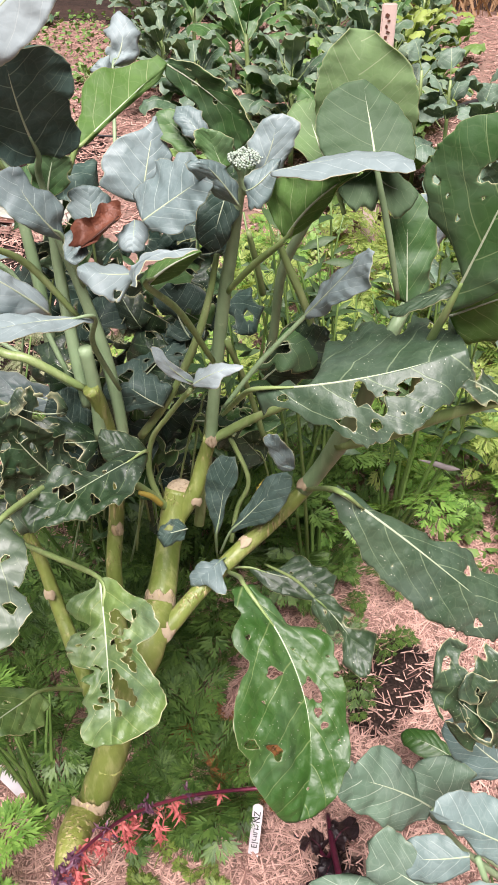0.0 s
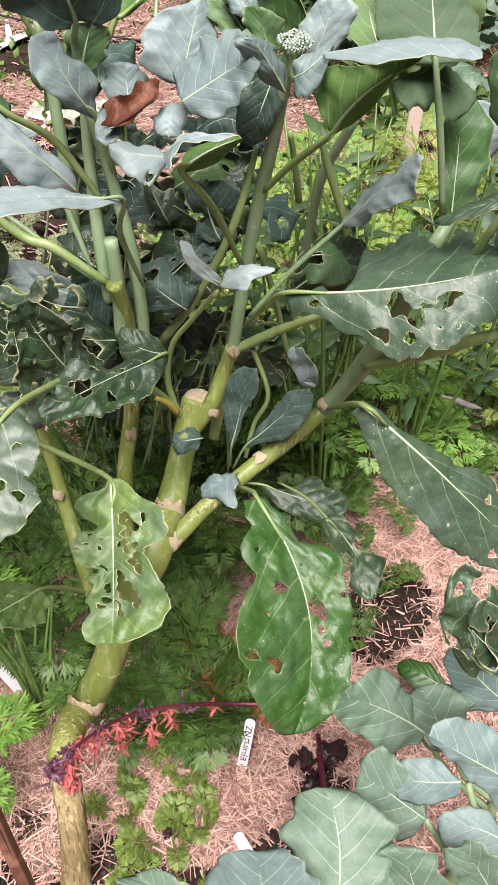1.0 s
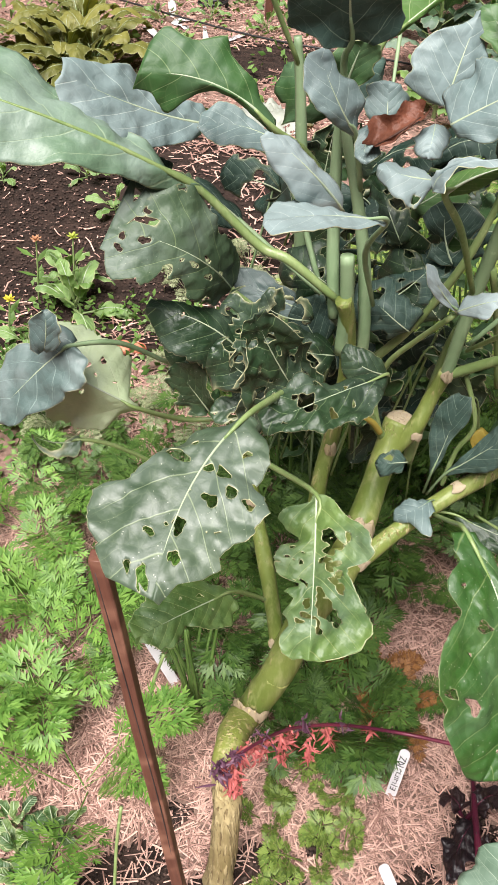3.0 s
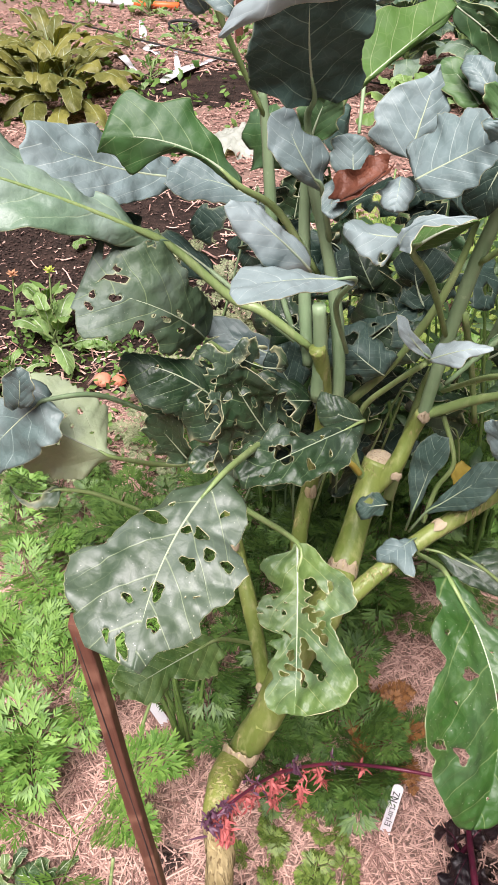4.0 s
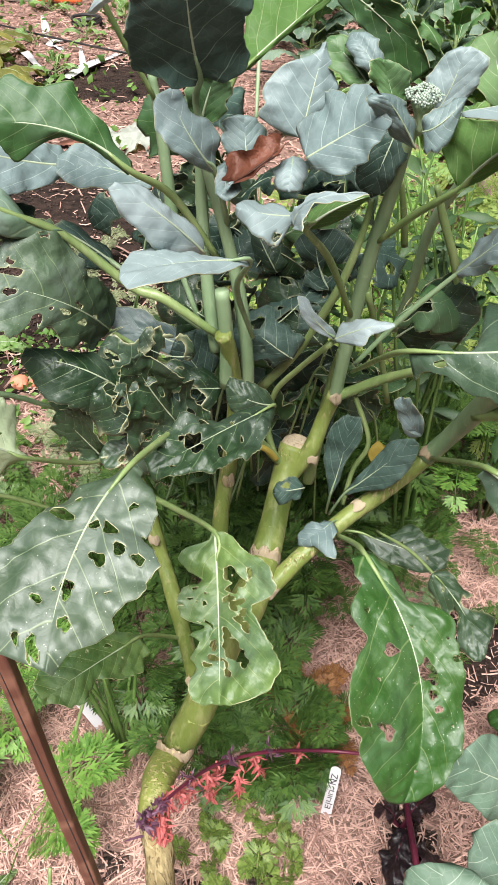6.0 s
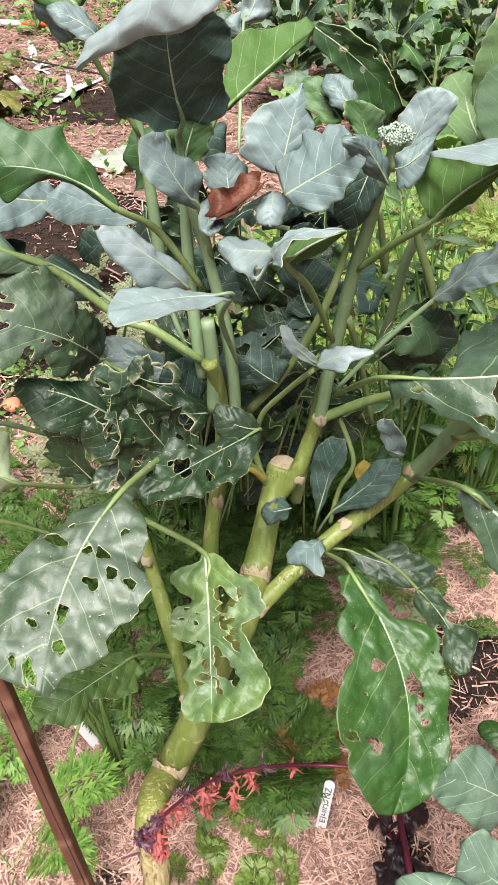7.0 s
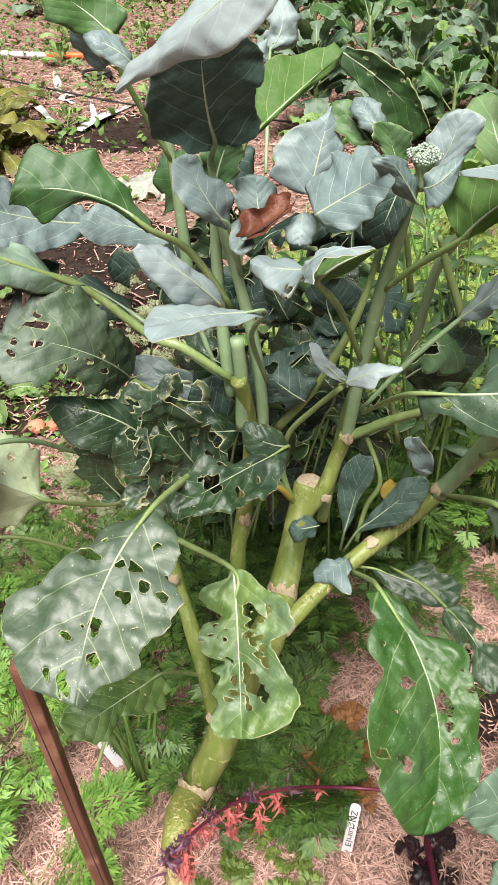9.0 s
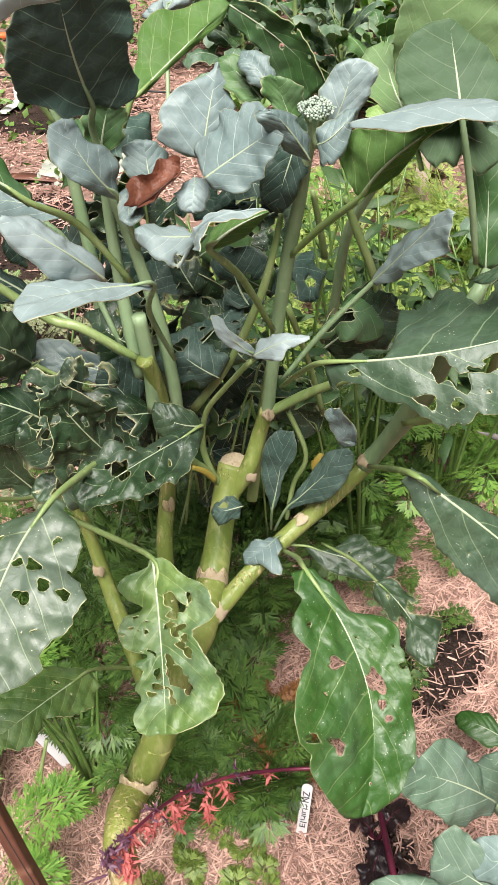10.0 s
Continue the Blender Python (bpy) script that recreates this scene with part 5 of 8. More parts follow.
leaf(broccoli, BLUE, (-0.403, 0.97, 0.862), (-0.452, 0.955, 0.819), (-0.532, 0.94, 0.727), (-0.486, 0.98, 0.846), (-0.404, 0.93, 0.809), stalk=[(-0.322, 1.08, 0.775), (-0.362, 1.02, 0.841)], seed=66, a=0.5, b=0.4, r=0.0045)
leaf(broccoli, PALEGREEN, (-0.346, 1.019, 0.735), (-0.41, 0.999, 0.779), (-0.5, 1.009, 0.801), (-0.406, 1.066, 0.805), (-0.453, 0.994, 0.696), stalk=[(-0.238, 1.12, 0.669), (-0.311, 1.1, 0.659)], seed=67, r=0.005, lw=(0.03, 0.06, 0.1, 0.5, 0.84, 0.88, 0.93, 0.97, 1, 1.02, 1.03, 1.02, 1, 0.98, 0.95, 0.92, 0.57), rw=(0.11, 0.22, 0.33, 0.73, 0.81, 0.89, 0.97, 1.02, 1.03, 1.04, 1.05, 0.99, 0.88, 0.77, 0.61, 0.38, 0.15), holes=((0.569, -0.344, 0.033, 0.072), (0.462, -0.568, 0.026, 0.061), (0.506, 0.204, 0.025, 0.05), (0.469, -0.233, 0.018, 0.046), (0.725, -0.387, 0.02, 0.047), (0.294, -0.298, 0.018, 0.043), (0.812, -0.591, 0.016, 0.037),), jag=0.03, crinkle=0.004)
leaf(broccoli, GREY, (-0.436, 1.0, 0.668), (-0.473, 0.99, 0.66), (-0.505, 0.98, 0.675), (-0.476, 1.0, 0.672), (-0.459, 0.97, 0.648), stalk=[(-0.346, 1.08, 0.566), (-0.4, 1.03, 0.641)], seed=68, a=0.5, b=0.4, r=0.004, chew=3, bite=0.1)
leaf(broccoli, DARK, (-0.242, 1.02, 0.757), (-0.262, 1.01, 0.801), (-0.285, 1.01, 0.831), (-0.241, 1.01, 0.835), (-0.289, 1.01, 0.777), seed=69, a=0.5, b=0.4, r=0.003, chew=3)
leaf(broccoli, DARK, (-0.18, 1.0, 0.81), (-0.2, 0.99, 0.797), (-0.225, 0.98, 0.794), (-0.202, 1.0, 0.815), (-0.194, 0.97, 0.788), seed=70, a=0.5, b=0.4, r=0.003, chew=3)
leaf(broccoli, BLUE, (-0.14, 1.1, 0.887), (-0.19, 1.1, 0.903), (-0.237, 1.1, 0.923), (-0.185, 1.11, 0.923), (-0.192, 1.08, 0.89), seed=71, a=0.5, b=0.4, r=0.0035)
leaf(broccoli, DARK_WAXY, (-0.108, 1.08, 0.852), (-0.127, 1.08, 0.879), (-0.143, 1.08, 0.91), (-0.103, 1.09, 0.904), (-0.148, 1.07, 0.868), seed=72, a=0.5, b=0.4, r=0.003)
leaf(broccoli, DARK, (-0.167, 1.05, 0.855), (-0.185, 1.04, 0.898), (-0.221, 1.04, 0.927), (-0.158, 1.05, 0.943), (-0.214, 1.02, 0.868), seed=73, a=0.5, b=0.4, r=0.003, chew=6, bite=0.1)
leaf(broccoli, MID, (-0.222, 1.15, 1.298), (-0.247, 1.15, 1.321), (-0.283, 1.15, 1.343), (-0.221, 1.16, 1.342), (-0.278, 1.14, 1.312), stalk=[(-0.188, 1.22, 1.136), (-0.225, 1.17, 1.26)], seed=74, a=0.4, b=0.35, r=0.004)
leaf(broccoli, WAXY, (-0.193, 1.12, 1.28), (-0.211, 1.11, 1.298), (-0.239, 1.11, 1.307), (-0.21, 1.12, 1.31), (-0.208, 1.1, 1.285), seed=75, a=0.5, b=0.4, r=0.003)
leaf(broccoli, WAXY, (-0.244, 1.18, 1.261), (-0.262, 1.18, 1.286), (-0.277, 1.18, 1.313), (-0.244, 1.18, 1.297), (-0.277, 1.18, 1.273), seed=76, a=0.5, b=0.4, r=0.003)
# dark fillers behind the crown: their colour carries the shade between the stems
leaf(broccoli, DARK_WAXY, (0.028, 1.16, 0.952), (0.014, 1.16, 0.985), (0.007, 1.16, 1.032), (-0.011, 1.16, 0.985), (0.052, 1.16, 1.001), seed=77, a=0.6, b=0.45, lobe=0.2, chew=5, wave=0.14)
leaf(broccoli, DARK, (-0.031, 1.18, 0.904), (-0.038, 1.18, 0.939), (-0.048, 1.18, 0.989), (-0.069, 1.18, 0.922), (-0.005, 1.18, 0.948), seed=79, a=0.6, b=0.45, lobe=0.2, chew=5, wave=0.14)
leaf(broccoli, DARK_WAXY, (0.021, 1.2, 0.963), (0.017, 1.2, 1.012), (0.017, 1.2, 1.059), (-0.021, 1.2, 1.012), (0.059, 1.2, 1.013), seed=81, a=0.6, b=0.45, lobe=0.2, chew=5, wave=0.14)

# leaves inside the crown; many take dark colours that stand in for deep shade
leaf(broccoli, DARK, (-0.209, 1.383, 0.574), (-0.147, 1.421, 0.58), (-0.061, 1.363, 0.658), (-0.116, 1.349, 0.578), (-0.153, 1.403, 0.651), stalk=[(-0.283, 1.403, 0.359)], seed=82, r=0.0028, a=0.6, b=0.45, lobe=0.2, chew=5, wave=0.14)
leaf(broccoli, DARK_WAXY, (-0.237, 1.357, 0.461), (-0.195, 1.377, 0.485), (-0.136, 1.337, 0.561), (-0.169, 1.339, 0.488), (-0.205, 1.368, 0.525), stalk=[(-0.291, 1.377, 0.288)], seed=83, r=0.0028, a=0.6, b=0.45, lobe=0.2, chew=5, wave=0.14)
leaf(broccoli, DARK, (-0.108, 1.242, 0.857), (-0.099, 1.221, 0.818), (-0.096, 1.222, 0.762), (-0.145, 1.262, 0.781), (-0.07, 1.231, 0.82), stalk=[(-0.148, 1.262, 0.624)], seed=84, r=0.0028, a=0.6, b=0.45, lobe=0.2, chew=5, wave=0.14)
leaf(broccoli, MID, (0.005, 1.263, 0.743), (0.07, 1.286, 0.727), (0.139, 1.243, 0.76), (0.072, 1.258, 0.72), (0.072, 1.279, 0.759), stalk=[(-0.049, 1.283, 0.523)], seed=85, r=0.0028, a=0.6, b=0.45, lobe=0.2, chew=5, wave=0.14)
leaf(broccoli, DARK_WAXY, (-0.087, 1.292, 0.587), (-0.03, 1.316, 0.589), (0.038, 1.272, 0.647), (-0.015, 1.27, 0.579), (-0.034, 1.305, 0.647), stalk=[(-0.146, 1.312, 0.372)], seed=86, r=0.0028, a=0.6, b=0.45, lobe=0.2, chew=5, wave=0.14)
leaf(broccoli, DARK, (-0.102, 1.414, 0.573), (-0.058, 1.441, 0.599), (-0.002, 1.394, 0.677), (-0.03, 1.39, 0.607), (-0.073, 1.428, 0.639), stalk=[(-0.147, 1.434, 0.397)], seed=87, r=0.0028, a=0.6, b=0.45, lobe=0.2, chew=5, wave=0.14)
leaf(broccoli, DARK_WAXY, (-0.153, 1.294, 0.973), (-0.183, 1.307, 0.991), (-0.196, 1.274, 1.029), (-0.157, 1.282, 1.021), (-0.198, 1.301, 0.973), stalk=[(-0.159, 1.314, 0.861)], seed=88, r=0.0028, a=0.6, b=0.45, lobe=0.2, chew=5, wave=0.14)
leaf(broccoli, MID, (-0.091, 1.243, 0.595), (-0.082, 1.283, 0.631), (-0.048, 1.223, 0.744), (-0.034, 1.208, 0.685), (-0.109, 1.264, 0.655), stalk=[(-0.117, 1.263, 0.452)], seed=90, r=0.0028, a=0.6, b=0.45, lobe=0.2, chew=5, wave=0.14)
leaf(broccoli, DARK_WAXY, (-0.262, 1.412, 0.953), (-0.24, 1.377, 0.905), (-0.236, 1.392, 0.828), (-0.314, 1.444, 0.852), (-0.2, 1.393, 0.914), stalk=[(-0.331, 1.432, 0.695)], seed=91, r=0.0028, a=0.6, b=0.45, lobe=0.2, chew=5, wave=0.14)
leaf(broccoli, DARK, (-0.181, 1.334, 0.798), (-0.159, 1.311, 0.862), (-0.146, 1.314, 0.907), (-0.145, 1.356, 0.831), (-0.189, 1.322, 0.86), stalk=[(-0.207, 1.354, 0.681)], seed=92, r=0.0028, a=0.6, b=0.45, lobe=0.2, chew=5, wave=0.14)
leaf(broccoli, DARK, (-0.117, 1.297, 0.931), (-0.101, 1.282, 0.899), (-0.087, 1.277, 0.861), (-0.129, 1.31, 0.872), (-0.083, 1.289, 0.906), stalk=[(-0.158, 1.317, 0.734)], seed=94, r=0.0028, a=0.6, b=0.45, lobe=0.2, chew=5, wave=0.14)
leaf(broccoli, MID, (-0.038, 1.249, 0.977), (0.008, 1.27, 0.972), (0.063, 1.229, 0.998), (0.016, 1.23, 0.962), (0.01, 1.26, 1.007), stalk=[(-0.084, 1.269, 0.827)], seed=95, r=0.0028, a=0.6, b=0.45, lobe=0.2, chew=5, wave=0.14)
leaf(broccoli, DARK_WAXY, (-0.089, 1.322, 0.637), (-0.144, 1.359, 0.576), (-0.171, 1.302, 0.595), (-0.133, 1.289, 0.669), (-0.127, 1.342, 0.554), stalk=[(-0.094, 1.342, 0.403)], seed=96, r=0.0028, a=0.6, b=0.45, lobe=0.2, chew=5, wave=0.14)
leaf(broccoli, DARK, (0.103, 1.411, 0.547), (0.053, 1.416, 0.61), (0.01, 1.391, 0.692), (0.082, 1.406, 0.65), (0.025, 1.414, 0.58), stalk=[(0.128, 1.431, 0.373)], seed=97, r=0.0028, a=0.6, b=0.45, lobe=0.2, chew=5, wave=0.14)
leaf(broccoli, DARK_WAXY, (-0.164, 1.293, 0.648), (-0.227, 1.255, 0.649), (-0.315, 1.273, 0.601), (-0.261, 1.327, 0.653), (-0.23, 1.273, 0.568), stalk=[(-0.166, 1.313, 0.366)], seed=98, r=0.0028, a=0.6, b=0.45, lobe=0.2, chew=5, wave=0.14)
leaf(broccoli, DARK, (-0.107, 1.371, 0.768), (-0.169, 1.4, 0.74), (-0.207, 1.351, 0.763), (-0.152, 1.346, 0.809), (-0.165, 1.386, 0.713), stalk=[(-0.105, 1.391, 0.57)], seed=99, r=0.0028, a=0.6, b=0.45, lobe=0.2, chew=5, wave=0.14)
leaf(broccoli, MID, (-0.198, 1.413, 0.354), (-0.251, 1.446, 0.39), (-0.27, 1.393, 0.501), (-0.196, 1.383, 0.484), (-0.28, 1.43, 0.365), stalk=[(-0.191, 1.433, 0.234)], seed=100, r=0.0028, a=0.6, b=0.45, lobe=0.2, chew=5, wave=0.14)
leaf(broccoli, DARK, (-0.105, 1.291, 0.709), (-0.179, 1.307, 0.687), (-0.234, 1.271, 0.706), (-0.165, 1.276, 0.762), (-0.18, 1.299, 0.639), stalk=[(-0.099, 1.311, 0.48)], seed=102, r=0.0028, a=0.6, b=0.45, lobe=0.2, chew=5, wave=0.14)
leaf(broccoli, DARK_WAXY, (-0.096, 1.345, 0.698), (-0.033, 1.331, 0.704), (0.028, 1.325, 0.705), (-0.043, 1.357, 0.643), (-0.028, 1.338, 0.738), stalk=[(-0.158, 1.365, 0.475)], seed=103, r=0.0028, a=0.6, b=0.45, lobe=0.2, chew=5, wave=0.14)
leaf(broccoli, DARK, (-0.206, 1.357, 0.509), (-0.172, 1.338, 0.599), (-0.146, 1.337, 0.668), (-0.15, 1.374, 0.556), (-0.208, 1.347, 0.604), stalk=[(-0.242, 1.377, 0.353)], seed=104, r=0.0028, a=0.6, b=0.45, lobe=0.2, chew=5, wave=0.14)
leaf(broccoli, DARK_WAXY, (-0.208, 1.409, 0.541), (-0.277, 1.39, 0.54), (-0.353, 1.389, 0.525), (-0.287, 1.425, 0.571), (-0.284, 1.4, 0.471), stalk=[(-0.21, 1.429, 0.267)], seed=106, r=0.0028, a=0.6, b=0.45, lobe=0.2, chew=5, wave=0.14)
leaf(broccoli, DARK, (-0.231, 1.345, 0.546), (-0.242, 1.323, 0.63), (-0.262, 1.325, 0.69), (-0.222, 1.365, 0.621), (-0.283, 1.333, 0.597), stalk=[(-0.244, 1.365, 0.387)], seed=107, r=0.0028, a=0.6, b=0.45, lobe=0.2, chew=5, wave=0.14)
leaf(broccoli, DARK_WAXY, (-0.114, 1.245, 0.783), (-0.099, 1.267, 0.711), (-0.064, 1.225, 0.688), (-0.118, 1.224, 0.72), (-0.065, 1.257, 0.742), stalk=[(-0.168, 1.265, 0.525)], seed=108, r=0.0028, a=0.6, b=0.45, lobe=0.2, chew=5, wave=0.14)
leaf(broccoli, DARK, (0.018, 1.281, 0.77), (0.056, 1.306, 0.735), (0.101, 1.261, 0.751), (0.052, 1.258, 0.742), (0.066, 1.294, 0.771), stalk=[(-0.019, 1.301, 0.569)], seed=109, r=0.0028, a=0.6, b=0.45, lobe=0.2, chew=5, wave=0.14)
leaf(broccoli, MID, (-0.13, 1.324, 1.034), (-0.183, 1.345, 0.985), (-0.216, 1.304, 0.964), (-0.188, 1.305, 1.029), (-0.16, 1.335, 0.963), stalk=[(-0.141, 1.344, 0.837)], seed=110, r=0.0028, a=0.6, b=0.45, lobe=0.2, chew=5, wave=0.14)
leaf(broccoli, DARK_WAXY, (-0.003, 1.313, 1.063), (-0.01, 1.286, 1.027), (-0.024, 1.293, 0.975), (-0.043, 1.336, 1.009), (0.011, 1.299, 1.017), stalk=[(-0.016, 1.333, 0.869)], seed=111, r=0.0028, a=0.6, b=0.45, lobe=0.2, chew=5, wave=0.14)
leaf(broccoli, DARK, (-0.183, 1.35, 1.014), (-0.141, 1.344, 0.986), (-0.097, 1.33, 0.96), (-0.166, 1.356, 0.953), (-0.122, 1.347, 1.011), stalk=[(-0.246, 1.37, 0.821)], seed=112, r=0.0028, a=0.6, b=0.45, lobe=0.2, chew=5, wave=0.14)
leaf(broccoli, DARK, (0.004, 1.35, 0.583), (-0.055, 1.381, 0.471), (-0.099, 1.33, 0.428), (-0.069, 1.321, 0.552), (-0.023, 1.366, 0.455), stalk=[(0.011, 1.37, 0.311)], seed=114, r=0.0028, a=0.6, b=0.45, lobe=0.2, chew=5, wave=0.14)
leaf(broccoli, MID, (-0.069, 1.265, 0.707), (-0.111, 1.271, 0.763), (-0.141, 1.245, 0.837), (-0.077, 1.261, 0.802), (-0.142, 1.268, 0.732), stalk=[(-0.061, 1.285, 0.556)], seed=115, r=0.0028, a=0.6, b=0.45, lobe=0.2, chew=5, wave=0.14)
leaf(broccoli, PALE, (-0.127, 1.56, 1.189), (-0.111, 1.57, 1.22), (-0.116, 1.6, 1.257), (-0.136, 1.56, 1.235), (-0.083, 1.56, 1.224), stalk=[(-0.111, 1.42, 1.056), (-0.121, 1.5, 1.121)], seed=116, a=0.3, b=0.3, r=0.0035, cup=0.5, crinkle=0.022, wave=0.1, holes=((0.45, -1.0, 0.08, 0.4),))
leaf(broccoli, PALE, (-0.126, 1.56, 1.163), (-0.134, 1.55, 1.183), (-0.15, 1.55, 1.196), (-0.126, 1.56, 1.199), (-0.148, 1.54, 1.18), seed=117, a=0.4, b=0.4, r=0.002, cup=0.4, crinkle=0.015)
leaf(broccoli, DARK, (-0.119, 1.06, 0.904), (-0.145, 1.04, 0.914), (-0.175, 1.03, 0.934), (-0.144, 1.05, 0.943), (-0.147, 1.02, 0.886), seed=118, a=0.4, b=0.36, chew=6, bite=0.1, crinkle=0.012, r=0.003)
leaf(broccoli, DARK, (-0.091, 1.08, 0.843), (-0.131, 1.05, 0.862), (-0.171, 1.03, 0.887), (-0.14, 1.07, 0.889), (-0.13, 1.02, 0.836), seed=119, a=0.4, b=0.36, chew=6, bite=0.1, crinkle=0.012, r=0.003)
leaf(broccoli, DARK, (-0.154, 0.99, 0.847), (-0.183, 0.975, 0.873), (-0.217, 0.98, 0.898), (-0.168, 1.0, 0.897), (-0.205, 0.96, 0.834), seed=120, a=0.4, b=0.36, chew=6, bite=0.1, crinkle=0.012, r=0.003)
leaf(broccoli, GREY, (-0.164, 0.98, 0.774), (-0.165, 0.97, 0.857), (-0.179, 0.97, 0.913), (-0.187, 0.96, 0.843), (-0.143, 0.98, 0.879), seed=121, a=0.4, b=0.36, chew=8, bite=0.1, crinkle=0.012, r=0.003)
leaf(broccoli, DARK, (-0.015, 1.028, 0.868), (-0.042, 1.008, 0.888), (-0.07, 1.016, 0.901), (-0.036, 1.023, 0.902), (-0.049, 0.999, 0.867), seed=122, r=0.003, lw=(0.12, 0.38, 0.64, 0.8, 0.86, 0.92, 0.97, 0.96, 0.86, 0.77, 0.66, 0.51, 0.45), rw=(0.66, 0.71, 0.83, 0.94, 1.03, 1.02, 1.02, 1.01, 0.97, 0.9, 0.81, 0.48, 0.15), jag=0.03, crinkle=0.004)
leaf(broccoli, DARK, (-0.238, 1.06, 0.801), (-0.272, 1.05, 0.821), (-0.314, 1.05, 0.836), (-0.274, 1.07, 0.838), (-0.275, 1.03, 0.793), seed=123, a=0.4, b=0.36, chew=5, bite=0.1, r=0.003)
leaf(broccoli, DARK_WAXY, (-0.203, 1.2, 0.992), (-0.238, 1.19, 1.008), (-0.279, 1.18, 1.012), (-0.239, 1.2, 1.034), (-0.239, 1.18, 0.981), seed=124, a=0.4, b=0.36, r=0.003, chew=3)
# more fillers, mostly in dark colours that imitate the shaded mass behind the crown
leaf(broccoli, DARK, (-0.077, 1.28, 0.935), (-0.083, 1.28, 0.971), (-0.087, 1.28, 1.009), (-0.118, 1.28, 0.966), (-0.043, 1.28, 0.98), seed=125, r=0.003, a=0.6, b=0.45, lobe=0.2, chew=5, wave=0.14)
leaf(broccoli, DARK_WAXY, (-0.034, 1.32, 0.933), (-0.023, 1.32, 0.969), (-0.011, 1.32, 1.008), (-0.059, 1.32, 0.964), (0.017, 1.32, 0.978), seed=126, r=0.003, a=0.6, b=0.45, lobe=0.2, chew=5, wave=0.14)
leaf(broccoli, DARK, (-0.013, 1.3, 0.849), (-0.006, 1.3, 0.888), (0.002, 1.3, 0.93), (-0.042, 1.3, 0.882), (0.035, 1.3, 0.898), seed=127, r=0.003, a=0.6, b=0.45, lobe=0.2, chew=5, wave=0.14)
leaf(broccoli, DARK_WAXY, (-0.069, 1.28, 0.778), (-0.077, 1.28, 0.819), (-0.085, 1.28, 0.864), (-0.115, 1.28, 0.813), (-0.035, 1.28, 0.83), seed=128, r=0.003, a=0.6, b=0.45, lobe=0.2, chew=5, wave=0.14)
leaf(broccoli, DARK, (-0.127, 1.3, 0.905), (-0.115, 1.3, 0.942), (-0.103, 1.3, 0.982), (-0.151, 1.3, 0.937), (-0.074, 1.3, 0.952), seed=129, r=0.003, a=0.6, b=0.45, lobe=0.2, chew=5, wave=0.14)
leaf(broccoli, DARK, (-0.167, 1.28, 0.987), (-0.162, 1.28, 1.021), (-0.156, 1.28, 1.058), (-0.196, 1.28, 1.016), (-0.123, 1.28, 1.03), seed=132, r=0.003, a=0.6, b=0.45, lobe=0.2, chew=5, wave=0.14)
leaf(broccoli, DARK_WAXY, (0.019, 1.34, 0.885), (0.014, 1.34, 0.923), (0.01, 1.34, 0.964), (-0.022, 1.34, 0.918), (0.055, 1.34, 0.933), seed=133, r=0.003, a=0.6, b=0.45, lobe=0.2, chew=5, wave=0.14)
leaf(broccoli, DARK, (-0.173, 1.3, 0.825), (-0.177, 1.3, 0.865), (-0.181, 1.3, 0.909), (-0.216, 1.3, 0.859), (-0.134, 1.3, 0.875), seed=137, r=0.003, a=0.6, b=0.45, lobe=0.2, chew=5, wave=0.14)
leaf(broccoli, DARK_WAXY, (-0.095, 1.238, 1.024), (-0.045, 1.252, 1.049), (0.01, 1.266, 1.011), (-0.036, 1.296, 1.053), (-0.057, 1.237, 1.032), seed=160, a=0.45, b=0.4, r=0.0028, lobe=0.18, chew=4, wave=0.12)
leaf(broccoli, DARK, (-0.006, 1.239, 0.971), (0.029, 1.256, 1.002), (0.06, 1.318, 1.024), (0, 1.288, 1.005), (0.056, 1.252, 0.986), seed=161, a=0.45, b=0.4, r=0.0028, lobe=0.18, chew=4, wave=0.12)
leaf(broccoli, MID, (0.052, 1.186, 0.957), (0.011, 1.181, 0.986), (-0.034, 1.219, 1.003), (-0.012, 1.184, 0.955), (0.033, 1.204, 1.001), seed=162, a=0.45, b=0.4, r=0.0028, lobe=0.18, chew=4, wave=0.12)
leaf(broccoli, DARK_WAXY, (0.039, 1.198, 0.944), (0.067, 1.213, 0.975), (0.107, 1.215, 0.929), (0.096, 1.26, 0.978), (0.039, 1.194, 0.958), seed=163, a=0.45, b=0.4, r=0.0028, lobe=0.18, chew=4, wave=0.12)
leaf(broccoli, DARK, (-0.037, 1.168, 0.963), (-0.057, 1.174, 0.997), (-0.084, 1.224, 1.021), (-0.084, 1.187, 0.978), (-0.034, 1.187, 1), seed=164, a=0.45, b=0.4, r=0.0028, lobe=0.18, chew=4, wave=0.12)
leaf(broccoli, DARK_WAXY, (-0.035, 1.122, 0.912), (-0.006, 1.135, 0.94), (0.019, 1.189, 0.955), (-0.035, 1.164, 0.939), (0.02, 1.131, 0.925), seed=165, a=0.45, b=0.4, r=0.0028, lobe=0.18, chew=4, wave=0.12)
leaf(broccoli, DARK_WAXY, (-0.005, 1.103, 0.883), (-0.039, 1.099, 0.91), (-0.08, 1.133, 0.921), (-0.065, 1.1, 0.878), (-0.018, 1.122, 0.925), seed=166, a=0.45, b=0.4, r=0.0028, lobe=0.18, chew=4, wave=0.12)
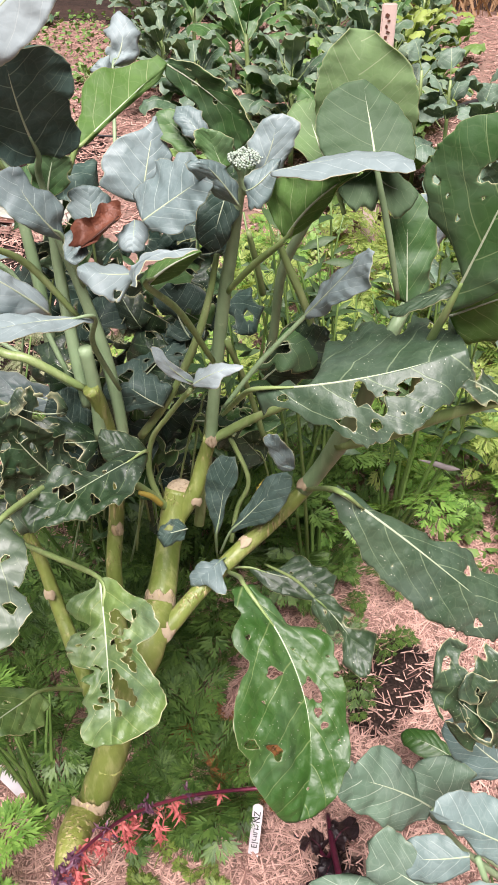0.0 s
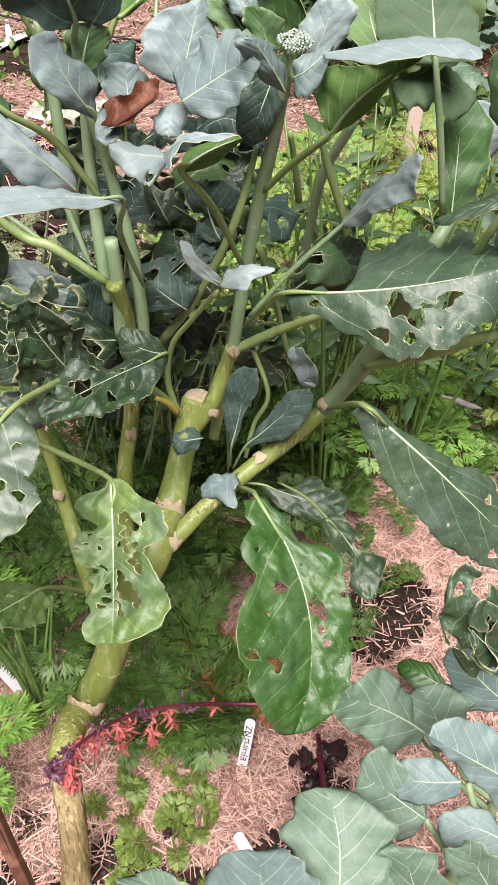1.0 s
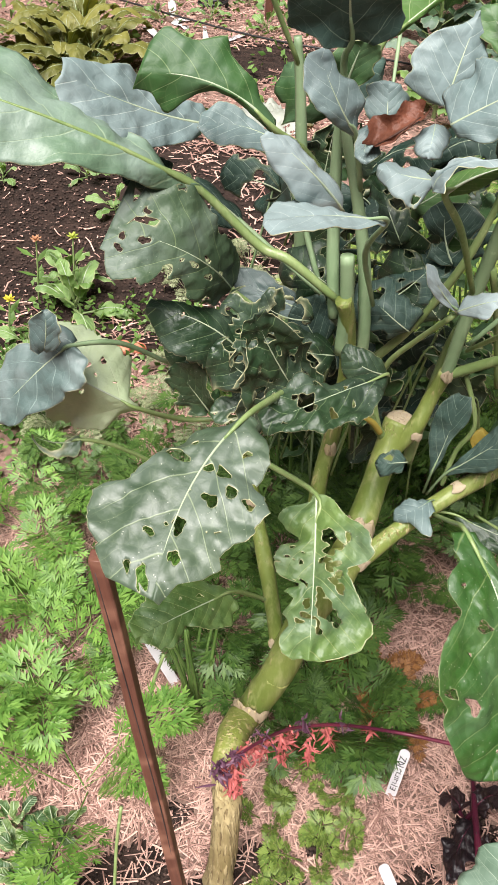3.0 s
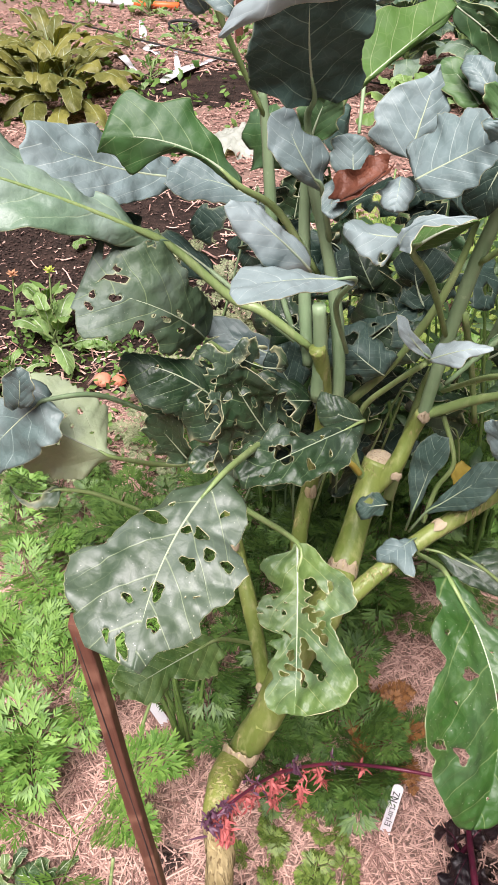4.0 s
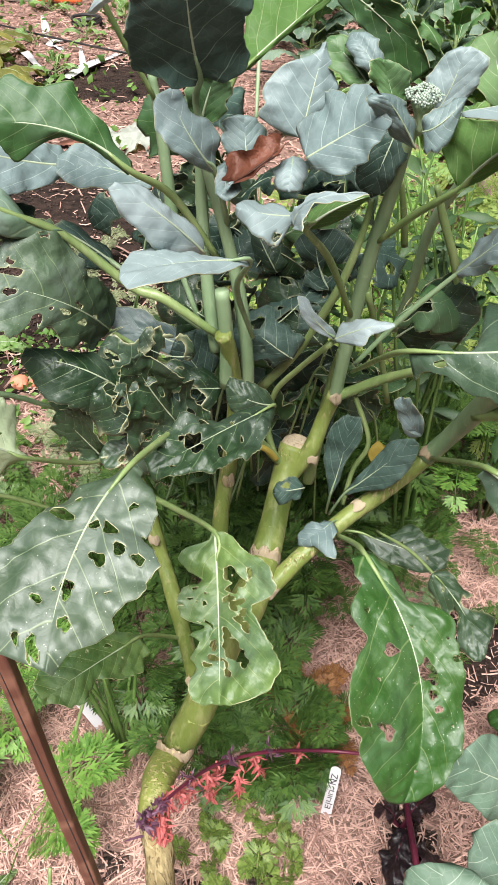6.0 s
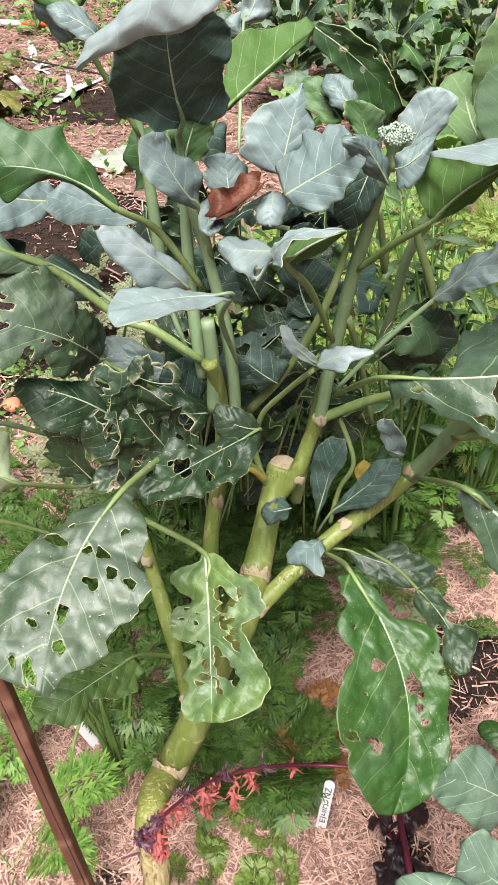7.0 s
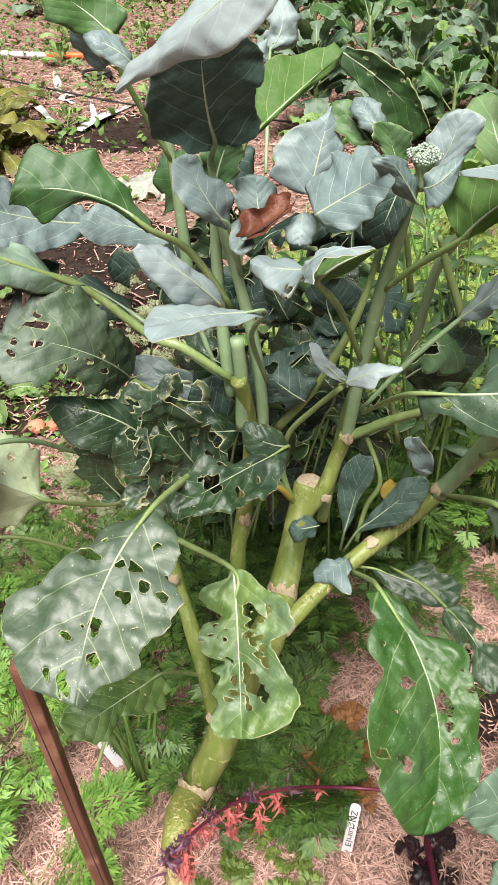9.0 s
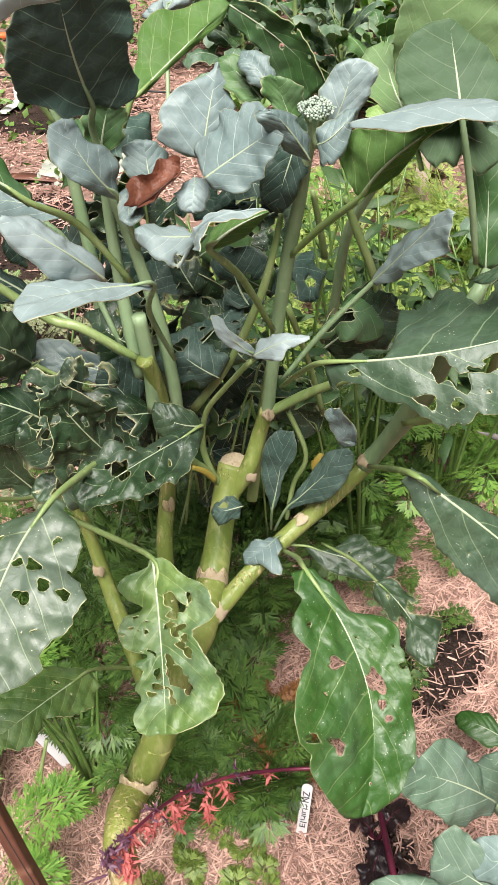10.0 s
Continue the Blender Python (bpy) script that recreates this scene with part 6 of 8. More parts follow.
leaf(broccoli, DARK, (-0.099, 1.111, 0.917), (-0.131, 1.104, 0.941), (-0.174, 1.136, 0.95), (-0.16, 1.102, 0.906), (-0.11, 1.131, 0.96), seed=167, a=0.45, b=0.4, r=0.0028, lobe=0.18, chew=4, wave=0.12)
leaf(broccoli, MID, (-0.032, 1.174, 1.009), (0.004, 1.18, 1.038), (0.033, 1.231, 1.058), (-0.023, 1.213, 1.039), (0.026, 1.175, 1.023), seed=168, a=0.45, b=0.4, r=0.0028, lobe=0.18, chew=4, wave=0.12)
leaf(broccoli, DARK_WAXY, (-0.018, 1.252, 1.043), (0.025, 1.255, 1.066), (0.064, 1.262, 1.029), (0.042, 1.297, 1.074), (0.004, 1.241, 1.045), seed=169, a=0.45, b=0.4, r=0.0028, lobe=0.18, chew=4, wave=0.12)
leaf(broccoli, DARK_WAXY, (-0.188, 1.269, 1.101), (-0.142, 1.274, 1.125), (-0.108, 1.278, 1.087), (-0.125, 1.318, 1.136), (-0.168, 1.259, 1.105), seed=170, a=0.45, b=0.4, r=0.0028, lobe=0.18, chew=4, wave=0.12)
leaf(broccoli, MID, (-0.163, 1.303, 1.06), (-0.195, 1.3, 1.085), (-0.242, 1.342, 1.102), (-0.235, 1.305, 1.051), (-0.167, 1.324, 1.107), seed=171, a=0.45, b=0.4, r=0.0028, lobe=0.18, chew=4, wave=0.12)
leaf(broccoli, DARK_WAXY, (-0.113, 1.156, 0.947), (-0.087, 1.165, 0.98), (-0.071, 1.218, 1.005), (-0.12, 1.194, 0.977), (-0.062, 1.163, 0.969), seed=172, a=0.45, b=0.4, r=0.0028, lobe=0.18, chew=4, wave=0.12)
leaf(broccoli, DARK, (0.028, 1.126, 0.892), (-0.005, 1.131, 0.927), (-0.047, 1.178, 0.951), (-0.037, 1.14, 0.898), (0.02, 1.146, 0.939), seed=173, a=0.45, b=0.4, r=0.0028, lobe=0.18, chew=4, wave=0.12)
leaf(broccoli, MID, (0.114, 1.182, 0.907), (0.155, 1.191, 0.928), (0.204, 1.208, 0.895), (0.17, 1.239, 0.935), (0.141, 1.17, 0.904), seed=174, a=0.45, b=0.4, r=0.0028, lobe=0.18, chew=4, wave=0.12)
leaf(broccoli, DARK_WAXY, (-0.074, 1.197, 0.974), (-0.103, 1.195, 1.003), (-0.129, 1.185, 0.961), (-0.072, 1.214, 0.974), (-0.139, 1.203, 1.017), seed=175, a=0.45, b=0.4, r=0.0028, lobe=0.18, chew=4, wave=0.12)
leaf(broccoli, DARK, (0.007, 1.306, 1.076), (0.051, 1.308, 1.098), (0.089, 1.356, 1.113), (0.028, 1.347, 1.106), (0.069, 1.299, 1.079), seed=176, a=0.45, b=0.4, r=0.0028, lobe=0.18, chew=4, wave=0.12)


# ---- young brassicas beside it ----
seedling_a = thing("young_broccoli_plant", (0.47, 0.8, 0.0), "young broccoli plant with smooth blue-green leaves in straw mulch", "vegetable plant", "young brassicas in the mulch")
stem(seedling_a, "stem", [(0.47, 0.8, -0.01, 0.011), (0.48, 0.805, 0.200, 0.010), (0.47, 0.8, 0.4, 0.007)], WAXSTEM)
seedling_b = thing("young_broccoli_plant", (0.27, 0.53, 0.0), "low young broccoli plant with broad pale blue-green leaves", "vegetable plant", "young brassicas in the mulch")
stem(seedling_b, "stem", [(0.27, 0.53, -0.01, 0.011), (0.28, 0.535, 0.210, 0.010), (0.27, 0.53, 0.42, 0.007)], WAXSTEM)
seedling_c = thing("young_broccoli_plant", (0.5, 0.62, 0.0), "young broccoli plant with ruffled blue-green leaves", "vegetable plant", "young brassicas in the mulch")
stem(seedling_c, "stem", [(0.5, 0.62, -0.01, 0.011), (0.51, 0.625, 0.210, 0.010), (0.5, 0.62, 0.42, 0.007)], WAXSTEM)
leaf(seedling_a, SEEDLEAF, (0.353, 0.801, 0.479), (0.294, 0.791, 0.539), (0.23, 0.774, 0.587), (0.308, 0.823, 0.566), (0.277, 0.751, 0.516), seed=140, r=0.004, lw=(0.1, 0.18, 0.27, 0.38, 0.55, 0.69, 0.71, 0.74, 0.9, 1, 1.01, 0.97, 0.92, 0.64, 0.36, 0.48, 0.15), rw=(0.34, 0.46, 0.64, 0.85, 0.91, 0.96, 0.98, 0.92, 0.87, 0.81, 0.82, 0.83, 0.72, 0.64, 0.61, 0.49, 0.29), crinkle=0.003)
leaf(seedling_a, SEEDLEAF, (0.392, 0.8, 0.447), (0.358, 0.81, 0.514), (0.337, 0.83, 0.542), (0.337, 0.8, 0.491), (0.398, 0.82, 0.528), seed=141, a=0.4, b=0.38, r=0.003, crinkle=0.003)
leaf(seedling_a, SEEDBLUE, (0.457, 0.84, 0.508), (0.408, 0.84, 0.556), (0.368, 0.85, 0.606), (0.427, 0.86, 0.599), (0.386, 0.82, 0.538), seed=142, a=0.4, b=0.38, r=0.004, crinkle=0.003)
leaf(seedling_c, SEEDBLUE, (0.443, 0.719, 0.542), (0.386, 0.722, 0.578), (0.331, 0.724, 0.614), (0.405, 0.752, 0.601), (0.377, 0.709, 0.556), seed=143, r=0.004, lw=(0.12, 0.55, 0.95, 0.95, 0.96, 0.96, 0.98, 0.98, 0.84, 0.81, 0.83, 0.6, 0.23), rw=(1.55, 1.29, 1.05, 0.96, 0.94, 0.99, 0.71, 0.56, 0.58, 0.41, 0.27, 0.3, 0.12), crinkle=0.003)
leaf(seedling_c, SEEDBLUE, (0.375, 0.7, 0.566), (0.337, 0.699, 0.556), (0.299, 0.703, 0.546), (0.336, 0.718, 0.574), (0.339, 0.681, 0.531), seed=144, r=0.0035, lw=(0.07, 0.18, 0.43, 0.72, 0.94, 0.96, 0.98, 1, 0.97, 0.94, 0.85, 0.59, 0.47), rw=(0.59, 0.62, 0.71, 0.81, 0.87, 0.91, 0.96, 0.99, 0.94, 0.89, 0.83, 0.54, 0.38), crinkle=0.003)
leaf(seedling_c, SEEDLEAF, (0.346, 0.68, 0.505), (0.307, 0.69, 0.528), (0.263, 0.7, 0.559), (0.304, 0.71, 0.572), (0.295, 0.66, 0.491), seed=145, a=0.4, b=0.36, r=0.0035, crinkle=0.003)
leaf(seedling_b, SEEDLEAF, (0.248, 0.57, 0.525), (0.244, 0.62, 0.557), (0.224, 0.665, 0.58), (0.189, 0.62, 0.537), (0.302, 0.62, 0.564), seed=146, a=0.35, b=0.38, r=0.004, crinkle=0.003)
leaf(seedling_b, SEEDBLUE, (0.179, 0.53, 0.482), (0.169, 0.57, 0.524), (0.159, 0.6, 0.549), (0.111, 0.58, 0.495), (0.216, 0.57, 0.567), seed=147, a=0.4, b=0.36, r=0.004, crinkle=0.003)
leaf(seedling_c, SEEDBLUE, (0.438, 0.66, 0.513), (0.4, 0.665, 0.533), (0.355, 0.67, 0.527), (0.398, 0.68, 0.548), (0.394, 0.64, 0.524), seed=148, a=0.4, b=0.38, r=0.0035, crinkle=0.003)
leaf(seedling_c, SEEDLEAF, (0.347, 0.58, 0.469), (0.325, 0.6, 0.535), (0.308, 0.62, 0.566), (0.287, 0.6, 0.527), (0.358, 0.6, 0.548), seed=149, a=0.4, b=0.36, r=0.0035, wave=0.1, crinkle=0.003)
leaf(seedling_c, SEEDLEAF, (0.419, 0.6, 0.509), (0.391, 0.61, 0.558), (0.365, 0.62, 0.588), (0.363, 0.6, 0.551), (0.407, 0.61, 0.587), seed=150, a=0.4, b=0.36, r=0.0035, wave=0.1, crinkle=0.003)
leaf(seedling_b, SEEDLEAF, (0.087, 0.56, 0.411), (0.057, 0.58, 0.428), (0.018, 0.6, 0.426), (0.076, 0.59, 0.46), (0.02, 0.57, 0.442), seed=151, a=0.4, b=0.36, r=0.0035, crinkle=0.003)
for owner, foot, top in (
    (seedling_a, (0.47, 0.8, 0.3), (0.352, 0.8, 0.478)),
    (seedling_a, (0.47, 0.8, 0.33), (0.392, 0.8, 0.447)),
    (seedling_a, (0.47, 0.8, 0.36), (0.457, 0.84, 0.508)),
    (seedling_c, (0.5, 0.62, 0.3), (0.437, 0.72, 0.544)),
    (seedling_c, (0.5, 0.62, 0.32), (0.383, 0.7, 0.565)),
    (seedling_c, (0.5, 0.62, 0.34), (0.346, 0.68, 0.505)),
    (seedling_b, (0.27, 0.53, 0.3), (0.248, 0.57, 0.525)),
    (seedling_b, (0.27, 0.53, 0.32), (0.179, 0.53, 0.482)),
    (seedling_c, (0.5, 0.62, 0.36), (0.438, 0.66, 0.513)),
    (seedling_c, (0.5, 0.62, 0.36), (0.347, 0.58, 0.469)),
    (seedling_c, (0.5, 0.62, 0.36), (0.419, 0.6, 0.509)),
    (seedling_b, (0.27, 0.53, 0.36), (0.087, 0.56, 0.411)),
):
    middle = Vector(foot).lerp(Vector(top), 0.6) + Vector((0, 0, -0.02))
    part("stalk", tube("stalk", [(*foot, 0.006), (*middle, 0.0045), (*top, 0.0038)], WAXSTEM, 7, 4), owner)

leaf(seedling_a, OLD, (0.46, 1.10, 0.11), (0.415, 1.12, 0.12), (0.37, 1.14, 0.11), (0.42, 1.145, 0.125), (0.41, 1.095, 0.11), seed=155, a=0.4, b=0.35, r=0.003, lobe=0.12, wave=0.05, stalk=[(0.475, 0.82, 0.22), (0.48, 1.0, 0.14)], label="drooping olive green leaf", crinkle=0.003)

# a second old broccoli at the edge, one ragged leaf in view
neighbour = thing("broccoli_plant", (0.62, 0.80, 0.0), "dark ragged broccoli plant at the edge of the bed", "vegetable plant")
stem(neighbour, "stem", [(0.62, 0.80, -0.01, 0.018), (0.60, 0.80, 0.35, 0.016), (0.57, 0.78, 0.62, 0.011)], TRUNK)
leaf(neighbour, DARK, (0.405, 0.76, 0.75), (0.351, 0.75, 0.799), (0.31, 0.745, 0.814), (0.354, 0.77, 0.852), (0.359, 0.73, 0.737), stalk=[(0.458, 0.78, 0.688)], seed=152, a=0.4, b=0.36, r=0.004, chew=10, bite=0.05, crinkle=0.014, lobe=0.1, cell=0.0045)
leaf(neighbour, DARK, (0.409, 0.76, 0.725), (0.368, 0.74, 0.767), (0.335, 0.73, 0.812), (0.373, 0.75, 0.814), (0.37, 0.72, 0.749), stalk=[(0.458, 0.78, 0.688)], seed=153, a=0.4, b=0.36, r=0.004, chew=6, lobe=0.1, bite=0.05, crinkle=0.014, cell=0.0045)
RED_PATH = [(0.186, 1.0, 0.156), (0.091, 1.0, 0.139), (-0.001, 0.95, 0.197), (-0.06, 0.87, 0.293), (-0.087, 0.81, 0.353), (-0.11, 0.755, 0.391), (-0.131, 0.728, 0.376)]


# ---- ground ----
def height(x, y):
    return 0.012 * noise.noise(Vector((x * 1.7, y * 1.7, 0.3))) + 0.006 * noise.noise(Vector((x * 7, y * 7, 4.0)))


def ground_mesh():
    xs = np.concatenate([np.linspace(-60, -4, 12), np.linspace(-3.8, 3.8, 96), np.linspace(4, 60, 12)])
    ys = np.concatenate([np.linspace(-40, -1, 8), np.linspace(-0.8, 8.8, 120), np.linspace(9.2, 90, 14)])
    verts = [(x, y, height(x, y) - 0.006) for y in ys for x in xs]
    n = len(xs)
    faces = [(j * n + i, j * n + i + 1, (j + 1) * n + i + 1, (j + 1) * n + i) for j in range(len(ys) - 1) for i in range(n - 1)]
    return mesh_of("ground", verts, faces, SOIL)


tagged(new("ground", ground_mesh()), "dark crumbly garden soil under mulch", "ground", kind="structure")

# bare dark soil shows in these patches: x, y, radius
BARE = [(0.37, 1.36, 0.10), (0.33, 1.25, 0.05), (-0.27, 0.66, 0.08), (-0.14, 0.66, 0.05), (0.26, 0.93, 0.045), (0.07, 0.72, 0.05), (-0.02, 0.74, 0.035), (-1.5, 2.75, 0.62), (-1.15, 2.45, 0.35), (-1.9, 2.6, 0.5), (-1.35, 4.75, 0.25), (-1.66, 4.64, 0.22), (-1.46, 4.48, 0.2), (-1.75, 4.53, 0.15), (-2.0, 4.74, 0.12), (-0.25, 0.80, 0.03), (-0.10, 0.76, 0.045), (0.0, 0.83, 0.03), (0.19, 0.80, 0.05), (-0.16, 0.80, 0.025)]


def bare(x, y):
    return any((x - bx) ** 2 + (y - by) ** 2 < (br * (1 + 0.35 * noise.noise(Vector((x * 9, y * 9, 2.0))))) ** 2 for bx, by, br in BARE)


def mulch_bed():
    """The matted layer under the loose straw, open where soil lies bare."""
    step = 0.02
    verts, faces, seen = [], [], {}

    def corner(i, j):
        if (i, j) not in seen:
            seen[i, j] = len(verts)
            x, y = i * step, j * step
            verts.append((x, y, height(x, y) + 0.002 + 0.004 * noise.noise(Vector((x * 40, y * 40, 1.0)))))
        return seen[i, j]

    for i in range(-50, 50):
        for j in range(18, 100):
            x, y = (i + 0.5) * step, (j + 0.5) * step
            if not bare(x, y) and not (x < -0.8 and y > 1.5):
                faces.append((corner(i, j), corner(i + 1, j), corner(i + 1, j + 1), corner(i, j + 1)))
    tagged(new("mulch_bed", mesh_of("mulch_bed", verts, faces, MULCHBED)), "matted layer of old straw mulch", "mulch", kind="stuff")



def path_bed():
    """The matted bark under the loose chips of the paths."""
    step = 0.04
    verts, faces, seen = [], [], {}

    def corner(i, j):
        if (i, j) not in seen:
            seen[i, j] = len(verts)
            x, y = i * step, j * step
            verts.append((x, y, height(x, y) + 0.001 + 0.004 * noise.noise(Vector((x * 20, y * 20, 1.0)))))
        return seen[i, j]

    for i in range(-120, 90):
        for j in range(-60, 225):
            x, y = (i + 0.5) * step, (j + 0.5) * step
            ragged = 0.5 * noise.noise(Vector((x * 0.9, y * 0.9, 6.0)))
            in_bed = abs(x) < 0.97 and 0.39 < y < 1.97 and not (x < -0.83 and y > 1.47)
            near_soil = any((x - bx) ** 2 + (y - by) ** 2 < (1.5 * br) ** 2 for bx, by, br in BARE if br > 0.2)
            if not near_soil and not in_bed and abs(x + 0.6) < 3.6 + ragged and -1.8 + ragged < y < 8.4 + ragged:
                faces.append((corner(i, j), corner(i + 1, j), corner(i + 1, j + 1), corner(i, j + 1)))
    tagged(new("path_bed", mesh_of("path_bed", verts, faces, PATHBED)), "matted layer of old bark mulch", "mulch", kind="stuff")


mulch_bed()
path_bed()


def scatter_sticks(name, material, count, region, size, thick, label, keep, seed, flat=0.35, layer=0.012):
    """Many thin straws or chips lying criss-cross on the ground, as one mesh."""
    rng = np.random.RandomState(seed)
    verts, faces = [], []
    made = 0
    while made < count:
        x, y = rng.uniform(region[0], region[1]), rng.uniform(region[2], region[3])
        made += 1
        if not keep(x, y, rng):
            continue
        z = height(x, y) + rng.uniform(-0.004, layer)
        w = rng.uniform(0, math.pi)
        half = 0.5 * rng.uniform(*size) * (0.6 if rng.rand() < 0.4 else 1)
        t = rng.uniform(*thick)
        tilt = rng.normal(0, 0.14)
        d = np.array((math.cos(w), math.sin(w), tilt))
        s = np.array((-math.sin(w), math.cos(w), rng.normal(0, 0.3))) * t
        up = np.array((0, 0, t * flat))
        o = np.array((x, y, z))
        bend = np.array((0, 0, rng.uniform(-0.15, 0.15) * half))
        k = len(verts)
        for e, b in ((-1, -1), (0, 1), (1, -1)):
            c = o + d * half * e + bend * b
            verts += [c - s, c + s, c + up * 2]
        for i in (0, 3):
            faces += [(k + i, k + i + 3, k + i + 5, k + i + 2), (k + i + 1, k + i + 2, k + i + 5, k + i + 4)]
    return tagged(new(name, mesh_of(name, verts, faces, material, False)), label, "mulch", kind="stuff")


def near_straw(x, y, rng):
    if bare(x, y):
        return rng.rand() < 0.10
    if x < -0.85 and y > 1.55:
        return rng.rand() < 0.25
    return True


scatter_sticks("straw_mulch", STRAW, 105000, (-0.95, 0.95, 0.48, 1.95), (0.012, 0.062), (0.0006, 0.0017), "pinkish tan straw mulch scattered over the bed", near_straw, 5)
scatter_sticks("far_straw_mulch", STRAW, 15000, (-2.6, 1.4, 1.9, 6.0), (0.03, 0.10), (0.0015, 0.0035), "pale straw mulch between the beds", lambda x, y, r: not bare(x, y) or r.rand() < 0.04, 6)
scatter_sticks("bark_mulch", CHIPS, 34000, (-3.4, 2.2, 3.5, 8.2), (0.015, 0.06), (0.0015, 0.0045), "reddish bark mulch on the path", lambda x, y, r: not bare(x, y), 7, 0.6, 0.03)


def clods():
    rng = np.random.RandomState(11)
    verts, faces = [], []
    for bx, by, br in BARE:
        for _ in range(int(4200 * br ** 1.3) + 120):
            a, d = rng.uniform(0, 6.28), br * 1.1 * math.sqrt(rng.rand())
            x, y = bx + d * math.cos(a), by + d * math.sin(a)
            s = rng.uniform(0.0012, 0.0042) * (1.6 if br > 0.3 else 1)
            o = np.array((x, y, height(x, y)))
            k = len(verts)
            for dx, dy, dz in ((1, 0, 0), (0, 1, 0), (-1, 0, 0), (0, -1, 0), (0, 0, 0.55), (0, 0, -0.6)):
                verts.append(o + s * (np.array((dx, dy, dz)) * rng.uniform(0.5, 1.5) + rng.normal(0, 0.25, 3)))
            faces += [(k, k + 1, k + 4), (k + 1, k + 2, k + 4), (k + 2, k + 3, k + 4), (k + 3, k, k + 4), (k + 1, k, k + 5), (k + 2, k + 1, k + 5), (k + 3, k + 2, k + 5), (k, k + 3, k + 5)]
    tagged(new("soil_clods", mesh_of("soil_clods", verts, faces, CLOD, False)), "small dark clods of bare soil", "soil", kind="stuff")


clods()
scatter_sticks("soil_litter", STRAW, 900, (-2.2, -0.85, 2.0, 3.5), (0.006, 0.028), (0.001, 0.0025), "pale bits of litter on the dark soil", lambda x, y, r: True, 12)


# ---- feathery plants ----
def frond_data(rng, length, lean, pairs, leaflet, bare_part=0.35, spread=0.5, wide=0.13):
    """One finely divided leaf growing from the origin along +x, arching over. Leaflets are small folded blades."""
    verts, faces = [], []

    def blade(o, d, s, size, wide):
        k = len(verts)
        n = np.cross(d, s)
        verts.extend([o, o + d * size * 0.5 + s * size * wide, o + d * size - n * size * 0.08, o + d * size * 0.5 - s * size * wide, o + d * size * 0.5 + n * size * 0.03])
        faces.extend([(k, k + 1, k + 4), (k + 1, k + 2, k + 4), (k + 2, k + 3, k + 4), (k + 3, k, k + 4)])

    def twig(a, b, r):
        k = len(verts)
        d = b - a
        s = np.cross(d, (0.2, 0.3, 1.0))
        s = s / (np.linalg.norm(s) + 1e-9) * r
        u = np.cross(s, d)
        u = u / (np.linalg.norm(u) + 1e-9) * r
        verts.extend([a - s, a + s, a + u, b - s * 0.7, b + s * 0.7, b + u * 0.7])
        faces.extend([(k, k + 1, k + 4, k + 3), (k + 1, k + 2, k + 5, k + 4), (k + 2, k, k + 3, k + 5)])

    def arc(t):
        a = lean + t * 0.9
        return np.array((length * t * math.cos(a * 0.55) * 0.8 + 0.12 * length * t * t, 0.02 * length * math.sin(5 * t), length * t * math.sin(1.25 - a * 0.55 * t)))

    pts = [arc(t) for t in np.linspace(0, 1, 9)]
    for a, b in zip(pts[:-1], pts[1:]):
        twig(a, b, 0.0016)
    for i in range(pairs + 1):
        t = bare_part + (1 - bare_part) * i / pairs
        o = arc(t)
        d = arc(min(t + 0.03, 1.03)) - arc(t - 0.03)
        d /= np.linalg.norm(d)
        side0 = np.cross(d, (0, 0, 1.0))
        side0 /= np.linalg.norm(side0)
        top = np.cross(side0, d)
        for sgn in ((-1, 1) if i < pairs else (0,)):
            fall = 1.0 - 0.72 * (i / pairs)
            reach = length * spread * 0.42 * fall * rng.uniform(0.8, 1.15)
            pd = d * 0.55 + side0 * sgn * 0.85 + top * rng.uniform(-0.12, 0.08) if sgn else d
            pd = pd / np.linalg.norm(pd)
            twig(o, o + pd * reach, 0.0009)
            ps = np.cross(pd, top)
            ps /= np.linalg.norm(ps)
            subs = max(2, int(reach / (leaflet * 1.05)))
            for j in range(subs + 1):
                k = 0.25 + 0.75 * j / subs
                oo = o + pd * reach * k
                for sg in ((-1, 1) if j < subs else (0,)):
                    q = pd * 0.75 + ps * sg * 0.75 + top * rng.uniform(-0.12, 0.12)
                    q /= np.linalg.norm(q)
                    qs = np.cross(q, top)
                    qs /= np.linalg.norm(qs)
                    size = leaflet * (1.15 - 0.45 * k) * rng.uniform(0.8, 1.2)
                    for lobe, along, ln in ((0.0, 0.1, 1.05), (-0.5, 0.42, 0.62), (0.5, 0.42, 0.62), (-0.62, 0.14, 0.7), (0.62, 0.14, 0.7)):
                        ld = q * math.cos(lobe) + qs * math.sin(lobe)
                        ls = np.cross(ld, top)
                        blade(oo + q * size * along, ld, ls / np.linalg.norm(ls), size * ln, wide)
    return verts, faces


def feathery_plant(name, fronds, length, leaflet, material, label, category, group, seed, pairs=6, up=0.5, wide=0.13):
    rng = np.random.RandomState(seed)
    plant = thing(name, (0, 0, 0), label, category, group)
    meshes = []
    for k in range(3):
        meshes.append(mesh_of("frond", *frond_data(rng, length * rng.uniform(0.85, 1.1), rng.uniform(up - 0.2, up + 0.5), pairs, leaflet, wide=wide), material))
    for i in range(fronds):
        ob = new("frond", meshes[i % 3])
        ob.parent = plant
        s = rng.uniform(0.75, 1.15)
        ob.matrix_basis = Matrix.LocRotScale((rng.uniform(-0.01, 0.01), rng.uniform(-0.01, 0.01), 0), Euler((0, rng.uniform(-0.3, 0.25), 6.283 * (i + rng.uniform(-0.3, 0.3)) / fronds)), (s, s, s))
    return plant


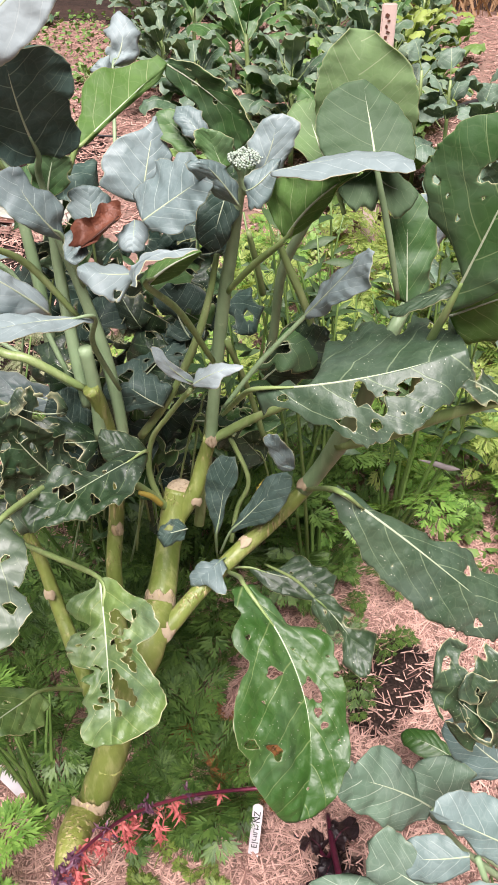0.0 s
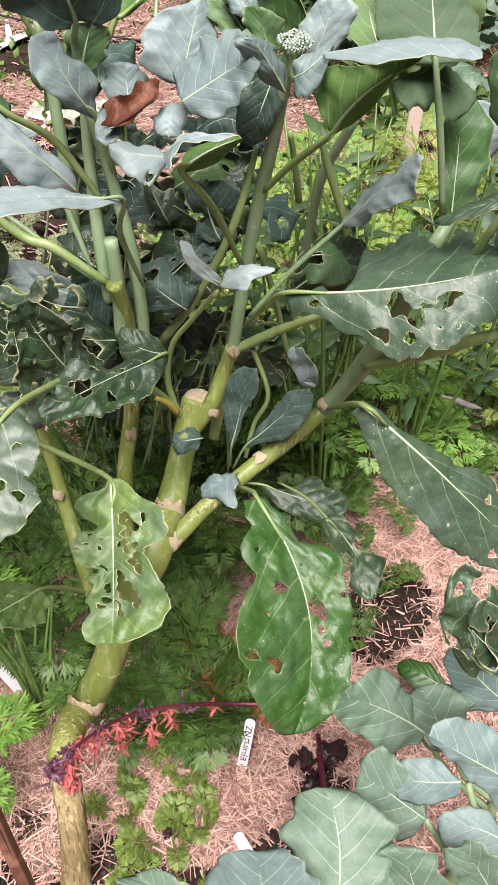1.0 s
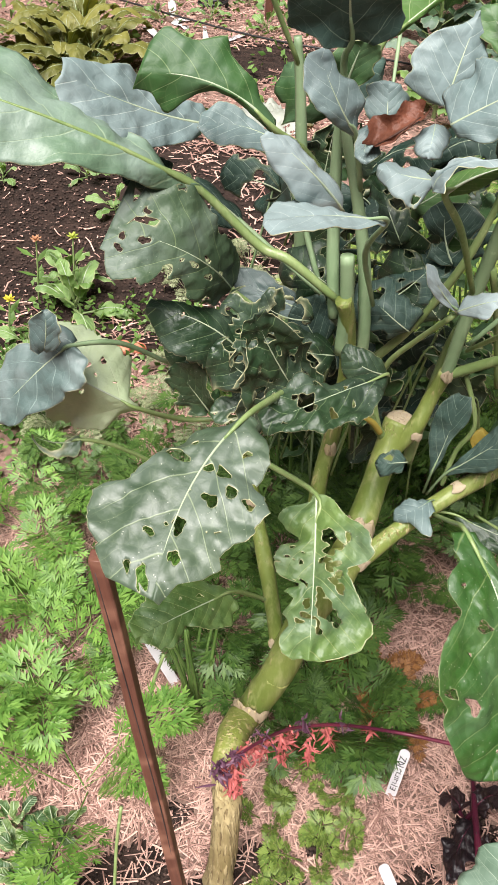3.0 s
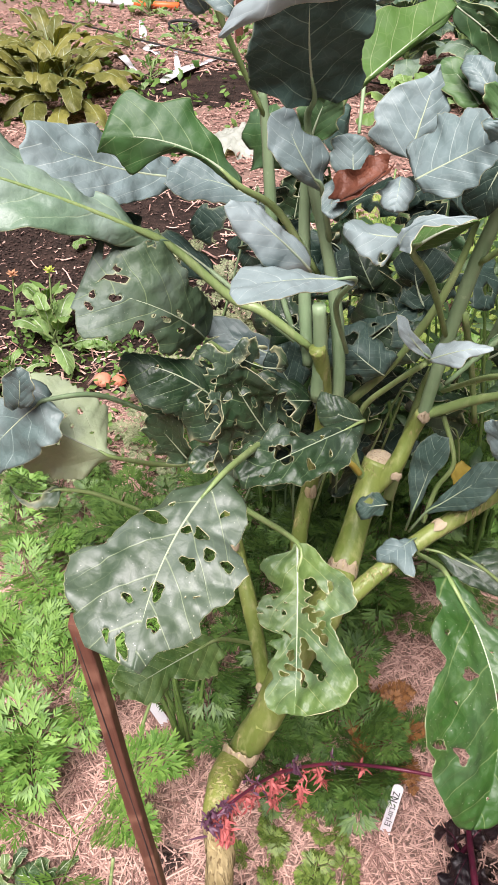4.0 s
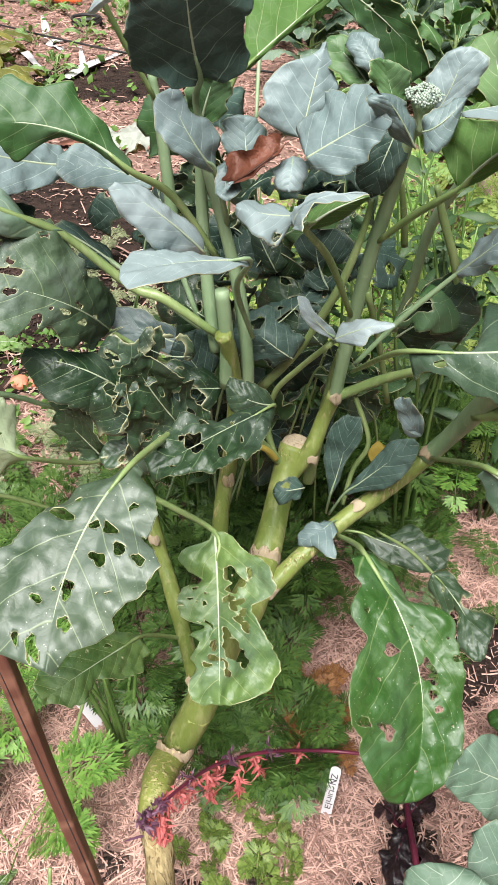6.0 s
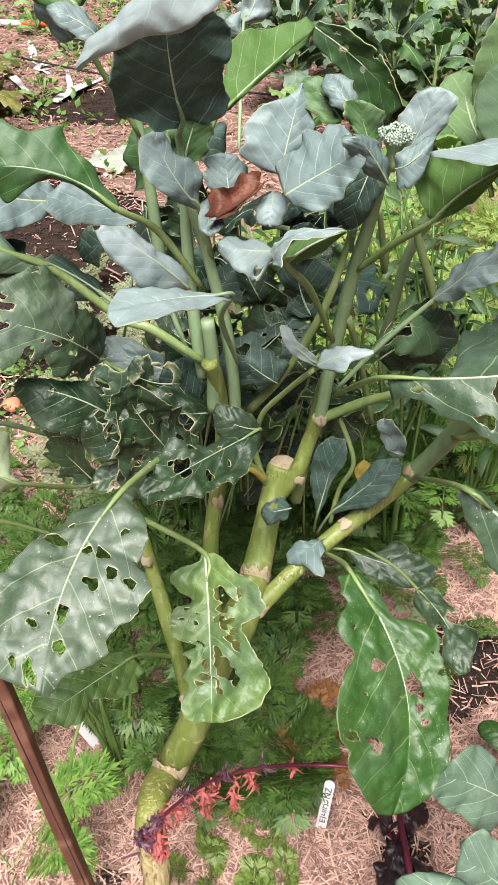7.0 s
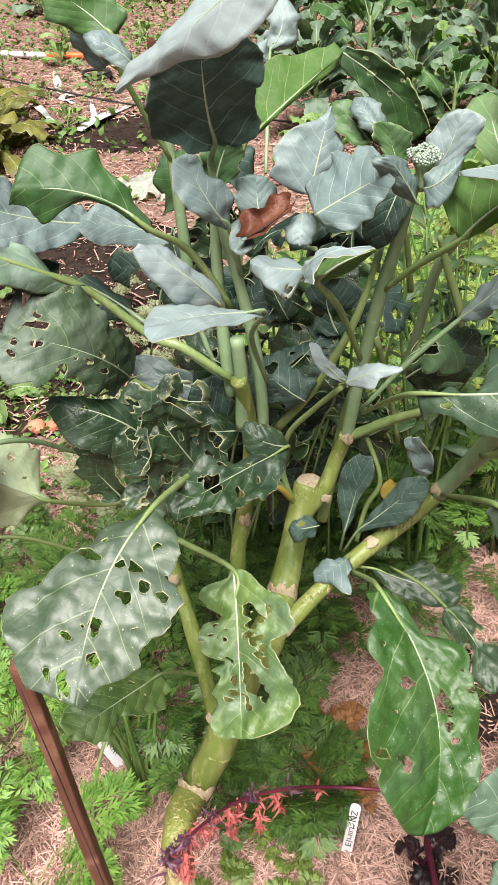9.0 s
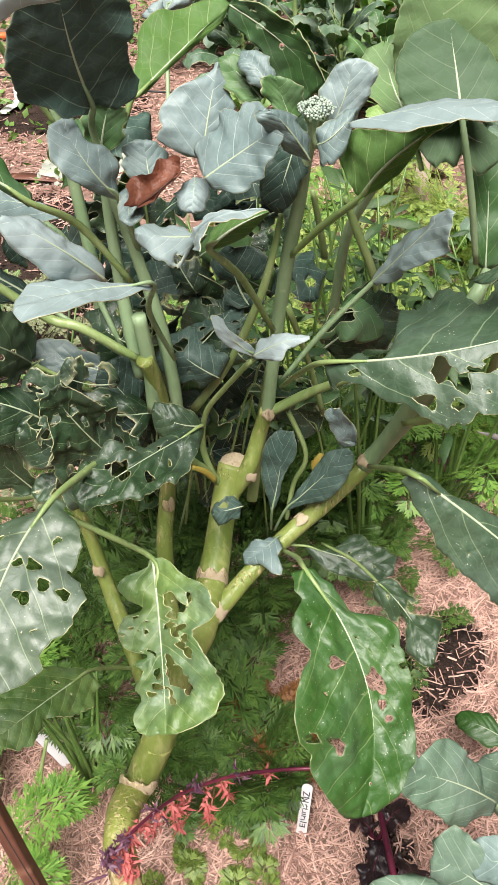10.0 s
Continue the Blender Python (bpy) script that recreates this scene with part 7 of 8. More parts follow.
def spread_copies(first, places, seed, size=(0.8, 1.2)):
    rng = np.random.RandomState(seed)
    for i, (x, y) in enumerate(places):
        m = Matrix.LocRotScale((x, y, height(x, y) - 0.004), Euler((0, 0, rng.uniform(0, 6.28))), None)
        s = rng.uniform(*size)
        if i == 0:
            ob = first
            ob.matrix_basis = m
        else:
            ob = copy_thing(first, m)
        ob.scale = (s, s, s)


def fill(region, count, seed, gap, avoid=()):
    """Places in a rectangle, none nearer to another than gap."""
    rng = np.random.RandomState(seed)
    got = []
    for _ in range(count * 40):
        x, y = rng.uniform(region[0], region[1]), rng.uniform(region[2], region[3])
        if all((x - a) ** 2 + (y - b) ** 2 > gap * gap for a, b in got) and all((x - a) ** 2 + (y - b) ** 2 > r * r for a, b, r in avoid):
            got.append((x, y))
        if len(got) == count:
            break
    return got


OPEN = [(0.13, 0.94, 0.20), (0.10, 0.72, 0.10), (-0.30, 0.98, 0.11), (-0.36, 0.72, 0.10), (-0.30, 1.08, 0.12), (-0.20, 0.70, 0.09), (0.35, 1.2, 0.2), (0.45, 1.05, 0.2), (0.40, 1.45, 0.12), (0.36, 0.9, 0.2), (0.0, 0.5, 0.25), (0.4, 0.6, 0.3), (0.11, 1.40, 0.19), (0.13, 1.22, 0.17)]
carrot = feathery_plant("carrot_plant", 5, 0.34, 0.036, CARROT, "carrot plant with bright green feathery tops in straw", "vegetable plant", "carrots", 21, 6, wide=0.115)
spread_copies(carrot, [(-0.42, 0.785), (-0.60, 0.95), (-0.57, 1.04), (-0.66, 1.16), (-0.82, 1.3)], 3, (0.85, 1.05))
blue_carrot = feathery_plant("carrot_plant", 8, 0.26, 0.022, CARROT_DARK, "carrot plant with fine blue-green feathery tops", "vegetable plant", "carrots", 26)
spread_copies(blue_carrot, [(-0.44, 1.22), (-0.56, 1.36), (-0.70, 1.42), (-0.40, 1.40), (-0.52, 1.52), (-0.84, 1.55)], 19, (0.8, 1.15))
# these two stand under the crown in the shade-darkened carrot colour
deep_carrot = feathery_plant("carrot_plant", 4, 0.26, 0.036, CARROT_DARK, "carrot plant with green feathery tops coloured darker for the shade under the broccoli", "vegetable plant", "carrots", 22, 5, wide=0.11)
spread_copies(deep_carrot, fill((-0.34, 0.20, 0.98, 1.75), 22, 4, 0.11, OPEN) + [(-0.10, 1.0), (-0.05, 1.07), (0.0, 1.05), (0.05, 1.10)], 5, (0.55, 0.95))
tall_carrot = feathery_plant("carrot_plant", 6, 0.44, 0.037, CARROT_DARK, "tall carrot plant with feathery tops coloured darker for the shade behind the broccoli trunk", "vegetable plant", "carrots", 29, 7, 0.2, 0.11)
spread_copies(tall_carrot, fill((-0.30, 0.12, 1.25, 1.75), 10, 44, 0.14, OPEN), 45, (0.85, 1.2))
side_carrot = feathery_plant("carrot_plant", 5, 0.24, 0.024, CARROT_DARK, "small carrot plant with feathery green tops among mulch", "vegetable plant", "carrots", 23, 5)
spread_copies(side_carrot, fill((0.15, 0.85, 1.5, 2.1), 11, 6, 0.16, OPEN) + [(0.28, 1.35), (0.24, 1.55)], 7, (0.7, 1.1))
front_carrot = feathery_plant("carrot_plant", 4, 0.12, 0.016, OLIVE, "small sparse carrot seedling with olive green feathery leaves in straw", "vegetable plant", "carrots", 57, 3, 0.9, 0.13)
spread_copies(front_carrot, [(-0.08, 0.90), (0.0, 0.92), (0.05, 1.02), (0.045, 0.70), (-0.0, 0.8), (0.04, 0.84), (-0.03, 0.73), (-0.09, 0.84)], 58, (0.8, 1.2))
dry_carrot = feathery_plant("carrot_plant", 4, 0.13, 0.018, WITHERED, "withered orange-brown carrot top in straw", "vegetable plant", "carrots", 52, 4)
spread_copies(dry_carrot, [(0.011, 1.162), (0.062, 1.15), (0.085, 1.12)], 53, (0.75, 1.0))
herb = feathery_plant("herb_plant", 10, 0.42, 0.030, HERB, "bright yellow-green feathery herb behind the broccoli", "herb", "feathery herbs", 24, 5)
spread_copies(herb, fill((-0.2, 1.0, 2.0, 3.3), 17, 8, 0.27), 9, (0.8, 1.35))
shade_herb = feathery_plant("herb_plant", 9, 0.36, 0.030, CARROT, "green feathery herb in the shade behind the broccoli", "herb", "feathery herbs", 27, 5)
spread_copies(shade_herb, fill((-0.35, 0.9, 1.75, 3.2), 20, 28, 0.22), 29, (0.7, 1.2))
CLEAR = [(-0.91, 2.03, 0.13), (-0.82, 1.86, 0.13)]
back_herb = feathery_plant("herb_plant", 9, 0.24, 0.020, WILTED, "low wilting grey-green herb between the beds", "herb", "feathery herbs", 25)
spread_copies(back_herb, fill((-1.0, -0.3, 1.5, 2.7), 11, 10, 0.2, CLEAR), 11, (0.6, 1.0))


# ---- bolting plants right behind the broccoli: many thin stalks with small leaves ----
def bolting_plant(x, y, tall, seed):
    rng = np.random.RandomState(seed)
    ob = thing("bolting_brassica_plant", (x, y, 0), "bolting brassica with many thin green stalks and small leaves", "vegetable plant", "bolting brassicas")
    small = mesh_of("leaf", [(0, 0, 0), (0.3, 0.15, -0.02), (0.7, 0.12, -0.06), (1, 0, -0.2), (0.62, -0.16, -0.05), (0.35, -0.11, -0.02), (0.35, 0, 0.05), (0.7, 0, 0.02)], [(0, 1, 6), (1, 2, 7, 6), (2, 3, 7), (3, 4, 7), (4, 5, 6, 7), (5, 0, 6)], BUSHLEAF)
    for i in range(10):
        a = rng.uniform(0, 6.28)
        out = rng.uniform(0.05, 0.24)
        h = tall * rng.uniform(0.6, 1.0)
        foot = np.array((x + 0.02 * math.cos(a), y + 0.02 * math.sin(a), 0.0))
        top = np.array((x + out * math.cos(a), y + out * math.sin(a), h))
        mid = (foot + top) / 2 + np.array((rng.normal(0, 0.045), rng.normal(0, 0.045), 0.04))
        part("stalk", tube("stalk", [(*foot, 0.005), (*mid, 0.0035), (*top, 0.0018)], DARKSTALK, 6, 4), ob)
        for j in range(11):
            k = rng.uniform(0.42, 1.0)
            c = (1 - k) ** 2 * foot + 2 * k * (1 - k) * (2 * mid - 0.5 * (foot + top)) + k * k * top
            size = rng.uniform(0.04, 0.11) * (1.15 - 0.5 * k)
            le = new("leaf", small)
            le.parent = ob
            le.matrix_basis = Matrix.LocRotScale(Vector(c) - Vector(ob.location), Euler((rng.uniform(-0.6, 0.6), rng.uniform(-0.7, 0.3), rng.uniform(0, 6.28))), (size, size, size))


for i, (x, y, tall) in enumerate(((0.20, 1.62, 0.98), (0.38, 1.75, 0.92), (0.05, 1.66, 0.92), (-0.10, 1.60, 0.88), (-0.26, 1.52, 0.80), (0.24, 1.98, 0.85))):
    bolting_plant(x, y, tall, 60 + i)


# ---- leafy plants farther back ----
def rosette(name, leaves, length, width, material, label, category, group, seed, tall=0.25, edge=0.05, bite=0.1, erect=(0.3, 1.1), stem_r=0.012):
    rng = np.random.RandomState(seed)
    plant = thing(name, (0, 0, 0), label, category, group)
    part("stem", tube("stem", [(0, 0, -0.02, stem_r), (0.01, 0, tall * 0.5, stem_r * 0.9), (0, 0, tall, stem_r * 0.6)], STALK, 8, 3), plant)
    for i in range(leaves):
        k = i / max(leaves - 1, 1)
        az = i * 2.4 + rng.uniform(-0.3, 0.3)
        e = erect[0] + (erect[1] - erect[0]) * k + rng.uniform(-0.15, 0.15)
        ln, wd = length * rng.uniform(0.75, 1.15) * (1.1 - 0.4 * k), width * rng.uniform(0.8, 1.2) * (1.1 - 0.35 * k)
        d = np.array((math.cos(az) * math.cos(e), math.sin(az) * math.cos(e), math.sin(e)))
        o = np.array((0, 0, tall * (0.25 + 0.75 * k)))
        s = np.array((-math.sin(az), math.cos(az), rng.uniform(-0.3, 0.3)))
        s /= np.linalg.norm(s)
        base = o + d * ln * 0.35
        mid = base + d * ln * 0.5
        tip = mid + (d + np.array((0, 0, -0.75))) * ln * 0.42
        w0 = wd * 0.5
        dn = np.array((0, 0, -0.15 * w0))
        leaf(plant, material, base, mid, tip, mid - s * w0 + dn, mid + s * w0 + dn, [tuple(o)], 0.004, None, "", 0.0, a=0.4, b=0.38, seed=seed * 50 + i, cell=0.014, edge=edge, bite=bite, wave=0.13, crinkle=0.012)
    return plant


kale = rosette("kale_plant", 24, 0.27, 0.115, FAR_KALE, "leafy grey-green kale plant with ruffled leaves", "vegetable plant", "kale row", 31, 0.38, 0.09, 0.3)
spread_copies(kale, [(0.05, 4.5), (-0.45, 4.75), (0.45, 4.9), (-0.15, 5.3), (0.75, 5.4), (-0.75, 5.5), (0.3, 5.9), (-0.4, 6.2), (0.9, 6.6), (0.1, 7.0), (-0.9, 6.8), (-0.4, 7.6), (0.6, 7.7), (-1.3, 7.9), (0.0, 8.6), (1.0, 9.2)], 12, (0.9, 1.35))
dark_kale = rosette("kale_plant", 14, 0.28, 0.13, MID, "dark green kale plant with narrow leaves", "vegetable plant", "kale row", 32, 0.40, 0.08, 0.25)
spread_copies(dark_kale, [(0.25, 4.3), (-0.2, 4.95), (0.6, 5.6), (-0.6, 5.9), (0.15, 6.4), (-0.1, 7.5), (0.7, 8.4), (-0.8, 8.4)], 13, (0.9, 1.4))
waxy_kale = rosette("cabbage_plant", 10, 0.26, 0.20, SEEDLEAF, "blue-green cabbage plant with smooth leaves", "vegetable plant", "cabbages by the path", 33, 0.62)
spread_copies(waxy_kale, [(0.80, 3.0), (0.98, 3.5), (0.68, 2.5), (1.05, 2.8), (0.85, 2.3), (0.76, 4.08), (0.91, 4.05), (0.82, 3.6), (0.65, 4.24)], 14, (0.8, 1.0))
lettuce = rosette("lettuce_plant", 11, 0.24, 0.15, LETTUCE, "bright green lettuce gone tall beside the path", "vegetable plant", "lettuces", 34, 0.20)
spread_copies(lettuce, [(0.66, 5.0), (0.9, 5.6), (0.55, 4.2), (0.3, 3.75), (1.15, 6.6), (-0.35, 4.15), (0.26, 5.6), (0.16, 5.1)], 15, (0.8, 1.3))
celery = rosette("celery_plant", 18, 0.30, 0.12, LIME, "tall yellow-green celery plant with lobed leaves by the path", "vegetable plant", "celery plants", 39, 0.35, bite=0.2)
spread_copies(celery, [(0.80, 6.0), (0.70, 6.6), (0.98, 6.9), (0.62, 5.3)], 40, (0.9, 1.25))
weed = rosette("weed", 8, 0.11, 0.045, LETTUCE, "small green weed in bare soil", "weed", "weeds", 35, 0.05, erect=(0.2, 1.2), stem_r=0.003)
spread_copies(weed, [(-1.25, 2.3), (-1.7, 2.45), (-1.35, 2.85), (-1.6, 3.1), (-1.15, 2.15), (-1.9, 2.95), (-1.05, 2.75), (-2.2, 5.2), (-1.9, 5.35), (-1.5, 5.2), (-2.35, 5.9), (-1.8, 5.8), (-2.7, 5.7), (-1.85, 4.7), (-2.6, 6.6), (-2.0, 6.7), (-1.4, 6.1), (-3.0, 6.2), (-0.75, 0.72), (-0.62, 0.66),  (-1.1, 1.75), (-1.0, 1.6), (-1.2, 1.95)], 16, (0.7, 1.5))
small_weed = rosette("weed", 7, 0.055, 0.026, YELLOWING, "small weed with yellow-green leaves in straw", "weed", "weeds", 38, 0.03, erect=(0.2, 1.1), stem_r=0.002)
spread_copies(small_weed, [(-0.43, 0.70), (-0.47, 0.645), (-0.44, 0.60), (-0.50, 0.69), (-0.40, 0.57), (-0.37, 0.61)], 46, (0.7, 1.2))
fern = rosette("yellow_weed", 22, 0.34, 0.10, BRONZE, "sprawling weed with jagged yellow-green leaves", "weed", "", 36, 0.10, bite=0.25, erect=(0.1, 0.9))
spread_copies(fern, [(-2.25, 4.15), (-2.6, 4.5), (-2.13, 4.23), (-2.41, 4.64)], 17, (0.9, 1.3))
shrub = rosette("kale_plant", 9, 0.24, 0.15, FAR_KALE, "low grey-green kale plant in mulch", "vegetable plant", "kale row", 37, 0.15)
spread_copies(shrub, [(-0.85, 6.2), (-1.2, 7.2), (-2.4, 8.2), (-3.2, 7.6)], 18, (0.8, 1.2))


# ---- small things in the bed ----
def plate(name, length, width, thick, material, point=0.0):
    """A flat plastic plant label with a rounded top, standing along +z from the origin, facing -y."""
    bm = bmesh.new()
    out = [(-width / 2, 0.0), (width / 2, 0.0)]
    for i in range(9):
        a = math.pi * i / 8
        out.append((width / 2 * math.cos(a), length - width / 2 + width / 2 * math.sin(a) * 0.9))
    vs = [bm.verts.new((x, 0, z)) for x, z in out]
    f = bm.faces.new(vs)
    ext = bmesh.ops.extrude_face_region(bm, geom=[f])
    bmesh.ops.translate(bm, vec=(0, thick, 0), verts=[v for v in ext["geom"] if isinstance(v, bmesh.types.BMVert)])
    bmesh.ops.recalc_face_normals(bm, faces=bm.faces[:])
    me = bpy.data.meshes.new(name)
    bm.to_mesh(me)
    bm.free()
    me.materials.append(material)
    return me


def stand(foot, top, facing):
    """A pose whose z runs from foot to top and whose -y looks towards facing."""
    z = (Vector(top) - Vector(foot)).normalized()
    y = -(Vector(facing) - Vector(foot))
    y = (y - z * y.dot(z)).normalized()
    x = y.cross(z)
    m = Matrix((x, y, z)).transposed().to_4x4()
    m.translation = foot
    return m


def plant_label(foot, top, facing, length, width, label):
    ob = tagged(new("plant_label", plate("plant_label", length, width, 0.0012, PLASTIC)), label, "plant label", "plant labels")
    ob.matrix_basis = stand(foot, top, facing)
    return ob


EYE_SIDE = (0.10, 0.20, 1.45)
tag_a = plant_label((0.101, 0.940, -0.012), (0.112, 0.99, 0.108), EYE_SIDE, 0.132, 0.0185, "white plastic plant label with black handwriting in straw")
writing = bpy.data.curves.new("writing", "FONT")
writing.body, writing.size, writing.extrude = "NZ", 0.017, 0.0002
writing.align_x, writing.align_y = "LEFT", "CENTER"
writing.materials.append(INK)
lettering = new("lettering", writing)
lettering.parent = tag_a
lettering.matrix_basis = Matrix.Translation((0.0005, -0.0008, 0.092)) @ Euler((radians(90), radians(-90), 0)).to_matrix().to_4x4() @ Matrix.Scale(1.0, 4)
bars = bmesh.new()
for i, (z, w, h, dx) in enumerate(((0.040, 0.0014, 0.010, 0.0), (0.0435, 0.0050, 0.0014, -0.0042), (0.0435, 0.0050, 0.0014, 0.0), (0.0435, 0.0050, 0.0014, 0.0042), (0.050, 0.0013, 0.012, 0.001), (0.055, 0.0013, 0.007, -0.001), (0.059, 0.0045, 0.0013, 0.002), (0.063, 0.0013, 0.008, 0.0), (0.067, 0.0013, 0.008, 0.0), (0.071, 0.0013, 0.008, 0.0), (0.075, 0.0045, 0.0013, -0.003), (0.079, 0.0013, 0.009, 0.001), (0.083, 0.0045, 0.0013, 0.003))):
    m = Matrix.LocRotScale((dx, -0.0007, z), None, (h, 0.0006, max(w, 0.0013)))
    bmesh.ops.create_cube(bars, size=1.0, matrix=m)
bar_mesh = bpy.data.meshes.new("writing_bars")
bars.to_mesh(bar_mesh)
bars.free()
bar_mesh.materials.append(INK)
bar_ob = new("writing_bars", bar_mesh)
bar_ob.parent = tag_a
plant_label((0.155, 0.785, -0.01), (0.115, 0.81, 0.055), EYE_SIDE, 0.085, 0.0185, "blank white plastic plant label leaning in straw")
plant_label((-0.336, 1.034, -0.012), (-0.400, 1.055, 0.085), EYE_SIDE, 0.14, 0.019, "white plastic plant label among celery stalks")


def stake():
    ob = thing("garden_stake", (-0.20, 0.69, -0.12), "weathered red-brown square wooden garden stake leaning in straw", "stake")
    ring = [(1, -0.75), (1, 0.75), (0.93, 0.93), (0.75, 1), (-0.75, 1), (-0.93, 0.93), (-1, 0.75), (-1, -0.75), (-0.93, -0.93), (-0.75, -1), (0.75, -1), (0.93, -0.93)]
    verts, faces = [], []
    levels = 26
    for k in range(levels + 1):
        z = 0.886 * k / levels
        dx, dy = 0.0015 * noise.noise(Vector((0, 0, z * 6))), 0.0015 * noise.noise(Vector((5, 0, z * 6)))
        for m, (x, y) in enumerate(ring):
            s = 0.0087 * (1 + 0.05 * noise.noise(Vector((m * 0.9, 2, z * 14))))
            verts.append((dx + x * s, dy + y * s, z + (0.003 * noise.noise(Vector((x * 3, y * 3, 7))) if k == levels else 0)))
    for k in range(levels):
        for m in range(12):
            q = (m + 1) % 12
            faces.append((k * 12 + m, k * 12 + q, (k + 1) * 12 + q, (k + 1) * 12 + m))
    faces.append(tuple(range(12))[::-1])
    faces.append(tuple(levels * 12 + m for m in range(12)))
    me = mesh_of("post", verts, faces, WOOD, False)
    post = new("post", me)
    post.parent = ob
    crack = new("crack", tube("crack", [(0.003, -0.0086, 0.30, 0.0004), (0.004, -0.0089, 0.45, 0.0008), (0.001, -0.0090, 0.65, 0.0008), (-0.004, -0.0086, 0.87, 0.0005)], BLACK, 5, 4))
    crack.parent = ob
    crack["label"] = "dark drying crack"
    ob.matrix_basis = stand((-0.148, 0.630, -0.06), (-0.24, 0.705, 0.818), (-0.1, 0.2, 0.6))
    return ob


stake()


def dead_leaf():
    o = Vector((-0.045, 1.05, 1.135))
    ob = thing("dead_leaf", o, "curled dry brown leaf caught in the broccoli crown", "leaf")
    data = leaf_data(o + 0.86 * Vector((-0.022, 0, -0.009)), o + 0.86 * Vector((0.006, -0.003, 0.013)), o + 0.86 * Vector((0.028, 0.028, 0.024)), o + 0.86 * Vector((-0.019, 0.042, 0.014)), o + 0.86 * Vector((0.013, -0.001, 0.002)), wave=0.10, cup=-0.35, crinkle=0.006, freq=60.0, seed=77, cell=0.002, lw=(0.15, 0.3, 0.45, 0.8, 1.0, 0.9, 0.55, 0.5, 0.6, 0.75, 0.65, 0.5, 0.2), rw=(0.2, 0.5, 0.7, 0.85, 0.9, 1.0, 0.95, 0.85, 0.7, 0.75, 0.8, 0.6, 0.25), jag=0.02)
    part("blade", blade_mesh(data, DEADLEAF), ob)
    part("midrib", tube("midrib", [(*p, 0.0012) for p in data[4]], DEADLEAF, 6, 3), ob)


dead_leaf()


def broccoli_head():
    rng = np.random.RandomState(8)
    o = np.array(HEAD_AT)
    verts, faces = [], []
    centres = []
    for i in range(240):
        k = (i + 0.5) / 240
        el, az = math.acos(1 - k * 1.15), i * 2.39996
        r = 0.0158 * rng.uniform(0.84, 1.12) * (1 + 0.12 * math.sin(3 * az + 4 * el))
        centres.append((o + r * np.array((math.sin(el) * math.cos(az), math.sin(el) * math.sin(az), 0.62 * math.cos(el))), rng.uniform(0.0010, 0.0018)))
    for c, r in centres:
        bm = bmesh.new()
        bmesh.ops.create_icosphere(bm, subdivisions=1, radius=r)
        k = len(verts)
        for v in bm.verts:
            verts.append(np.array(v.co * (1 + 0.22 * noise.noise(v.co * 900))) + c)
        faces += [tuple(k + v.index for v in f.verts) for f in bm.faces]
        bm.free()
    part("flower_head", mesh_of("flower_head", verts, faces, HEAD), broccoli, "small tight grey-green broccoli head")
    for az in range(6):
        a = az * 1.05
        p = o + np.array((0.010 * math.cos(a), 0.010 * math.sin(a), -0.004))
        part("bud_stalk", tube("bud_stalk", [(o[0], o[1], o[2] - 0.035, 0.003), (*((o + p) / 2 + np.array((0, 0, -0.012))), 0.0028), (*p, 0.0026)], WAXSTEM, 6, 3), broccoli)


broccoli_head()


def red_plume():
    """The fallen red amaranth stalk with limp red and purple leaflets."""
    pts = RED_PATH
    ob = thing("amaranth_stalk", pts[0], "fallen wilted amaranth stalk with limp scarlet leaflets", "plant")
    part("stalk", tube("stalk", [(*p, 0.0034 - 0.0002 * i) for i, p in enumerate(pts)], REDSTEM, 8, 5), ob)
    rng = np.random.RandomState(3)
    curve = spline(pts, 10)
    strands = [(0.97, 0.035, 50, False), (0.92, 0.068, 110, False), (0.885, 0.062, 90, False), (0.84, 0.030, 45, False), (0.78, 0.036, 40, False), (0.735, 0.062, 80, False), (0.70, 0.030, 34, False), (0.645, 0.070, 60, False), (0.62, 0.040, 50, False), (0.53, 0.014, 14, False), (1.0, 0.012, 40, True), (0.95, 0.006, 16, True), (0.90, 0.010, 14, True), (0.80, 0.006, 10, True), (0.67, 0.018, 22, True), (0.58, 0.006, 14, True)]
    for along, drop, count, purple in strands:
        c = curve[min(int(len(curve) * (1.6 * along - 0.6)), len(curve) - 1)]
        sway = np.array((rng.normal(0, 0.25), rng.normal(-0.1, 0.2), 0.0))
        for j in range(count):
            ln = rng.uniform(0.007, 0.015)
            fall = drop * rng.rand() ** 0.8
            st = c + rng.normal(0, 0.0035 if not purple else 0.006, 3) + sway * fall + np.array((0, 0, -fall if not purple else 0.6 * fall))
            d = rng.normal(0, 0.7, 3) + np.array((0, 0, -0.8 if not purple else 0.3))
            d /= np.linalg.norm(d)
            s = np.cross(d, rng.normal(size=3))
            s /= np.linalg.norm(s)
            bend = rng.normal(0, 0.5, 3) * ln
            w = rng.uniform(0.0014, 0.0032) * (1.1 if purple else 1.0)
            n = np.cross(d, s)
            verts, faces = [], []
            for t, ww in ((0, 0.4), (0.3, 1.0), (0.65, 0.9), (1, 0.1)):
                p = st + d * ln * t + bend * t * t
                verts += [p - s * w * ww, p + n * w * 0.7 * ww, p + s * w * ww]
            for t in range(3):
                k = 3 * t
                faces += [(k, k + 1, k + 4, k + 3), (k + 1, k + 2, k + 5, k + 4)]
            part("leaflet", mesh_of("leaflet", verts, faces, PURPLE if purple else REDLEAF), ob)


red_plume()


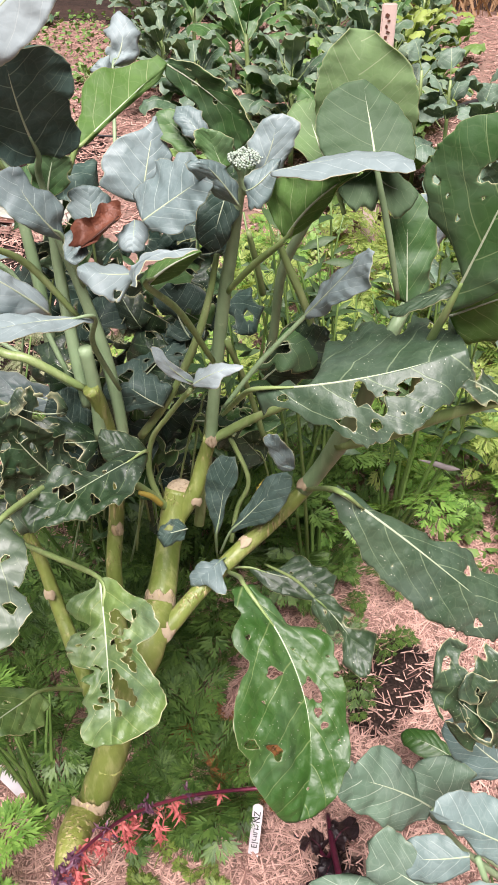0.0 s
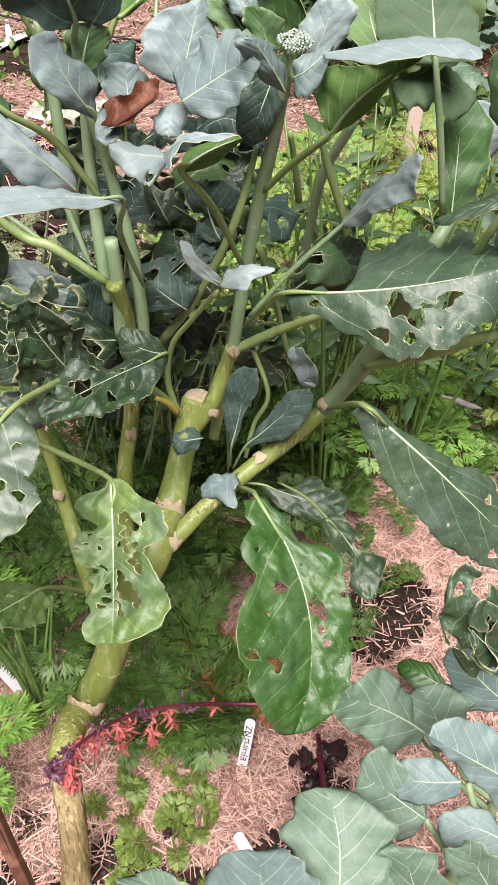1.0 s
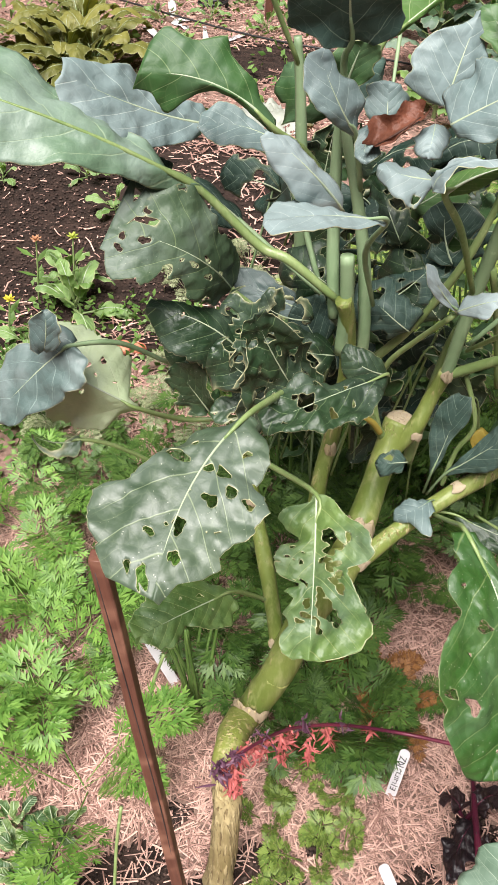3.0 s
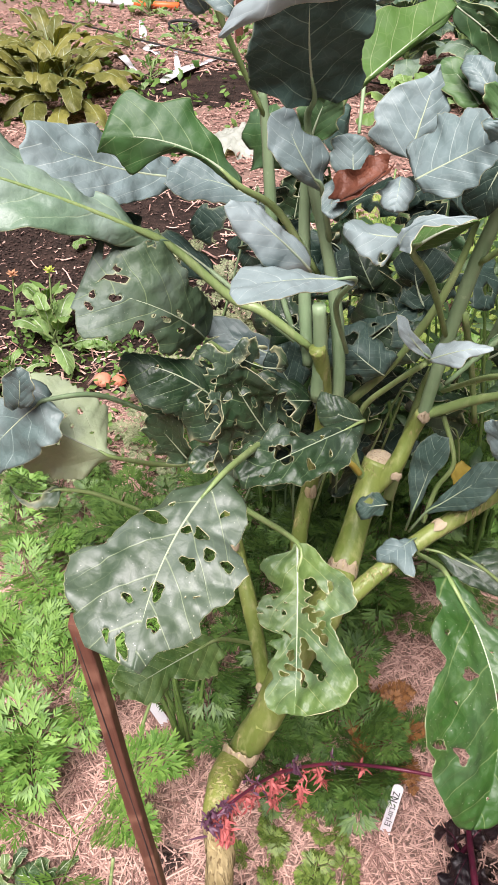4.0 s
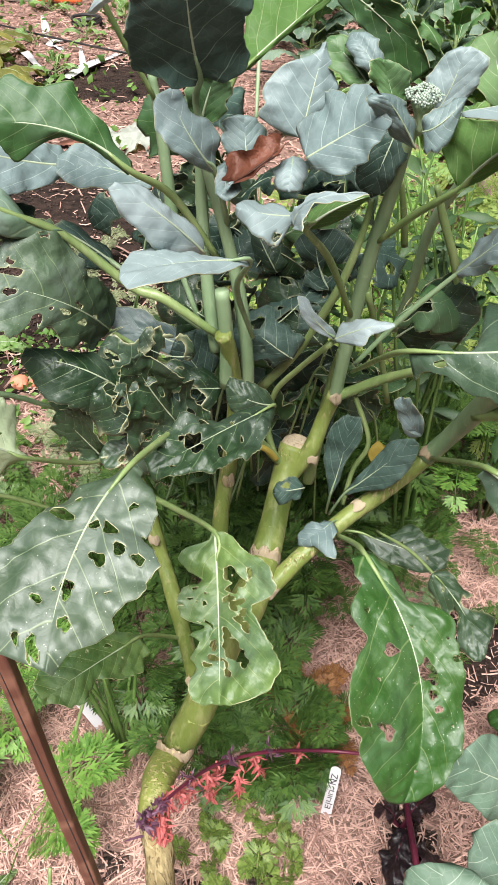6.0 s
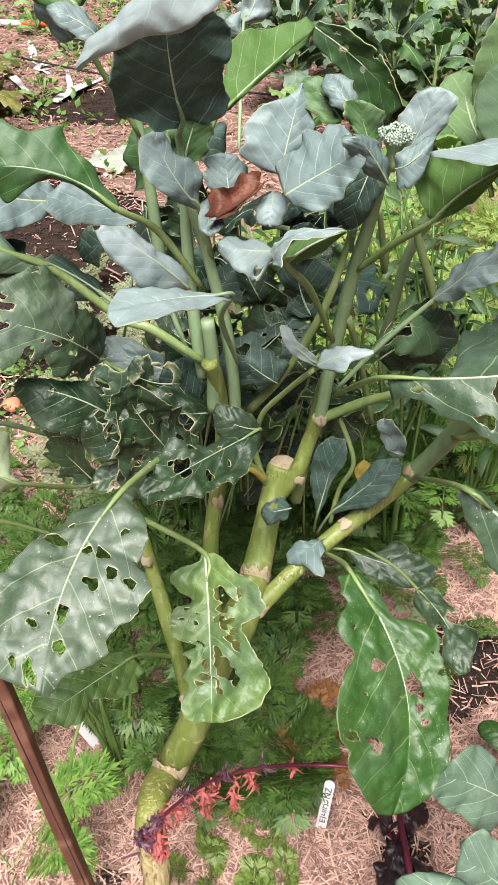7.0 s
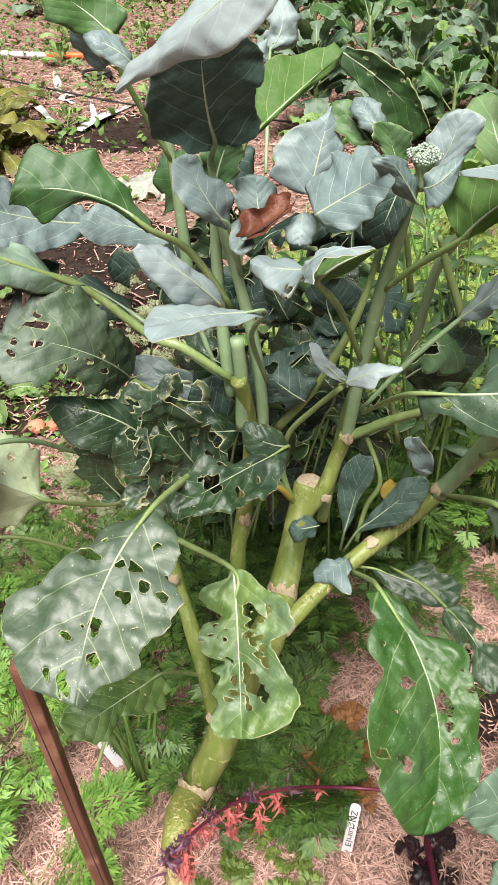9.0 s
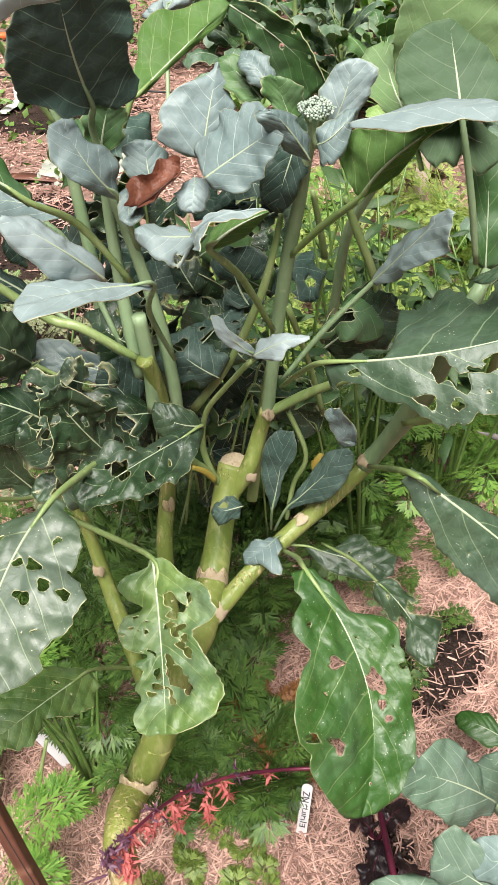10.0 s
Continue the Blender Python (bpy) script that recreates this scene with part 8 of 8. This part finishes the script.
def beet():
    ob = thing("beetroot_plant", (0.235, 0.95, 0.0), "dark red beetroot plant with near-black leaves in mulch", "vegetable plant")
    o = np.array((0.235, 0.95, 0.0))
    for az, ln, el in ((0.9, 0.085, 0.9), (2.4, 0.06, 0.7), (4.9, 0.07, 1.0)):
        d = np.array((math.cos(az) * math.cos(el), math.sin(az) * math.cos(el), math.sin(el)))
        s = np.array((-math.sin(az), math.cos(az), 0.2))
        base, mid, tip = o + d * ln * 0.3, o + d * ln * 0.7, o + d * ln * 0.95 + np.array((math.cos(az) * 0.03, math.sin(az) * 0.03, -0.05))
        leaf(ob, BEET, base, mid, tip, mid - s * 0.022, mid + s * 0.022, [tuple(o)], 0.0065, REDSTEM, "", seed=int(az * 10), wave=0.3, cell=0.005, crinkle=0.012, lobe=0.2)
    part("stalk", tube("stalk", [(0.236, 1.02, 0.03, 0.004), (0.244, 0.95, 0.055, 0.0055), (0.262, 0.86, 0.06, 0.006), (0.272, 0.80, 0.03, 0.006)], REDSTEM, 8, 5, 0.1), ob)
    leaf(ob, BEET, (0.245, 0.93, 0.05), (0.228, 0.885, 0.055), (0.222, 0.83, 0.03), (0.205, 0.89, 0.045), (0.250, 0.87, 0.06), seed=301, wave=0.3, cell=0.004, crinkle=0.012, lobe=0.2, r=0.003, rib=REDSTEM)
    leaf(ob, BEET, (0.262, 0.91, 0.05), (0.292, 0.87, 0.05), (0.300, 0.82, 0.02), (0.272, 0.86, 0.06), (0.315, 0.88, 0.03), seed=302, wave=0.3, cell=0.004, crinkle=0.012, lobe=0.2, r=0.003, rib=REDSTEM)


beet()


def celery():
    ob = thing("celery_plant", (-0.285, 1.0, 0.0), "clump of slender upright dark green celery stalks", "vegetable plant")
    rng = np.random.RandomState(4)
    for i in range(11):
        a = rng.uniform(0, 6.28)
        r = rng.uniform(0.004, 0.016)
        x, y = -0.285 + r * math.cos(a), 1.0 + r * math.sin(a)
        tip = (x + rng.uniform(-0.09, 0.03), y + rng.uniform(-0.03, 0.10), rng.uniform(0.22, 0.34))
        part("stalk", tube("stalk", [(x, y, -0.005, 0.0042), ((x * 0.6 + tip[0] * 0.4), (y * 0.6 + tip[1] * 0.4), 0.13, 0.0036), (*tip, 0.002)], DARKSTALK, 6, 4), ob)


celery()


# ---- small things on the far mulch ----
def strip(name, a, b, width, label, category, material=PLASTIC, lift=0.01, group=""):
    """A thin bent plate lying from a to b on the ground."""
    a, b = Vector((*a, lift)), Vector((*b, lift + 0.02))
    d = b - a
    s = Vector((-d.y, d.x, 0)).normalized() * width / 2
    verts, faces = [], []
    for i in range(7):
        t = i / 6
        c = a + d * t + Vector((0, 0, 0.012 * math.sin(t * 5)))
        w = s * (0.55 + 0.45 * math.sin(math.pi * min(t * 1.2 + 0.1, 1)))
        for z in (0.0, 0.003):
            verts += [c - w + Vector((0, 0, z)), c + w + Vector((0, 0, z))]
    for i in range(6):
        k = 4 * i
        faces += [(k, k + 4, k + 5, k + 1), (k + 2, k + 3, k + 7, k + 6), (k, k + 2, k + 6, k + 4), (k + 1, k + 5, k + 7, k + 3)]
    faces += [(0, 1, 3, 2), (24, 26, 27, 25)]
    return tagged(new(name, mesh_of(name, verts, faces, material)), label, category, group)


scrap = "white plastic scraps"
strip("plastic_strip", (-1.77, 4.64), (-1.6, 5.12), 0.075, "torn white plastic strip on bark mulch", "plastic scrap", group=scrap)
strip("plastic_strip", (-1.71, 4.76), (-1.88, 5.17), 0.035, "narrow white plastic strip on bark mulch", "plastic scrap", group=scrap)
strip("plastic_strip", (-2.23, 5.08), (-1.96, 4.75), 0.05, "white plastic label lying on bark mulch", "plastic scrap", group=scrap)
strip("plastic_strip", (-2.15, 5.33), (-2.35, 5.76), 0.05, "white plastic label lying on soil", "plastic scrap", group=scrap)
strip("plastic_strip", (-2.09, 5.18), (-2.0, 5.29), 0.07, "crumpled white plastic scrap on mulch", "plastic scrap", group=scrap)
strip("plastic_strip", (-1.97, 5.11), (-2.06, 5.16), 0.05, "small crumpled white plastic piece on mulch", "plastic scrap", group=scrap)


def rod(name, pts, radius, material, label, category):
    return tagged(new(name, tube(name, [(*p, radius) for p in pts], material, 8, 6)), label, category)


strip("bark_piece", (-1.48, 3.77), (-1.14, 3.74), 0.075, "reddish brown strip of bark on mulch", "bark", WOOD)
rod("carrot_stalk", [(-0.366, 0.923, 0.0), (-0.362, 0.94, 0.05), (-0.357, 0.968, 0.11), (-0.343, 0.997, 0.17)], 0.0032, STALK, "bare pale green carrot stalk standing in straw", "plant stalk")
rod("carrot_stalk", [(-0.281, 0.61, 0.0), (-0.285, 0.642, 0.06), (-0.29, 0.678, 0.13), (-0.288, 0.708, 0.2)], 0.0028, STALK, "thin pale green carrot stalk beside the wooden stake", "plant stalk")
rod("drip_hose", [(-3.3, 5.75, 0.03), (-2.6, 5.45, 0.05), (-2.0, 5.15, 0.06), (-1.4, 4.95, 0.05), (-0.6, 4.85, 0.03), (0.3, 4.6, 0.03)], 0.0055, BLACK, "thin dark irrigation hose across the mulch", "hose")
rod("drip_hose", [(0.2, 4.9, 0.02), (0.9, 5.35, 0.04), (1.4, 5.75, 0.03), (2.2, 6.0, 0.02)], 0.012, BLACK, "thin black irrigation hose on the path", "hose")
pole = thing("striped_pole", (-2.2, 6.2, 0.02), "orange and white plastic pole lying on the ground", "pole")
part("pole_section", tube("pole_section", [(-2.900, 6.137, 0.03, 0.022), (-2.689, 6.114, 0.03, 0.022)], PLASTIC, 10, 2), pole, "white plastic section")
part("pole_section", tube("pole_section", [(-2.543, 6.115, 0.03, 0.024), (-2.215, 6.121, 0.03, 0.024)], ORANGE, 10, 2), pole, "orange plastic section")
part("pole_section", tube("pole_section", [(-2.689, 6.114, 0.03, 0.0215), (-2.543, 6.115, 0.03, 0.0215)], PLASTIC, 10, 2), pole, "white plastic section")
coil = [(-1.98 + 0.09 * math.cos(a), 5.58 + 0.09 * math.sin(a), 0.03 + 0.004 * a) for a in np.linspace(0, 12.5, 26)]
rod("hose_coil", coil, 0.010, BLACK, "small coil of black hose on mulch", "hose")


def short_post(foot, tall, half, label, material):
    bm = bmesh.new()
    bmesh.ops.create_cube(bm, size=1.0, matrix=Matrix.LocRotScale((foot[0], foot[1], tall / 2 - 0.05), Euler((0.02, 0.05, 0.4)), (half * 2, half * 2, tall + 0.1)))
    bmesh.ops.bevel(bm, geom=bm.edges[:], offset=half * 0.15, segments=2, affect="EDGES")
    me = bpy.data.meshes.new("wooden_post")
    bm.to_mesh(me)
    bm.free()
    me.materials.append(material)
    return tagged(new("wooden_post", me), label, "post")


short_post((-1.58, 5.5), 0.30, 0.022, "short brown wooden post in mulch", WOOD)


def film_sheet():
    o = np.array((-1.07, 3.86, 0.03))
    data = leaf_data(o + (-0.22, -0.02, 0.0), o + (0.0, 0.0, 0.035), o + (0.22, 0.05, 0.01), o + (0.0, 0.16, 0.03), o + (0.0, -0.16, 0.0), a=0.3, b=0.3, wave=0.15, crinkle=0.03, freq=45.0, seed=9, cell=0.014)
    tagged(new("plastic_film", blade_mesh(data, GLASSY)), "crumpled clear plastic film on straw", "plastic sheet")


film_sheet()


def shard(x, y):
    o = np.array((x, y, 0.02))
    ob = thing("clay_shard", o, "two small broken orange clay shards on soil", "pottery")
    for k, dx in enumerate((-0.024, 0.024)):
        bm = bmesh.new()
        bmesh.ops.create_icosphere(bm, subdivisions=2, radius=0.026 - 0.004 * k)
        for v in bm.verts:
            v.co *= 1 + 0.35 * noise.noise(v.co * 40 + Vector((k * 5, 0, 0)))
            v.co.z *= 0.7
            v.co += Vector((x + dx, y + 0.01 * k, 0.02))
        me = bpy.data.meshes.new("shard")
        bm.to_mesh(me)
        bm.free()
        me.materials.append(CLAY)
        part("shard", me, ob)


shard(-0.91, 2.03)


def flower(x, y, tall, material, label, petals=14, size=0.022):
    ob = thing("marigold", (x, y, 0), label, "flower")
    part("stalk", tube("stalk", [(x, y, -0.01, 0.003), (x + 0.02, y, tall * 0.5, 0.003), (x + 0.03, y + 0.01, tall, 0.0026)], STALK, 6, 4), ob)
    o = np.array((x + 0.03, y + 0.01, tall))
    rng = np.random.RandomState(int(tall * 1000))
    for i in range(petals):
        a = i * 2.4
        e = 0.2 + 0.9 * i / petals
        d = np.array((math.cos(a) * math.cos(e), math.sin(a) * math.cos(e), math.sin(e)))
        s = np.array((-math.sin(a), math.cos(a), 0))
        p = o + d * size
        part("petal", mesh_of("petal", [o, o + d * size * 0.6 + s * size * 0.22, p, o + d * size * 0.6 - s * size * 0.22, o + d * size * 0.55 + np.array((0, 0, size * 0.15))], [(0, 1, 4), (1, 2, 4), (2, 3, 4), (3, 0, 4)], material), ob)
    for i in range(6):
        a = i * 1.9
        h = tall * (0.25 + 0.1 * i)
        c = np.array((x + 0.02, y, h))
        d = np.array((math.cos(a), math.sin(a), 0.5))
        s = np.array((-math.sin(a), math.cos(a), 0))
        part("leaf", mesh_of("leaf", [c, c + d * 0.03 + s * 0.012, c + d * 0.06, c + d * 0.03 - s * 0.012, c + d * 0.03 + np.array((0, 0, -0.004))], [(0, 1, 4), (1, 2, 4), (2, 3, 4), (3, 0, 4)], WEED), ob)


flower(-1.20, 2.22, 0.24, LIMEPETAL, "marigold with a lime green seed head")
flower(-1.30, 1.98, 0.14, YELLOWPETAL, "marigold with a small yellow flower")
flower(-1.32, 2.2, 0.22, DRYPETAL, "marigold with a dry brown seed head")

# the far label post, with writing that cannot be read
post_ob = thing("label_post", (0.40, 3.3, 0.0), "pale weathered wooden label post with faded brown writing", "post")
bm = bmesh.new()
bmesh.ops.create_cube(bm, size=1.0, matrix=Matrix.LocRotScale((0.40, 3.3, 0.46), Euler((0, 0.03, 0.1)), (0.050, 0.014, 1.02)))
bmesh.ops.bevel(bm, geom=bm.edges[:], offset=0.004, segments=2, affect="EDGES")
post_mesh = bpy.data.meshes.new("board")
bm.to_mesh(post_mesh)
bm.free()
post_mesh.materials.append(PALEWOOD)
part("board", post_mesh, post_ob)
bm = bmesh.new()
for i in range(6):
    bmesh.ops.create_cube(bm, size=1.0, matrix=Matrix.LocRotScale((0.413 + 0.0005 * i - 0.006 * (i % 2), 3.2915, 0.85 + 0.017 * i), Euler((0, 0.5 * (i % 3 - 1), 0.1)), (0.007 + 0.003 * (i % 3), 0.001, 0.006 + 0.004 * (i % 2))))
ink_mesh = bpy.data.meshes.new("writing_bars")
bm.to_mesh(ink_mesh)
bm.free()
ink_mesh.materials.append(WOOD)
part("writing_bars", ink_mesh, post_ob)


def driftwood():
    ob = tagged(new("dry_stick", tube("dry_stick", [(0.437, 1.72, 0.308, 0.002), (0.467, 1.71, 0.307, 0.007), (0.502, 1.70, 0.303, 0.008), (0.527, 1.70, 0.299, 0.001)], STONE, 10, 5, 0.6, 0.5)), "weathered grey piece of dead wood caught in plants", "wood")


driftwood()


def grass_clump():
    rng = np.random.RandomState(2)
    verts, faces = [], []
    for _ in range(900):
        x, y = rng.uniform(0.9, 3.2), rng.uniform(8.2, 9.8)
        ln = rng.uniform(0.25, 0.6)
        d = np.array((rng.normal(0, 0.35), rng.normal(0, 0.35), 1.0)) * ln
        s = np.array((rng.normal(), rng.normal(), 0)) * 0.006
        k = len(verts)
        o = np.array((x, y, 0))
        sag = np.array((d[0], d[1], -0.3 * ln))
        verts += [o - s, o + s, o + d * 0.6 - s * 0.7, o + d * 0.6 + s * 0.7, o + d + sag]
        faces += [(k, k + 1, k + 3, k + 2), (k + 2, k + 3, k + 4)]
    tagged(new("dry_grass", mesh_of("dry_grass", verts, faces, DRYGRASS, False)), "tuft of dry brown grass at the path's end", "grass", kind="stuff")


grass_clump()


def hedge(name, region, count, size, material, label, seed, low=0.0, high=0.6):
    """Loose low greenery far behind: many small bent leaves as one mesh."""
    rng = np.random.RandomState(seed)
    verts, faces = [], []
    for _ in range(count):
        x, y = rng.uniform(region[0], region[1]), rng.uniform(region[2], region[3])
        top = high * (0.55 + 0.45 * noise.noise(Vector((x * 1.3, y * 1.3, seed))))
        o = np.array((x, y, rng.uniform(low, max(top, 0.05))))
        d = rng.normal(size=3)
        d[2] = abs(d[2]) * 0.5
        d /= np.linalg.norm(d)
        s = np.cross(d, rng.normal(size=3))
        s /= np.linalg.norm(s)
        n = np.cross(s, d)
        ln = size * rng.uniform(0.5, 1.3)
        k = len(verts)
        verts += [o, o + d * ln * 0.45 + s * ln * 0.3, o + d * ln - n * ln * 0.15, o + d * ln * 0.45 - s * ln * 0.3, o + d * ln * 0.5 + n * ln * 0.1]
        faces += [(k, k + 1, k + 4), (k + 1, k + 2, k + 4), (k + 2, k + 3, k + 4), (k + 3, k, k + 4)]
    tagged(new(name, mesh_of(name, verts, faces, material)), label, "foliage", kind="stuff")


hedge("far_greenery", (-1.0, 1.3, 8.0, 12.0), 7000, 0.10, WEED, "loose green foliage at the back of the garden", 41, 0.0, 1.2)
hedge("far_greenery", (-6.0, 6.0, 10.0, 16.0), 9000, 0.14, WEED, "loose green foliage beyond the garden beds", 42, 0.0, 2.2)
hedge("ground_weeds", (-3.6, -1.0, 6.0, 8.5), 1700, 0.05, WEED, "patchy low weeds in the far mulch", 43, 0.0, 0.10)
hedge("ground_weeds", (-1.3, -0.55, 1.35, 2.3), 1600, 0.028, WEED, "low pale green weeds at the edge of the bed", 44, 0.0, 0.05)
hedge("ground_weeds", (0.5, 1.3, 1.6, 3.2), 1800, 0.035, WEED, "low weeds behind the young brassicas", 45, 0.0, 0.10)
hedge("ground_weeds", (-3.3, -1.1, 3.7, 6.2), 700, 0.05, WEED, "patchy low weeds on the bark path", 47, 0.0, 0.06)
